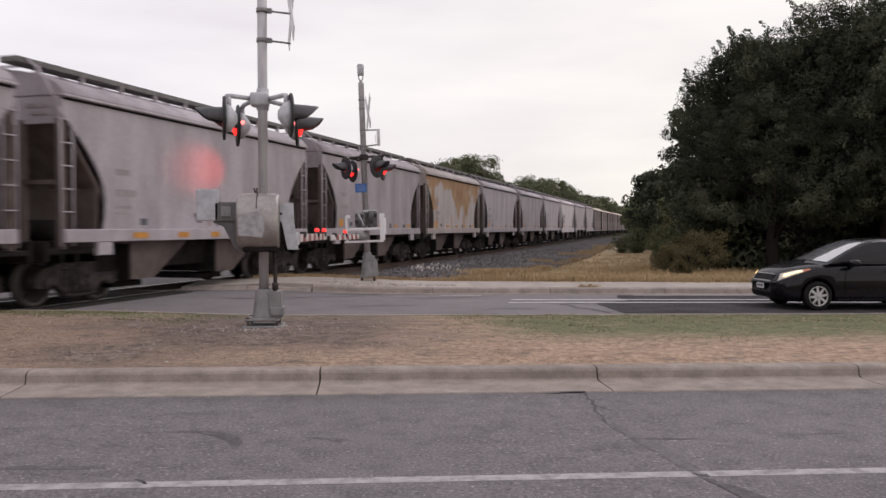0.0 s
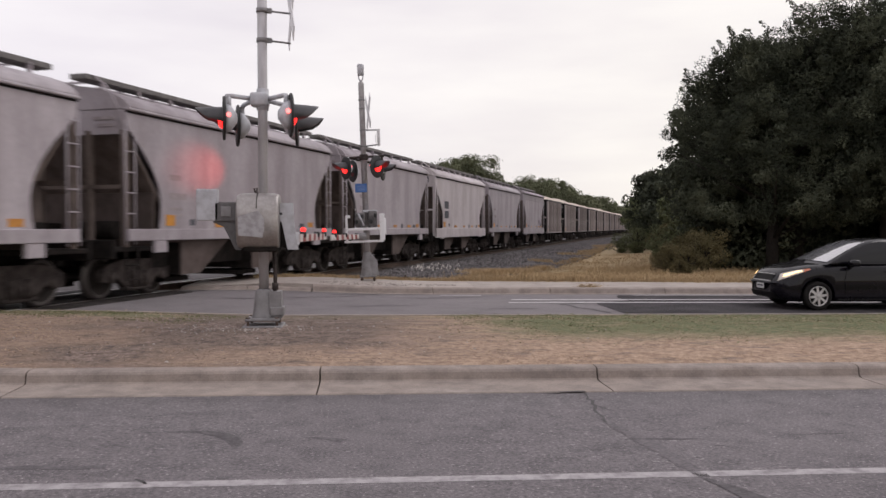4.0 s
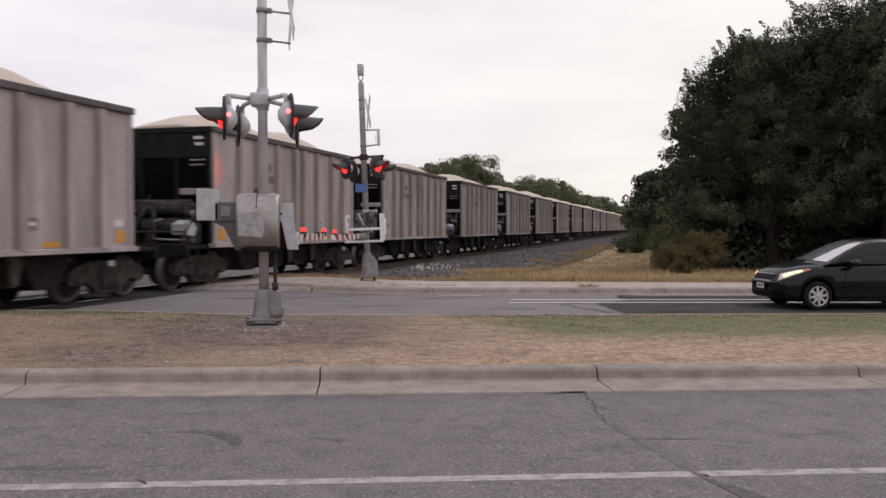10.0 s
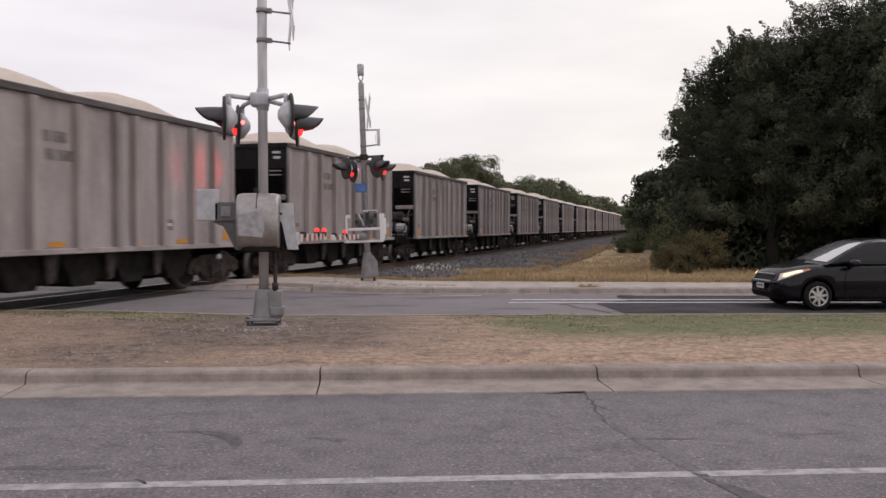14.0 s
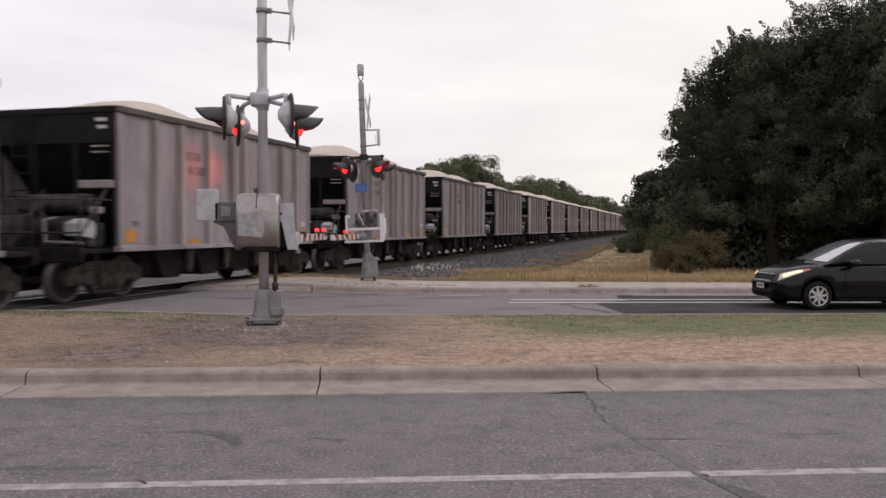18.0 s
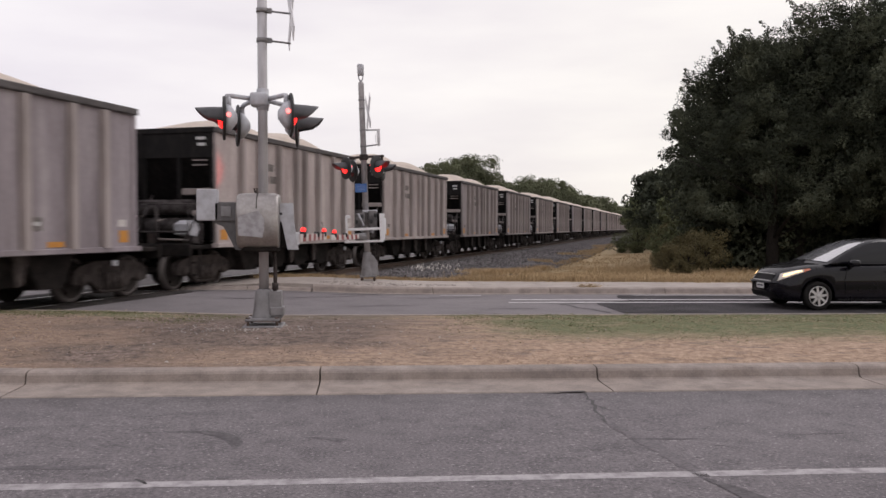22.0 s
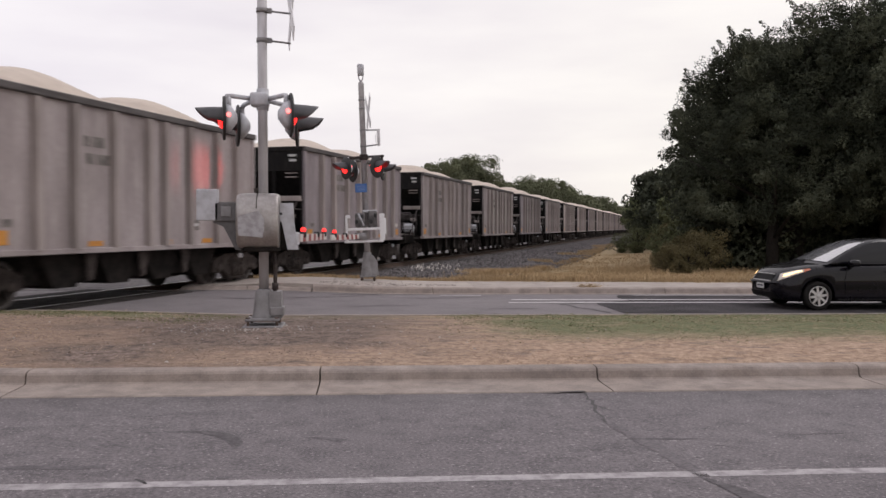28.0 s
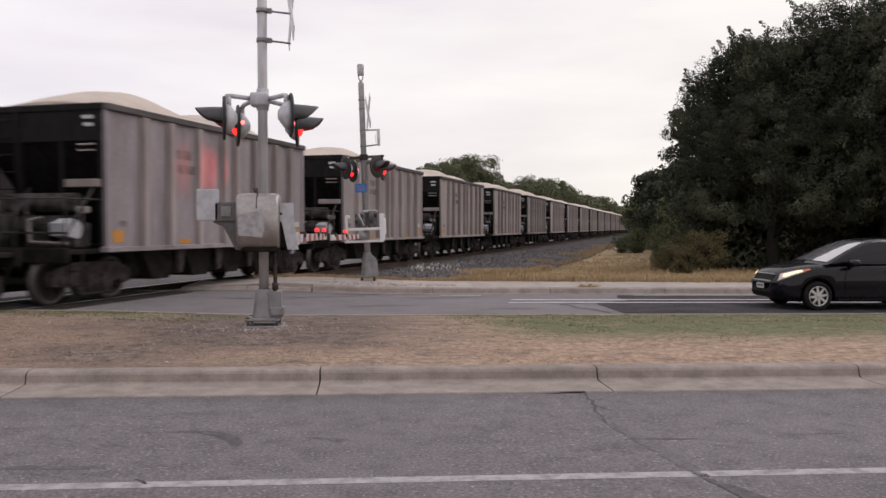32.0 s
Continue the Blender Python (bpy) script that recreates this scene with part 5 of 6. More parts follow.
    # counterweight on its bracket
    br = Shape().prism([(-0.64, 1.50), (-0.30, 1.50), (-0.26, 1.10), (-0.34, 1.10), (-0.50, 1.42), (-0.64, 1.48)], -0.36, -0.30, "y")
    br.box(-0.62, -0.30, -0.40, -0.20, 1.49, 1.76, 0.015)
    bracket = part("counterweight_bracket", br, CAST_GREY, s, "dark cast bracket")
    part("bracket_plate", Shape().box(-0.53, -0.39, -0.415, -0.40, 1.56, 1.70, 0.01), GALV, bracket)
    part("counterweight", Shape().box(-0.86, -0.565, -0.40, -0.30, 1.505, 1.94, 0.012), GREY_PAINT, s, "pale grey counterweight plate")
    pl = Shape().prism([(0.19, 1.75), (0.45, 1.75), (0.46, 1.48), (0.52, 1.10), (0.37, 1.10), (0.29, 1.49), (0.19, 1.49)], -0.34, -0.29, "y")
    pl = part("arm_bracket", pl, GREY_PAINT, s, "pale grey arm bracket plate")
    part("slot", Shape().box(0.21, 0.30, -0.347, -0.341, 1.585, 1.615), BLACK_PAINT, pl)
    part("arm_brace", Shape().prism([(0.19, 1.5), (0.30, 1.5), (0.38, 1.12), (0.22, 1.14)], -0.28, -0.1, "y"), UNDERFRAME, s)
    arm = gate_arm(s, (-1.08 - x0, 12.55 - y0, 1.50 - z0), (-0.90 - x0, 17.75 - y0, 1.47 - z0), 0, 1)
    part("arm_clamp", Shape().box(-0.35, 0.25, -0.03, 0.03, -0.10, 0.09, 0.01), GREY_PAINT, arm)
    gate_light(arm, 0.98, 0, 0.08, 1.197)
    gate_light(arm, 3.25, 1, 0.08, 1.197)
    gate_light(arm, 4.75, None, t0, per)
    # lamps on a cross arm
    cl = Shape().box(-0.17, 0.09, -0.13, 0.13, 3.13, 3.32, 0.035).tube([(0, 0, 3.08), (0, 0, 3.38)], 0.085, 16)
    part("cross_arm_box", cl, GREY_PAINT, s, "grey cable box on the mast")
    left = Shape().tube([(-0.15, -0.05, 3.235), (-0.40, -0.22, 3.245), (-0.46, -0.24, 3.24), (-0.48, -0.25, 3.18), (-0.48, -0.25, 3.10)], 0.033, 10).tube([(-0.15, 0.05, 3.22), (-0.32, 0.40, 3.21), (-0.36, 0.44, 3.15), (-0.36, 0.45, 3.06)], 0.033, 10)
    right = Shape().tube([(0.08, -0.05, 3.235), (0.32, -0.22, 3.26), (0.36, -0.24, 3.25), (0.37, -0.25, 3.16), (0.37, -0.25, 3.1)], 0.033, 10).tube([(0.08, 0.05, 3.22), (0.32, 0.38, 3.2), (0.36, 0.44, 3.16), (0.37, 0.45, 3.04)], 0.033, 10)
    part("cross_arm", left, GREY_PAINT, s)
    part("cross_arm", right, GREY_PAINT, s)
    signal_lamp(s, pose(-0.51, -0.25, 2.93, 0, 0, 180 + 11), 0, t0, per, 1)
    signal_lamp(s, pose(-0.43, 0.45, 2.91, 0, 0, 180 + 13), 1, t0, per, 1)
    signal_lamp(s, pose(0.43, -0.25, 2.98, 0, 0, 11), 0, t0, per, -1)
    signal_lamp(s, pose(0.46, 0.45, 2.90, 0, 0, 2), 1, t0, per, -1)
    # crossbuck and brackets higher up
    for z in (4.07, 4.49):
        part("sign_bracket", Shape().tube([(0.05, 0, z), (0.40, 0.02, z - 0.03)], 0.014, 8).tube([(0, 0, z - 0.03), (0, 0, z + 0.03)], 0.082, 16).box(0.06, 0.14, -0.03, 0.03, z - 0.035, z + 0.035, 0.01), GALV, s)
    crossbuck(s, pose(0.40, 0.02, 4.52, 0, 0, 11))


def build_far_signal():
    x0, y0 = -0.02, 23.11
    z0 = pavement_z(x0, y0)
    s = thing("crossing_signal", pose(x0, y0, z0, 0, -2.0, 0), "slightly leaning crossing signal with bell and lowered gate", "crossing signal", "crossing signals")
    t0, per = 0.02, 1.197
    for bx in (-0.17, 0.17):
        for by in (-0.17, 0.17):
            part("anchor_bolt", Shape().tube([(bx, by, -0.02), (bx, by, 0.12)], 0.022, 8).tube([(bx, by, 0.0), (bx, by, 0.06)], 0.04, 6), RUST, s, "rusty anchor bolt")
    part("base_flange", Shape().box(-0.23, 0.23, -0.22, 0.22, 0.095, 0.135, 0.012), GALV, s)
    base = Shape()
    base.grid([[(w * math.cos(a), w * math.sin(a), z) for a in [radians(15 * k) for k in range(25)]] for z, w in ((0.135, 0.19), (0.25, 0.185), (0.45, 0.16), (0.78, 0.10))])
    part("mast_base", base, GALV, s, "tapered cast base")
    part("junction_case", Shape().prism([(0.06, 0.14), (0.29, 0.14), (0.27, 0.50), (0.18, 0.66), (0.06, 0.72)], -0.15, 0.12, "y"), GALV, s, "grey junction case")
    part("mast", Shape().tube([(0, 0, 0.6), (0, 0, 5.25), (0, 0, 5.4), (0, 0, 5.45)], [0.085, 0.078, 0.078, 0.05], 18), ALU, s, "round aluminium mast")
    bell = part("bell", Shape().tube([(0, 0, 5.62), (0, 0, 5.64), (0, 0, 5.88), (0, 0, 5.92)], [0.06, 0.085, 0.095, 0.085], 18), GREY_PAINT, s, "grey warning bell")
    part("bell_yoke", Shape().tube([(-0.07, 0, 5.66), (-0.05, 0, 5.52), (0, 0, 5.45)], 0.018, 8).tube([(0.07, 0, 5.66), (0.05, 0, 5.52), (0, 0, 5.45)], 0.018, 8), GREY_PAINT, bell)
    for z in (4.95, 4.72, 4.13, 3.68):
        part("band_clamp", Shape().tube([(0, 0, z - 0.02), (0, 0, z + 0.02)], 0.09, 16), GALV, s)
    crossbuck(s, pose(0.16, 0.0, 4.62, 0, 0, 8), 1.15)
    part("sign_bracket", Shape().tube([(0.0, 0, 4.13), (0.42, 0, 4.12), (0.42, 0, 3.72), (0.0, 0, 3.68)], 0.022, 8), GALV, s)
    part("track_sign", Shape().box(0.34, 0.35, -0.2, 0.2, 3.74, 3.98).box(0.38, 0.47, -0.02, 0.02, 3.68, 4.15), WHITE_PAINT, s, "small white plate")
    part("cross_arm", Shape().tube([(-0.55, -0.1, 3.36), (0.55, -0.1, 3.4)], 0.035, 10).box(-0.12, 0.12, -0.14, 0.12, 3.30, 3.46, 0.03).tube([(-0.55, -0.1, 3.36), (-0.57, -0.12, 3.2)], 0.03, 8).tube([(0.5, -0.1, 3.4), (0.5, -0.12, 3.2)], 0.03, 8), BOGIE_STEEL, s)
    signal_lamp(s, pose(-0.50, -0.28, 3.08, 0, 0, 180 + 28), 0, t0, per, 1)
    signal_lamp(s, pose(-0.33, 0.30, 3.03, 0, 0, 180 + 26), 1, t0, per, 1)
    signal_lamp(s, pose(0.36, -0.28, 3.10, 0, 0, -38), 0, t0, per, -1)
    signal_lamp(s, pose(0.52, 0.30, 3.05, 0, 0, -14), 1, t0, per, -1)
    sign = part("blue_sign", Shape().box(-0.27, 0.05, -0.115, -0.10, 2.42, 2.66, 0.004), BLUE_SIGN, s, "small blue notice plate", pose(0, 0, 0, 0, 0, 4))
    for z in (2.58, 2.53, 2.48):
        part("lettering_bar", Shape().box(-0.22, 0.0, -0.118, -0.116, z, z + 0.018), BLUE_TEXT, sign)
    # gate machine in its white frame
    part("gate_machine", Shape().box(-0.30, -0.02, -0.28, 0.16, 1.46, 1.86, 0.05).box(0.06, 0.30, -0.22, 0.16, 1.42, 1.92, 0.04), MACHINE_GREY, s, "worn grey gate machine")
    for x, z in ((-0.30, 1.56), (-0.14, 1.70), (0.10, 1.56), (0.22, 1.72)):
        part("bearing_cap", Shape().box(x, x + 0.08, -0.31, -0.24, z, z + 0.12, 0.02), BLACK_PAINT, s)
    part("crank_link", Shape().tube([(-0.20, -0.33, 1.84), (-0.06, -0.33, 1.50)], 0.022, 8), GREY_PAINT, s)
    part("hub_wheel", Shape().tube([(-0.32, -0.34, 1.22), (0.0, -0.34, 1.22)], 0.10, 16), GALV, s)
    part("machine_top", Shape().box(-0.10, 0.32, -0.2, 0.2, 1.86, 1.93, 0.02), GREY_PAINT, s)
    fr = Shape().box(-0.56, -0.50, -0.40, -0.32, 1.08, 1.78, 0.012).box(-0.54, -0.42, -0.40, -0.32, 1.72, 1.80, 0.012).box(0.36, 0.50, -0.40, -0.32, 1.10, 1.82, 0.012).box(-0.54, 0.46, -0.39, -0.33, 1.38, 1.45, 0.01).box(-0.6, 0.46, -0.39, -0.33, 1.05, 1.11, 0.01)
    part("guard_frame", fr, WHITE_PAINT, s, "white guard frame")
    part("counterweight", Shape().box(0.40, 0.54, -0.3, 0.1, 1.25, 1.7, 0.02), WHITE_PAINT, s)
    arm = gate_arm(s, (-0.22, -0.42, 1.42 - z0), (-0.63 - x0 - 0.14, 18.05 - y0, 1.47 - z0), 1, 2)
    gate_light(arm, 4.15, 0, 0.08, per)
    gate_light(arm, 2.5, 1, 0.08, per)


build_near_signal()
build_far_signal()
# ---- the waiting car ----
CAR_BLACK = material("black_car_paint", (0.004, 0.0036, 0.006), 0.4, coat=0.6, second=(0.006, 0.0055, 0.008), scale=3)
CAR_BLACK.node_tree.nodes["Principled BSDF"].inputs["Specular IOR Level"].default_value = 0.03
CAR_TRIM = material("black_plastic", (0.010, 0.010, 0.010), 0.6, second=(0.014, 0.013, 0.014), scale=12)
CAR_TYRE = material("tyre_rubber", (0.012, 0.011, 0.011), 0.85, second=(0.02, 0.019, 0.018), scale=10)
for dull in (CAR_TRIM, CAR_TYRE):
    dull.node_tree.nodes["Principled BSDF"].inputs["Specular IOR Level"].default_value = 0.1
CAR_ALLOY = material("silver_alloy", (0.62, 0.61, 0.61), 0.35, 0.7, second=(0.5, 0.48, 0.47), scale=12)
CAR_LENS = material("headlamp_lens", (0.75, 0.70, 0.62), 0.12, coat=1.0, second=(0.45, 0.40, 0.35), scale=14)
CAR_AMBER = material("amber_lens", (0.48, 0.13, 0.05), 0.25, coat=1.0)
CAR_GLOW = glow("lit_headlamp", (1.0, 0.74, 0.42), 1.5)
CAR_PLATE = material("plate_white", (0.6, 0.6, 0.6), 0.5)
CAR_GLASS = material("tinted_window_glass", (0.006, 0.006, 0.007), 0.06, coat=0.2)
CAR_GLASS.node_tree.nodes["Principled BSDF"].inputs["Specular IOR Level"].default_value = 0.25
# the pale base colour puts part of the sky's reflection into the glass
CAR_SCREEN = material("sky_pale_windscreen", (0.22, 0.22, 0.24), 0.05, coat=1.0)
CAR_SCREEN.node_tree.nodes["Principled BSDF"].inputs["IOR"].default_value = 3.0
CAR_SCREEN.node_tree.nodes["Principled BSDF"].inputs["Coat IOR"].default_value = 3.2

FRONT_AXLE, REAR_AXLE = 0.83, 3.40
W_X, W_Y = [0, 0.04, 0.10, 0.2, 0.42, 0.85, 2, 3.4, 4.0, 4.22, 4.33, 4.37], [0.42, 0.55, 0.66, 0.755, 0.825, 0.852, 0.86, 0.855, 0.825, 0.77, 0.69, 0.58]
T_X, T_Z = [0, 0.04, 0.10, 0.2, 0.45, 0.8, 1.15, 1.4, 2.5, 3.8, 4.05, 4.25, 4.33, 4.37], [0.745, 0.80, 0.84, 0.872, 0.92, 0.965, 0.995, 1.0, 1.005, 1.05, 1.075, 1.05, 0.98, 0.85]
S_X, S_Z = [0, 0.1, 0.3, 0.6, 1.0, 1.5, 2.5, 3.5, 4.1, 4.37], [0.63, 0.715, 0.79, 0.84, 0.878, 0.90, 0.925, 0.965, 0.98, 0.80]
B_X, B_Z = [0, 0.06, 0.25, 0.6, 3.7, 4.2, 4.37], [0.32, 0.22, 0.175, 0.17, 0.18, 0.24, 0.36]
R_X, R_Z = [1.02, 1.3, 1.65, 1.95, 2.12, 2.35, 2.6, 2.95, 3.2, 3.45, 3.75, 4.0], [0.955, 1.09, 1.27, 1.41, 1.462, 1.492, 1.50, 1.485, 1.44, 1.35, 1.21, 1.065]


def body_ring(x):
    w, t, s, b = (float(np.interp(x, *q)) for q in ((W_X, W_Y), (T_X, T_Z), (S_X, S_Z), (B_X, B_Z)))
    for axle in (FRONT_AXLE, REAR_AXLE):
        if abs(x - axle) < 0.365:
            b = max(b, 0.30 + math.sqrt(0.365 ** 2 - (x - axle) ** 2) - 0.02)
    lo = max(b + 0.04, 0.30)
    half = [(0, b), (0.80 * w, b), (0.965 * w, b + 0.012), (0.99 * w, lo), (w, max(0.52, lo + 0.03)), (0.995 * w, max(s - 0.10, lo + 0.05)), (0.975 * w, s - 0.02), (0.93 * w, s + 0.25 * (t - s)),
            (0.80 * w, s + 0.72 * (t - s)), (0.5 * w, t - 0.004), (0, t + 0.008)]
    return [(x, -y, z) for y, z in half] + [(x, y, z) for y, z in half[::-1][1:-1]]


def roof_ring(x, out=0.0):
    zr = float(np.interp(x, R_X, R_Z))
    belt = float(np.interp(x, T_X, T_Z)) - 0.035
    k = max(0.0, (zr - belt) / 0.50)
    wb = float(np.interp(x, W_X, W_Y)) * 0.94
    wr = wb - 0.215 * min(1.0, k)
    half = [(wb + out, belt), (wb - (wb - wr) * 0.30 + 0.02 + out, belt + (zr - belt) * 0.36), (wb - (wb - wr) * 0.62 + 0.02 + out, belt + (zr - belt) * 0.66), (wr + 0.012 + out, zr - 0.05 * min(1, k)), (wr - 0.07, zr - 0.008 + out), (wr * 0.5, zr + 0.012 + out), (0, zr + 0.016 + out)]
    return half


def bow(x, y):
    """The windscreen bows forward at its middle."""
    return x - 0.18 * max(0.0, 1 - (y / 0.80) ** 2) * max(0.0, 1 - (x - 1.02) / 1.1)


def lean(p):
    """The nose leans back above the bumper and tucks in below it."""
    x, y, z = p
    fade = max(0.0, 1 - x / 0.8)
    return (x + fade * (0.15 * max(0.0, min(1.3, (z - 0.54) / 0.25)) + 0.10 * max(0.0, min(1.0, (0.36 - z) / 0.2))), y, z)


def build_car():
    x0, y0 = 8.46, 17.42
    car = thing("car", pose(x0, y0, paved_z(x0 + 1, y0) + 0.006, 0, 0.4, 0), "black compact saloon car waiting with lit headlamps", "car")
    xs = sorted(set([i * 0.08 for i in range(55)] + [4.37, 0.03, 0.12] + [a + d for a in (FRONT_AXLE, REAR_AXLE) for d in (-0.366, -0.36, -0.34, -0.30, -0.2, -0.1, 0, 0.1, 0.2, 0.30, 0.34, 0.36, 0.366)]))
    g = Shape()
    rings = [body_ring(x) for x in xs]
    g.grid([r + [r[0]] for r in rings])
    g.add(rings[0], [tuple(range(len(rings[0])))])
    g.add(rings[-1], [tuple(range(len(rings[-1])))])
    g.v = [lean(p) for p in g.v]
    body = part("body", g, CAR_BLACK, car, "glossy black bodywork")
    g = Shape()
    rx = [1.02 + (4.0 - 1.02) * i / 40 for i in range(41)]
    rows = []
    for x in rx:
        h = roof_ring(x)
        rows.append([(bow(x, y), -y, z) for y, z in h] + [(bow(x, y), y, z) for y, z in h[::-1][1:]])
    g.grid(rows)
    part("roof", g, CAR_BLACK, car)
    # windscreen and rear window lie on the roof form, side windows likewise
    for name, a, b, label, mat in (("windscreen", 1.13, 2.02, "sloping windscreen, sky reflection partly put into its pale colour", CAR_SCREEN), ("rear_window", 3.30, 3.88, "", CAR_GLASS)):
        g = Shape()
        rows = []
        for i in range(11):
            x = a + (b - a) * i / 10
            h = roof_ring(x, 0.006)
            row = [(h[4][0] - 0.02, h[4][1])] + [(h[4][0] * (1 - q) + h[5][0] * q, h[4][1] * (1 - q) + h[5][1] * q) for q in (0.4, 0.75)] + [h[5], h[6]]
            nudge = -0.004 if a < 2 else 0.004
            rows.append([(bow(x, y) + nudge, -y, z) for y, z in row] + [(bow(x, y) + nudge, y, z) for y, z in row[::-1][1:]])
        g.grid(rows)
        part(name, g, mat, car, label)
    for s in (-1, 1):
        for a, b, pa, pb in ((1.55, 2.42, 0.55, 0.0), (2.52, 3.30, 0.0, 0.35)):
            g = Shape()
            rows = []
            for i in range(11):
                x = a + (b - a) * i / 10
                h = roof_ring(x, 0.006)
                hi = 0.97
                lo = 0.08
                pts = []
                for f in (lo, 0.36, 0.66, hi):
                    k = max(0, min(len(h) - 1, 3 * f))
                    i0 = min(2, int(k))
                    q = k - i0
                    pts.append((h[i0][0] * (1 - q) + h[i0 + 1][0] * q, h[i0][1] * (1 - q) + h[i0 + 1][1] * q))
                rows.append([(x, s * y, z) for y, z in pts])
            g.grid(rows)
            part("side_window", g, CAR_GLASS, car, "dark tinted side window")
        # seams, handles, sill strip, mirror
        for x, za, zb in ((1.42, 0.36, 0.90), (2.47, 0.30, 0.93), (3.30, 0.62, 0.95)):
            part("door_seam", Shape().tube([(x, s * 0.861, za), (x - 0.02, s * 0.866, (za + zb) / 2), (x + 0.02, s * 0.845, zb)], 0.004, 5), CAR_TRIM, body)
        for x in (2.25, 3.15):
            part("door_handle", Shape().box(x, x + 0.17, s * 0.86 - 0.012, s * 0.86 + 0.012, 0.80, 0.83, 0.008), CAR_BLACK, body)
        part("sill_strip", Shape().box(1.25, 2.95, s * 0.85 - 0.012, s * 0.85 + 0.012, 0.215, 0.245, 0.006), CAR_TRIM, body)
        part("wing_mirror", Shape().box(1.42, 1.62, s * 0.98 - 0.12, s * 0.98 + 0.12, 0.925, 1.065, 0.055).box(1.47, 1.56, s * 0.86 - 0.05, s * 0.86 + 0.08, 0.90, 0.95, 0.015), CAR_BLACK, car, "black wing mirror")
        # headlamp wraps the front corner, following the body
        g = Shape()
        rows, rows_amber, rows_lit = [], [], []
        for i in range(15):
            x = 0.05 + 0.59 * i / 14
            r = body_ring(x)
            side = r[:11]
            top = [Vector(side[k]) for k in (5, 6, 7, 8)]
            lo_f = 0.25 + 1.0 * (i / 14)
            hi_f = 2.45 - 0.45 * (i / 14)
            pts = []
            for f in np.linspace(lo_f, hi_f, 5):
                k = min(2, int(f))
                p = top[k].lerp(top[k + 1], f - k)
                pts.append((p.x - 0.006, (p.y - 0.006) * -s, p.z + 0.006))
            rows.append([lean(p) for p in pts])
        g.grid(rows[:11])
        lamp = part("headlamp", g, CAR_LENS, car, "swept-back clear headlamp")
        part("indicator", Shape().grid(rows[9:15]), CAR_AMBER, car, "amber indicator lens")
        part("lit_reflector", Shape().grid([[(x - 0.003, y * 1.004, z + 0.004) for x, y, z in r[1:4]] for r in rows[1:10]]), CAR_GLOW, lamp, "warm lit headlamp")
        for ax in (FRONT_AXLE, REAR_AXLE):
            put = pose(ax, s * 0.775, 0.302, 0, 0, 90 if s > 0 else -90)
            wheel = part("wheel", Shape().lathe([(-0.095, 0.20), (-0.10, 0.25), (-0.09, 0.29), (-0.05, 0.302), (0.05, 0.302), (0.085, 0.292), (0.098, 0.25), (0.09, 0.215), (0.07, 0.205)], 36), CAR_TYRE, car, "black tyre on a silver alloy rim", put)
            part("rim", Shape().lathe([(0.0, 0.205), (0.088, 0.208), (0.092, 0.196), (0.06, 0.185), (0.055, 0.185)], 32), CAR_ALLOY, wheel, "silver rim")
            part("brake_disc", Shape().lathe([(0.0, 0.18), (0.012, 0.18), (0.014, 0.05)], 24), CAR_TRIM, wheel)
            for k in range(8):
                a = radians(45 * k + 8)
                part("spoke", Shape().prism([(-0.030, 0.03), (0.030, 0.03), (0.021, 0.19), (-0.021, 0.19)], 0.058, 0.080, "x", m=Matrix.Rotation(a, 4, "X")), CAR_ALLOY, wheel)
            part("hub_cap", Shape().lathe([(0.05, 0.05), (0.085, 0.045), (0.09, 0.02)], 16), CAR_ALLOY, wheel)
        for ax in (FRONT_AXLE, REAR_AXLE):
            part("wheel_well", Shape().prism([(ax + 0.36 * math.cos(radians(a)), 0.28 + 0.37 * math.sin(radians(a))) for a in range(0, 181, 15)], s * 0.50, s * 0.52, "y"), CAR_TRIM, car)
    part("underbody", Shape().box(0.5, 3.9, -0.6, 0.6, 0.17, 0.4, 0.03), CAR_TRIM, car)
    # grille, plate and intake on the nose
    nose = lambda y: float(np.interp(abs(y), [0, 0.42, 0.55, 0.66, 0.755], [0.0, 0.0, 0.04, 0.10, 0.2]))
    for z0, z1, ww, mat, nm in ((0.60, 0.725, 0.40, CAR_TRIM, "grille"), (0.24, 0.36, 0.52, CAR_TRIM, "air_intake")):
        g = Shape()
        ys = np.linspace(-ww, ww, 13)
        back = 0.035 if nm == "grille" else 0.03
        g.grid([[lean((nose(y) - 0.010, y, z)) for y in ys] for z in np.linspace(z0, z1, 5)])
        part(nm, g, mat, car, "black mesh grille" if nm == "grille" else "")
    for z in (0.592, 0.733):
        part("grille_trim", Shape().tube([lean((nose(y) - 0.012, y, z)) for y in np.linspace(-0.40, 0.40, 13)], 0.011, 6), CAR_ALLOY, car, "thin chrome grille strip")
    part("bumper_lip", Shape().tube([lean((nose(y) - 0.014, y, 0.555)) for y in np.linspace(-0.62, 0.62, 17)], [0.01] + [0.024] * 15 + [0.01], 8), CAR_BLACK, car)
    part("number_plate", Shape().box(-0.024, -0.008, -0.16, 0.16, 0.42, 0.53, 0.004), CAR_PLATE, car, "white number plate")
    for z in (0.465,):
        part("plate_bar", Shape().box(-0.027, -0.0245, -0.12, 0.12, z, z + 0.035), DARK_MARK, car)
    part("wiper", Shape().tube([(1.10, -0.55, 1.00), (1.16, -0.1, 1.045), (1.15, 0.15, 1.04)], 0.008, 6), CAR_TRIM, car)
    part("aerial", Shape().tube([(3.2, 0, 1.41), (3.42, 0, 1.56)], 0.005, 6), CAR_TRIM, car)
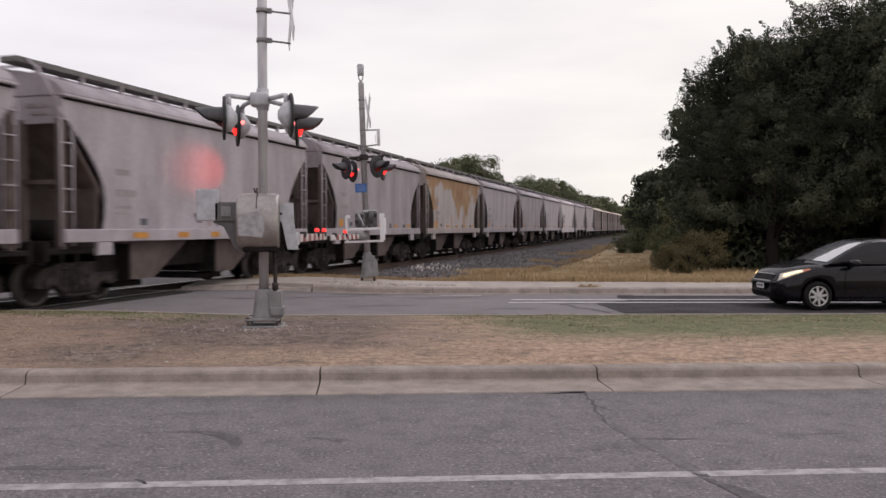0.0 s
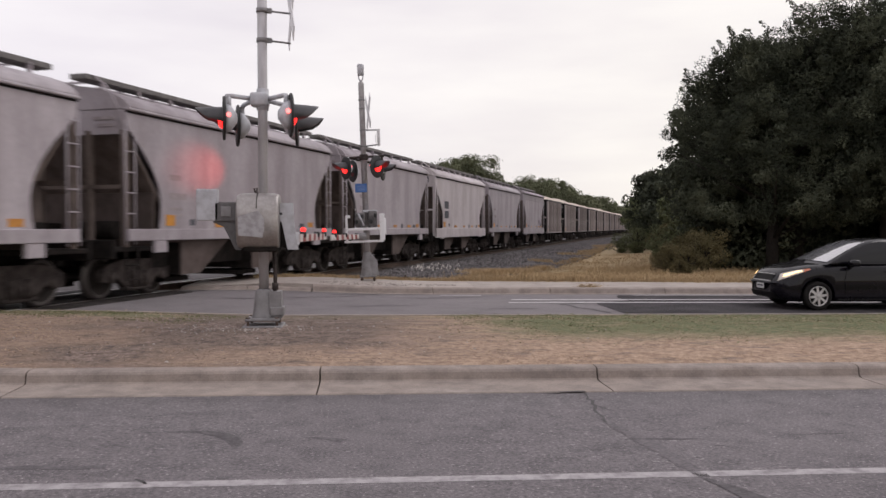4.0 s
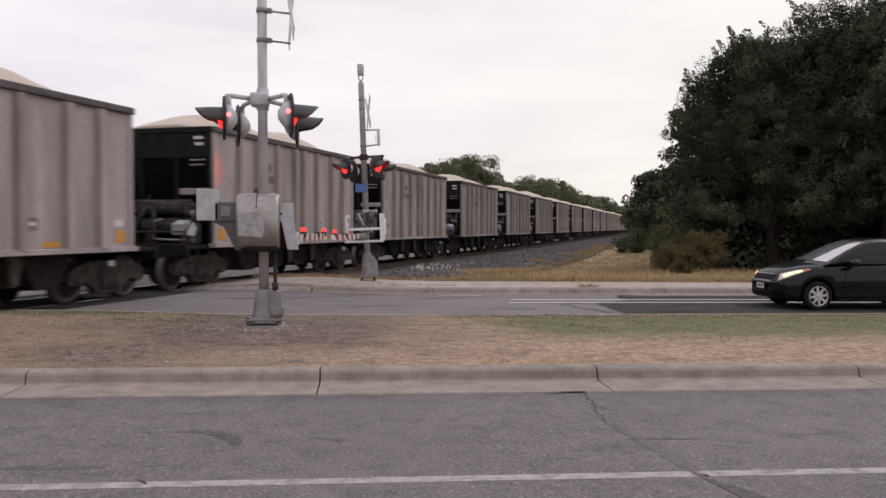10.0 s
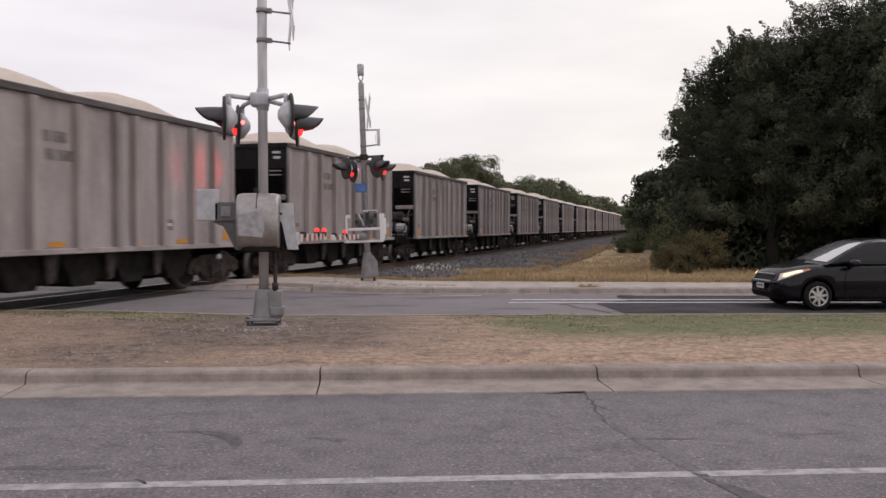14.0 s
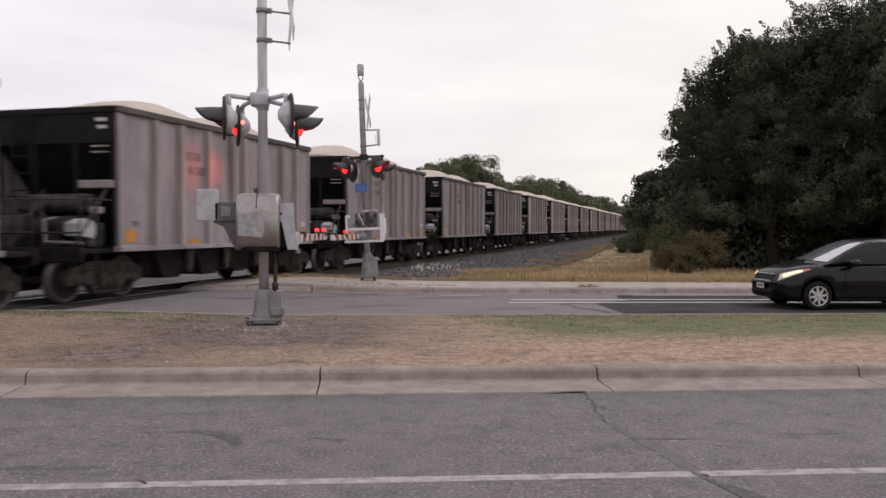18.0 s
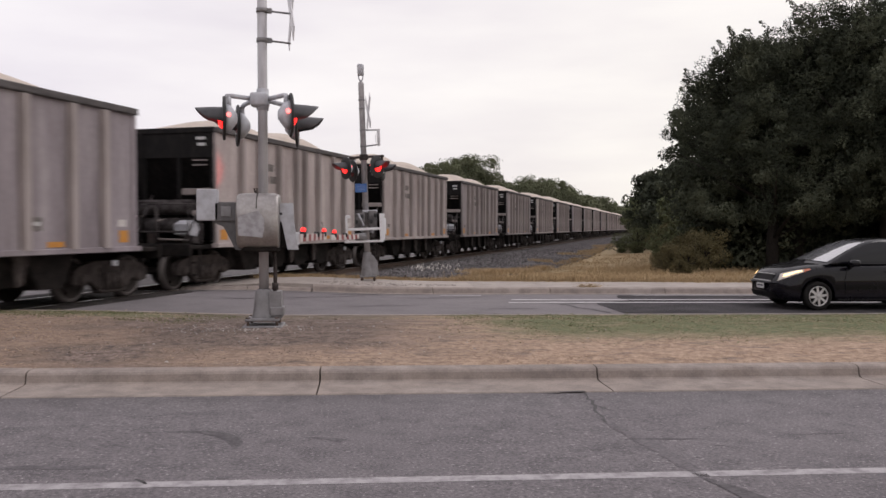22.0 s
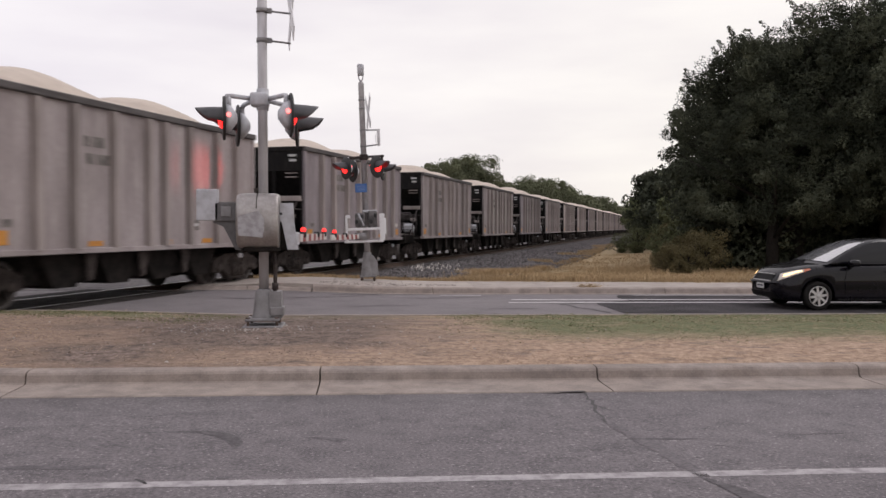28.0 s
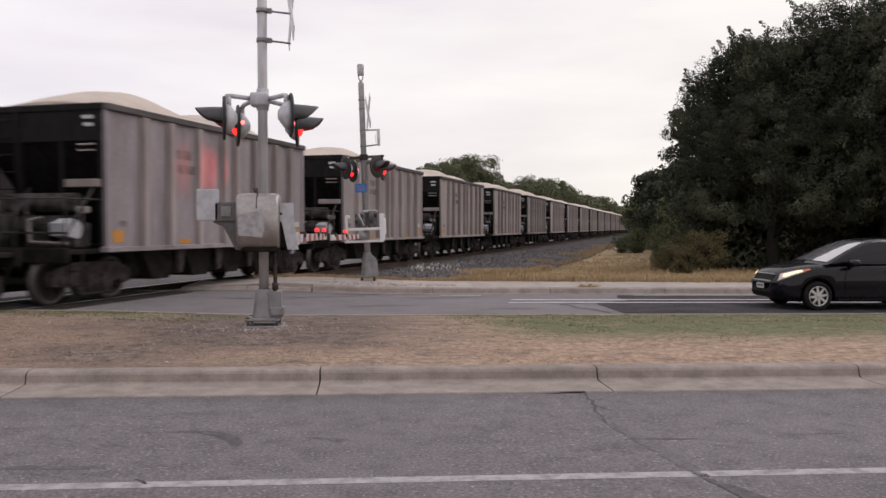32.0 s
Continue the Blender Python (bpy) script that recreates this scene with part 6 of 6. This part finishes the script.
    for s in (-1, 1):
        part("tail_lamp", Shape().box(4.20, 4.34, s * 0.66 - 0.10, s * 0.66 + 0.10, 0.78, 0.94, 0.03), CAR_AMBER, car)


build_car()
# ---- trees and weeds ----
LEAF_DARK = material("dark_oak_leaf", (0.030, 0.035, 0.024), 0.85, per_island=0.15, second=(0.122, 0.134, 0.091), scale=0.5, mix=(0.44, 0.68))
LEAF_MID = material("green_leaf", (0.092, 0.105, 0.055), 0.8, per_island=0.45, second=(0.13, 0.14, 0.078), scale=0.4)
# the haze over the distant trees is put into this paler green
LEAF_FAR = material("haze_tinted_leaf", (0.11, 0.122, 0.072), 0.85, per_island=0.25, second=(0.15, 0.158, 0.10), scale=0.4)
LEAF_DRY = material("dry_shrub_leaf", (0.135, 0.112, 0.058), 0.85, per_island=0.25, second=(0.072, 0.066, 0.032), scale=1.2)
BARK = material("dark_bark", (0.022, 0.019, 0.017), 0.95, second=(0.034, 0.029, 0.026), scale=8, stretch_xyz=(3, 3, 0.6), bump=0.5)
for leaf_mat in (LEAF_DARK, LEAF_MID, LEAF_FAR, LEAF_DRY, BARK):
    leaf_mat.node_tree.nodes["Principled BSDF"].inputs["Specular IOR Level"].default_value = 0.12


def leaf_mesh(name, centres, sizes, per, leaf, mat, rng, flat=0.75):
    """Leaves scattered over many clumps: small folded blades, each its own island."""
    per = np.where(np.array(sizes) < 0.16, 22, per)
    c = np.repeat(np.array(centres), per, axis=0)
    r = np.repeat(np.array(sizes), per)
    n = len(c)
    d = rng.normal(size=(n, 3))
    d /= np.linalg.norm(d, axis=1)[:, None]
    reach = rng.uniform(0.55, 1.0, n) ** 0.5 * np.where(rng.uniform(size=n) < 0.06, rng.uniform(1.0, 1.35, n), 1.0)
    p = c + d * (r * reach)[:, None] * np.array([1, 1, flat])
    a = np.cross(d, rng.normal(size=(n, 3))) + rng.normal(size=(n, 3)) * 0.25
    a /= np.linalg.norm(a, axis=1)[:, None]
    b = np.cross(a, d + rng.normal(size=(n, 3)) * np.where(r < 0.16, 2.0, 0.5)[:, None])
    b /= np.linalg.norm(b, axis=1)[:, None]
    s = (leaf * rng.uniform(0.6, 1.4, n))[:, None]
    v = np.empty((n, 4, 3))
    v[:, 0], v[:, 1], v[:, 2], v[:, 3] = p - a * s, p + b * s * 0.5 + np.cross(a, b) * s * 0.15, p + a * s, p - b * s * 0.5
    me = bpy.data.meshes.new(name)
    me.from_pydata(v.reshape(-1, 3).tolist(), [], np.arange(n * 4).reshape(-1, 4).tolist())
    me.materials.append(mat)
    return me


def tree_meshes(seed, height, radius, clumps, per, leaf, mat, low=0.05, clump=0.9, skirt=0.32, sprigs=True):
    """A trunk with limbs, and a crown of clumps that leaves gaps and an uneven outline."""
    rng = np.random.default_rng(seed)
    g = Shape()
    lean = rng.normal(0, 0.03, 2)
    pts = [(lean[0] * height * t * t, lean[1] * height * t * t, height * 0.8 * t) for t in np.linspace(0, 1, 7)]
    g.tube(pts, [0.028 * height * (1 - 0.85 * t) + 0.01 for t in np.linspace(0, 1, 7)], 8)
    cs, ss = [], []
    while len(cs) < clumps:
        h = rng.uniform(low, 1.0)
        prof = math.sin(math.pi * min(1.0, (h * 0.74 + 0.13))) ** 0.7 * (skirt + (1 - skirt) * step(0.0, 0.40, h))
        ang = rng.uniform(0, 2 * math.pi)
        lobes = 0.82 + 0.18 * math.sin(3 * ang + seed) + 0.12 * math.sin(5 * ang + 2 * seed + 6 * h)
        q = math.sqrt(rng.uniform(0.12, 1.0)) * radius * prof * lobes
        cs.append((q * math.cos(ang) + lean[0] * height * h, q * math.sin(ang) + lean[1] * height * h, h * (height - clump * 0.6)))
        out = h > 0.5 and q < 0.85 * radius * prof * lobes and rng.uniform() < 0.2
        if out:
            cs[-1] = tuple(v * 1.03 for v in cs[-1])
        ss.append(clump * (rng.uniform(0.22, 0.45) if out else rng.uniform(0.55, 1.15)))
    for c in cs[:: max(1, clumps // 26)]:
        t = min(0.9, max(0.12, c[2] / height - 0.15))
        a = Vector((lean[0] * height * t * t, lean[1] * height * t * t, height * 0.8 * t))
        m = a.lerp(Vector(c), 0.5) + Vector((0, 0, -0.1))
        g.tube([a, m, c], [0.010 * height * (1 - t) + 0.02, 0.006 * height * (1 - t) + 0.015, 0.012], 5)
    # thin sprigs stand out of the crown's upper outline
    for c in [cs[i] for i in rng.integers(0, clumps, clumps // 2)] if height > 8 and sprigs else []:
        way = np.array([c[0], c[1], 0.9 * height * 0.35]) / (height * 0.5) + rng.normal(0, 0.3, 3)
        way = np.array([way[0], way[1], abs(way[2]) + 0.25])
        way /= np.linalg.norm(way)
        start = np.array(c) + way * clump * 0.6
        for k in range(4):
            cs.append(tuple(start + way * 0.15 * k + rng.normal(0, 0.03, 3)))
            ss.append(0.15 - 0.02 * k)
    return g.mesh("trunk", BARK), leaf_mesh("crown", cs, ss, per, leaf, mat, rng)


def put_tree(meshes, m, label, group, name="tree", size=1.0):
    t = thing(name, m, label, name, group)
    t.scale = (size, size, size)
    part("trunk", meshes[0], None, t)
    part("crown", meshes[1], None, t)
    return t


def build_trees():
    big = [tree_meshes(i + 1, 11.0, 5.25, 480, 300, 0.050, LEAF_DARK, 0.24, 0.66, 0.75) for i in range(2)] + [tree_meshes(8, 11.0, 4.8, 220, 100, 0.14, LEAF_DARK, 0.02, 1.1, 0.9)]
    rng = random.Random(6)
    # outer crowns hang over; added inner rows fill to the ground and block light
    grove = [(16.5, 33.0, 9.7, 0), (18.4, 34.6, 10.3, 1), (20.4, 31.4, 11.0, 1), (24.4, 30.6, 12.0, 0), (28.5, 31.0, 11.6, 2),
             (17.4, 37.3, 9.2, 2), (16.7, 35.6, 8.4, 2), (20.2, 40.0, 10.6, 2), (23.0, 39.4, 11.4, 2), (27.4, 39.2, 11.6, 2), (32.2, 39.4, 12.0, 2),
             (22.8, 44.0, 9.6, 2), (27.5, 43.5, 11.5, 2), (33.0, 44.5, 12.0, 2), (25.5, 50.5, 9.0, 2), (30.5, 51.5, 11.0, 2)]
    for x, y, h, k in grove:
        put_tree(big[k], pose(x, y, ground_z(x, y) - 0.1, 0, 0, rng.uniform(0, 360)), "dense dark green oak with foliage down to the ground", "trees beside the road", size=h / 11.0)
    mid = [tree_meshes(i + 11, 5.0, 2.1, 80, 110, 0.12, LEAF_DARK if i else LEAF_MID, 0.05, 0.62) for i in range(2)]
    for s, off, h in ((56, -14.0, 5.6), (61, -12.9, 6.2), (67, -12.2, 7.0), (69, -11.2, 6.2), (74, -10.6, 5.6), (88, -9.5, 5.3), (102, -9.0, 5.8), (120, -7.8, 6.4), (145, -7.6, 7.0), (175, -7.4, 7.5), (215, -7.2, 8.0), (50, -13.5, 5.2), (75, -14, 8), (95, -13, 8)):
        p = on_track(s, off)
        put_tree(mid[int(s) % 2], pose(p.x, p.y, ground_z(p.x, p.y) - 0.05, 0, 0, rng.uniform(0, 360)), "low bushy green tree beside the track", "trees beside the track", size=h / 5.0)
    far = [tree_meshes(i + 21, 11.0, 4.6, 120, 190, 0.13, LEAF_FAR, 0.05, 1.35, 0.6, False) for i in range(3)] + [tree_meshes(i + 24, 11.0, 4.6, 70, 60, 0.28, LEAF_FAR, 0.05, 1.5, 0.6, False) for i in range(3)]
    s = 101.0
    k = 0
    while s < 640:
        p = on_track(s, 14 + rng.uniform(-2, 5))
        h = 12.2 * rng.uniform(0.85, 1.1) * (0.93 if s < 127 else 0.88 if s < 175 else 1.0)
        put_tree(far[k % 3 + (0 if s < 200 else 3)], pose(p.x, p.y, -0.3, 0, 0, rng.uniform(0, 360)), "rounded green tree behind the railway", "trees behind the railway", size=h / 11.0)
        s += rng.uniform(3.6, 6.0) * (1 if s < 260 else 1.5) if not 122 < s < 130 else 11
        k += 1
    # bushes added to fill the dark hollow below the crowns
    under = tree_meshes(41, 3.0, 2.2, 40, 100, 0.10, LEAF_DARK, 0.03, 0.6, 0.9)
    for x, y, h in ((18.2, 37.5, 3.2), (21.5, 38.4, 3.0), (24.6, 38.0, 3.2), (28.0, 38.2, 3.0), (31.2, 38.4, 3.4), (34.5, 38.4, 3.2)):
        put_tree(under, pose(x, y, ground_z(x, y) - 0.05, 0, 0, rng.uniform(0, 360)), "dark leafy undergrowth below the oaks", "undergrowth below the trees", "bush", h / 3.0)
    shrubs = [tree_meshes(i + 31, 1.7, 1.1, 46, 170, 0.034, LEAF_DRY if i == 0 else LEAF_MID, 0.05, 0.38) for i in range(2)]
    for x, y, h, k in ((11.6, 30.4, 0.7, 0), (12.1, 30.9, 1.1, 0), (12.9, 31.2, 1.5, 0), (12.0, 32.2, 1.3, 0), (13.2, 32.2, 1.9, 0), (18.7, 57.0, 1.9, 1), (19.7, 55.0, 2.1, 1), (18.0, 58.5, 1.5, 1), (13.2, 34.2, 1.7, 0), (14.3, 37.5, 2.2, 1), (15.8, 41.0, 2.4, 1), (17.0, 45.5, 2.2, 0), (12.0, 33.4, 0.9, 0)):
        put_tree(shrubs[k], pose(x, y, ground_z(x, y) - 0.03, 0, 0, rng.uniform(0, 360)), "dry brownish shrub at the edge of the trees" if k == 0 else "green shrub at the edge of the trees", "shrubs beside the road", "shrub", h / 1.7)


build_trees()
# ---- grass, stones, litter ----
STRAW = material("dry_grass_blade", (0.41, 0.30, 0.172), 0.95, per_island=0.2)
TURF_STRAW = material("flat_dry_turf", (0.43, 0.315, 0.225), 0.95, per_island=0.15)
TURF_GREEN = material("flat_green_turf", (0.146, 0.153, 0.073), 0.95, per_island=0.15)
DRY_TUFT = material("dry_median_tuft", (0.46, 0.34, 0.245), 0.95, per_island=0.2)
CLOD = material("soil_clod", (0.20, 0.15, 0.123), 0.97, per_island=0.4, grain=0.1)
SEED_HEAD = material("pale_seed_head", (0.75, 0.71, 0.66), 0.9, per_island=0.3)


def scatter(name, spots, mat, label, category, tall, seed, blades=5, width=0.012, spread=0.05, flop=0.45):
    """Tufts of blades, all in one object."""
    rng = np.random.default_rng(seed)
    p = np.repeat(np.array(spots), blades, axis=0)
    n = len(p)
    a = rng.uniform(0, 2 * np.pi, n)
    p[:, 0] += rng.normal(0, spread, n)
    p[:, 1] += rng.normal(0, spread, n)
    h = tall * rng.uniform(0.4, 1.3, n)
    lean = h[:, None] * rng.normal(0, flop, (n, 2))
    w = width * rng.uniform(0.6, 1.4, n)
    v = np.empty((n, 3, 3))
    v[:, 0] = p + np.c_[np.cos(a) * w, np.sin(a) * w, np.full(n, -0.01)]
    v[:, 1] = p - np.c_[np.cos(a) * w, np.sin(a) * w, np.full(n, 0.01)]
    v[:, 2] = p + np.c_[lean, h]
    me = bpy.data.meshes.new(name)
    me.from_pydata(v.reshape(-1, 3).tolist(), [], np.arange(n * 3).reshape(-1, 3).tolist())
    me.materials.append(mat)
    return tagged(new(name, me), label, category, kind="stuff")


def stones(name, spots, sizes, mat, label, category, seed):
    """Angular stones, each its own island, in one object."""
    rng = np.random.default_rng(seed)
    base = np.array([(1, 0, 0), (-1, 0, 0), (0, 1, 0), (0, -1, 0), (0, 0, 1), (0, 0, -1)], float)
    tri = np.array([(0, 2, 4), (2, 1, 4), (1, 3, 4), (3, 0, 4), (2, 0, 5), (1, 2, 5), (3, 1, 5), (0, 3, 5)])
    n = len(spots)
    v = base[None] * (np.array(sizes)[:, None, None] * rng.uniform(0.55, 1.25, (n, 6, 1))) + rng.normal(0, 0.22, (n, 6, 3)) * np.array(sizes)[:, None, None]
    v[:, :, 2] *= 0.75
    v += np.array(spots)[:, None, :]
    f = (tri[None] + 6 * np.arange(n)[:, None, None]).reshape(-1, 3)
    me = bpy.data.meshes.new(name)
    me.from_pydata(v.reshape(-1, 3).tolist(), [], f.tolist())
    me.materials.append(mat)
    return tagged(new(name, me), label, category, kind="stuff")


def build_cover():
    rng = random.Random(15)
    dry, green = [], []
    while len(dry) < 5000:
        x, y = rng.uniform(-7, 13), rng.uniform(9.2, 14.7)
        patch = noise.noise((x * 0.8, y * 1.4, 4)) + 0.5 * noise.noise((x * 3, y * 3, 8))
        bare = (1 - step(-0.5, 1.8, x)) * step(-4.5, -2.5, x)
        if rng.random() < 0.03 + 0.97 * step(-0.1, 0.4, patch + 0.45 - 0.9 * bare - 0.35 * (1 - step(0.5, 2.0, x))):
            dry.append((x, y, median_z(x, y)))
    while len(green) < 6000:
        x, y = rng.uniform(-7, 13), rng.uniform(10.2, 14.7)
        patch = noise.noise((x * 0.9, y * 1.2, 14))
        want = step(0.6, 2.6, x + patch) * step(10.4, 12.0, y + patch) + 0.35 * step(13.2, 14.0, y) * (1 - step(-4, -2, x))
        if rng.random() < want:
            green.append((x, y, median_z(x, y)))
    scatter("dry_turf", dry, TURF_STRAW, "short dry straw-coloured turf on the median", "grass", 0.004, 1, 9, 0.010, 0.10, 7.0)
    scatter("green_turf", green, TURF_GREEN, "short green turf along the back of the median", "grass", 0.003, 2, 12, 0.012, 0.15, 9.0)
    tufts, olive = [], []
    while len(tufts) < 900:
        x, y = rng.uniform(-6, 12), rng.uniform(9.25, 14.4)
        patch = noise.noise((x * 1.1, y * 1.9, 24)) + 0.4 * noise.noise((x * 4, y * 4, 3))
        bare = (1 - step(-0.6, 0.6, x)) * step(-3.6, -2.0, x) * step(9.6, 10.4, y)
        if patch > 0.05 + 0.5 * bare and rng.random() < 1 - 0.8 * step(0.5, 2, x) * step(11, 12.2, y):
            tufts.append((x, y, median_z(x, y)))
    while len(olive) < 160:
        x, y = rng.gauss(-4.2, 1.2), rng.uniform(12.4, 14.4)
        if noise.noise((x * 1.3, y * 1.3, 7)) > 0:
            olive.append((x, y, median_z(x, y)))
    scatter("dry_tufts", tufts, DRY_TUFT, "small dry tufts on the worn median", "grass", 0.006, 11, 16, 0.009, 0.06, 5.0)
    scatter("olive_tufts", olive, TURF_GREEN, "sparse olive tufts on the median", "grass", 0.02, 12, 14, 0.008, 0.07, 1.6)
    field = []
    while len(field) < 9000:
        y = 23.5 + 32 * rng.random() ** 1.8
        x = rng.uniform(-3, 30)
        s, off = track_coords(x, y)
        if y < WALK_BACK - 0.045 * max(0, x):
            continue
        if off > -5.7 - 2.6 * noise.noise((x * 0.3, y * 0.3, 2)) - 0.8 * noise.noise((x * 1.3, y * 1.3, 12)) and y > 26.0 + rng.uniform(-0.5, 0.8) or off > -2.4:
            continue
        field.append((x, y, ground_z(x, y)))
    scatter("field_grass", field, STRAW, "dry straw-coloured grass beside the track", "grass", 0.09, 3, 9, 0.014, 0.16, 0.9)
    tall = []
    while len(tall) < 420:
        x, y = rng.gauss(12.2, 1.6), rng.gauss(33.5, 2.6)
        if y > 27 and track_coords(x, y)[1] < -6.5 and noise.noise((x * 0.6, y * 0.6, 31)) > -0.1:
            tall.append((x, y, ground_z(x, y)))
    scatter("tall_grass", tall, STRAW, "tall feathery dry grass before the shrubs", "grass", 0.26, 13, 14, 0.010, 0.14, 0.5)
    bank = []
    while len(bank) < 1700:
        s, off = 24 + 60 * rng.random() ** 1.6, rng.uniform(-7.0, -3.6)
        p = on_track(s, off)
        if p.y < 25.8 or noise.noise((p.x * 0.45, p.y * 0.45, 17)) + 0.5 * noise.noise((p.x * 1.6, p.y * 1.6, 6)) < 0.05 + 0.28 * (off + 7.0):
            continue
        k = max(0.0, min(1.0, (abs(off) - 1.9) / 4.9))
        e = on_track(s, -6.9)
        bank.append((p.x, p.y, (RAIL_TOP - 0.19) * (1 - k) + (ground_z(e.x, e.y) + 0.06) * k))
    scatter("bank_grass", bank, STRAW, "patches of dry grass spreading onto the ballast", "grass", 0.17, 15, 9, 0.012, 0.14, 0.6)
    edge = [(rng.uniform(-2.5, 30), 0, 0) for _ in range(2600)]
    edge = [(x, WALK_BACK - 0.045 * max(0, x) + abs(rng.gauss(0, 0.35)), 0) for x, _, _ in edge]
    scatter("verge_grass", [(x, y, ground_z(x, y)) for x, y, _ in edge], STRAW, "ragged dry grass along the back of the pavement", "grass", 0.22, 4, 7, 0.011, 0.08)
    strip_spots = [(rng.uniform(-3.2, 6.0), WALK_BACK + abs(rng.gauss(0.05, 0.3))) for _ in range(900)]
    scatter("verge_tufts", [(x, y, pavement_z(x, y) - 0.03) for x, y in strip_spots], STRAW, "low dry grass between the pavement and the ballast", "grass", 0.10, 14, 9, 0.010, 0.09, 0.7)
    heap, size = [], []
    while len(heap) < 24000:
        s = 12 + 125 * rng.random() ** 2.2
        off = rng.uniform(-7.1, -1.4)
        p = on_track(s, off)
        if p.y < 25.6 + rng.uniform(0, 1.0):
            continue
        k = max(0.0, min(1.0, (abs(off) - 1.9) / 4.9))
        e = on_track(s, -6.9)
        z = (RAIL_TOP - 0.19) * (1 - k) + (ground_z(e.x, e.y) + 0.03 + 0.12 * noise.noise((p.x * 0.5, p.y * 0.5, 9))) * k + 0.04 * noise.noise((p.x * 2, p.y * 2, 5))
        heap.append((p.x, p.y, z + 0.01))
        size.append(rng.uniform(0.025, 0.06) * (1.0 + 0.012 * max(0, s - 30)))
    stones("ballast_stones", heap, size, STONE, "loose grey crushed stones on the ballast slope", "ballast", 5)
    bits = [(rng.gauss(-1.75, 0.55), rng.gauss(11.75, 0.22)) for _ in range(170)] + [(rng.uniform(-4.6, 1.5), rng.uniform(9.4, 14)) for _ in range(90)] + [(5.0, 10.6), (5.05, 10.62), (2.9, 10.9), (3.4, 11.8)]
    stones("median_gravel", [(x, y, median_z(x, min(14.6, max(9.2, y))) + 0.004) for x, y in bits if 9.25 < y < 14.6], [rng.uniform(0.007, 0.02) for x, y in bits if 9.25 < y < 14.6], PEBBLE,
           "scattered pale gravel on the bare soil", "gravel", 6)
    lumps = []
    while len(lumps) < 2400:
        x, y = rng.uniform(-6.5, 2.2), rng.uniform(9.3, 14.4)
        if noise.noise((x * 1.6, y * 2.2, 41)) + 0.6 * noise.noise((x * 5, y * 5, 42)) > 0.5 * step(-0.5, 2.0, x) + 0.3 * step(-2.5, -5.0, x):
            lumps.append((x, y, median_z(x, y)))
    stones("soil_clods", lumps, [rng.uniform(0.005, 0.014) for _ in lumps], CLOD, "small lumps of dry brown soil on the worn median", "soil", 16)
    bed = [(rng.uniform(-1.35, 2.4), rng.uniform(21.35, 22.35)) for _ in range(380)]
    bed = [(x, y) for x, y in bed if ((x - 0.4) / 1.9) ** 2 + ((y - 21.85) / 0.5) ** 2 < 1]
    stones("gravel_bed", [(x, y, pavement_z(x, y) + 0.01) for x, y in bed], [rng.uniform(0.012, 0.032) for _ in bed], PEBBLE, "pale stones strewn on the pavement by the mast", "gravel", 7)
    weeds = [(rng.gauss(5.7, 0.16), rng.gauss(21.3, 0.05)) for _ in range(26)] + [(rng.gauss(9.6, 0.3), rng.gauss(23.1, 0.1)) for _ in range(20)]
    scatter("kerb_weeds", [(x, y, pavement_z(x, y)) for x, y in weeds], STRAW, "dry weeds in the joints of the pavement", "weeds", 0.10, 18, 7, 0.008, 0.06, 0.7)
    litter = [(rng.gauss(2.3, 0.5), rng.gauss(31.6, 0.5)) for _ in range(42)]
    scatter("white_weeds", [(x, y, 0.02 + 0.25 * rng.random()) for x, y in litter], SEED_HEAD, "pale dry seed heads among the ballast", "weeds", 0.10, 8, 3, 0.02, 0.05)


build_cover()


# ---- motion ----
def motions():
    times = [0.0, 2.0, 4.0, 6.0, 8.0, 10.0, 12.0, 13.0, 14.0, 14.6, 16.0, 18.0, 20.0, 22.0, 24.0, 26.0, 28.0, 30.0, 32.0]
    for ob, k in TRAIN:
        walk(ob, [(t, wagon_pose(k, t)) for t in times])
    # wheels turn as they roll; alike wheels share one set of keys
    shared = {}
    for ob, k in TRAIN:
        for w in ob.children_recursive:
            if "spin" not in w:
                continue
            side = round(w.location.x, 2)
            if side not in shared:
                rows = []
                for i in range(32 * FPS + 1):
                    t = i / FPS
                    rows.append((t, pose(side, 0, 0.457, 0, -math.degrees(PITCH * progress(t) / 0.457), 0)))
                walk(w, rows)
                shared[side] = w.animation_data
            else:
                w.rotation_mode = "QUATERNION"
                w.animation_data_create()
                w.animation_data.action = shared[side].action
                w.animation_data.action_slot = shared[side].action_slot
    for lamp, phase, start, period in FLASHERS:
        flash(lamp, phase, start, period)


def flash(lamp, phase, start, period):
    """The lit bulb comes forward to its lens and draws back into the housing, turn by turn."""
    on, off = Matrix.Translation((0.0, 0, 0)), Matrix.Translation(lamp["back"])
    rows, lit = [], None
    for i in range(32 * FPS + 1):
        t = i / FPS
        now = (((t - start) / period) % 1.0 < 0.5) == (phase == 0)
        if now != lit or i == 32 * FPS:
            if lit is not None and i < 32 * FPS:
                rows.append(((i - 1) / FPS, on if lit else off))
            rows.append((t, on if now else off))
            lit = now
    walk(lamp, rows)


motions()
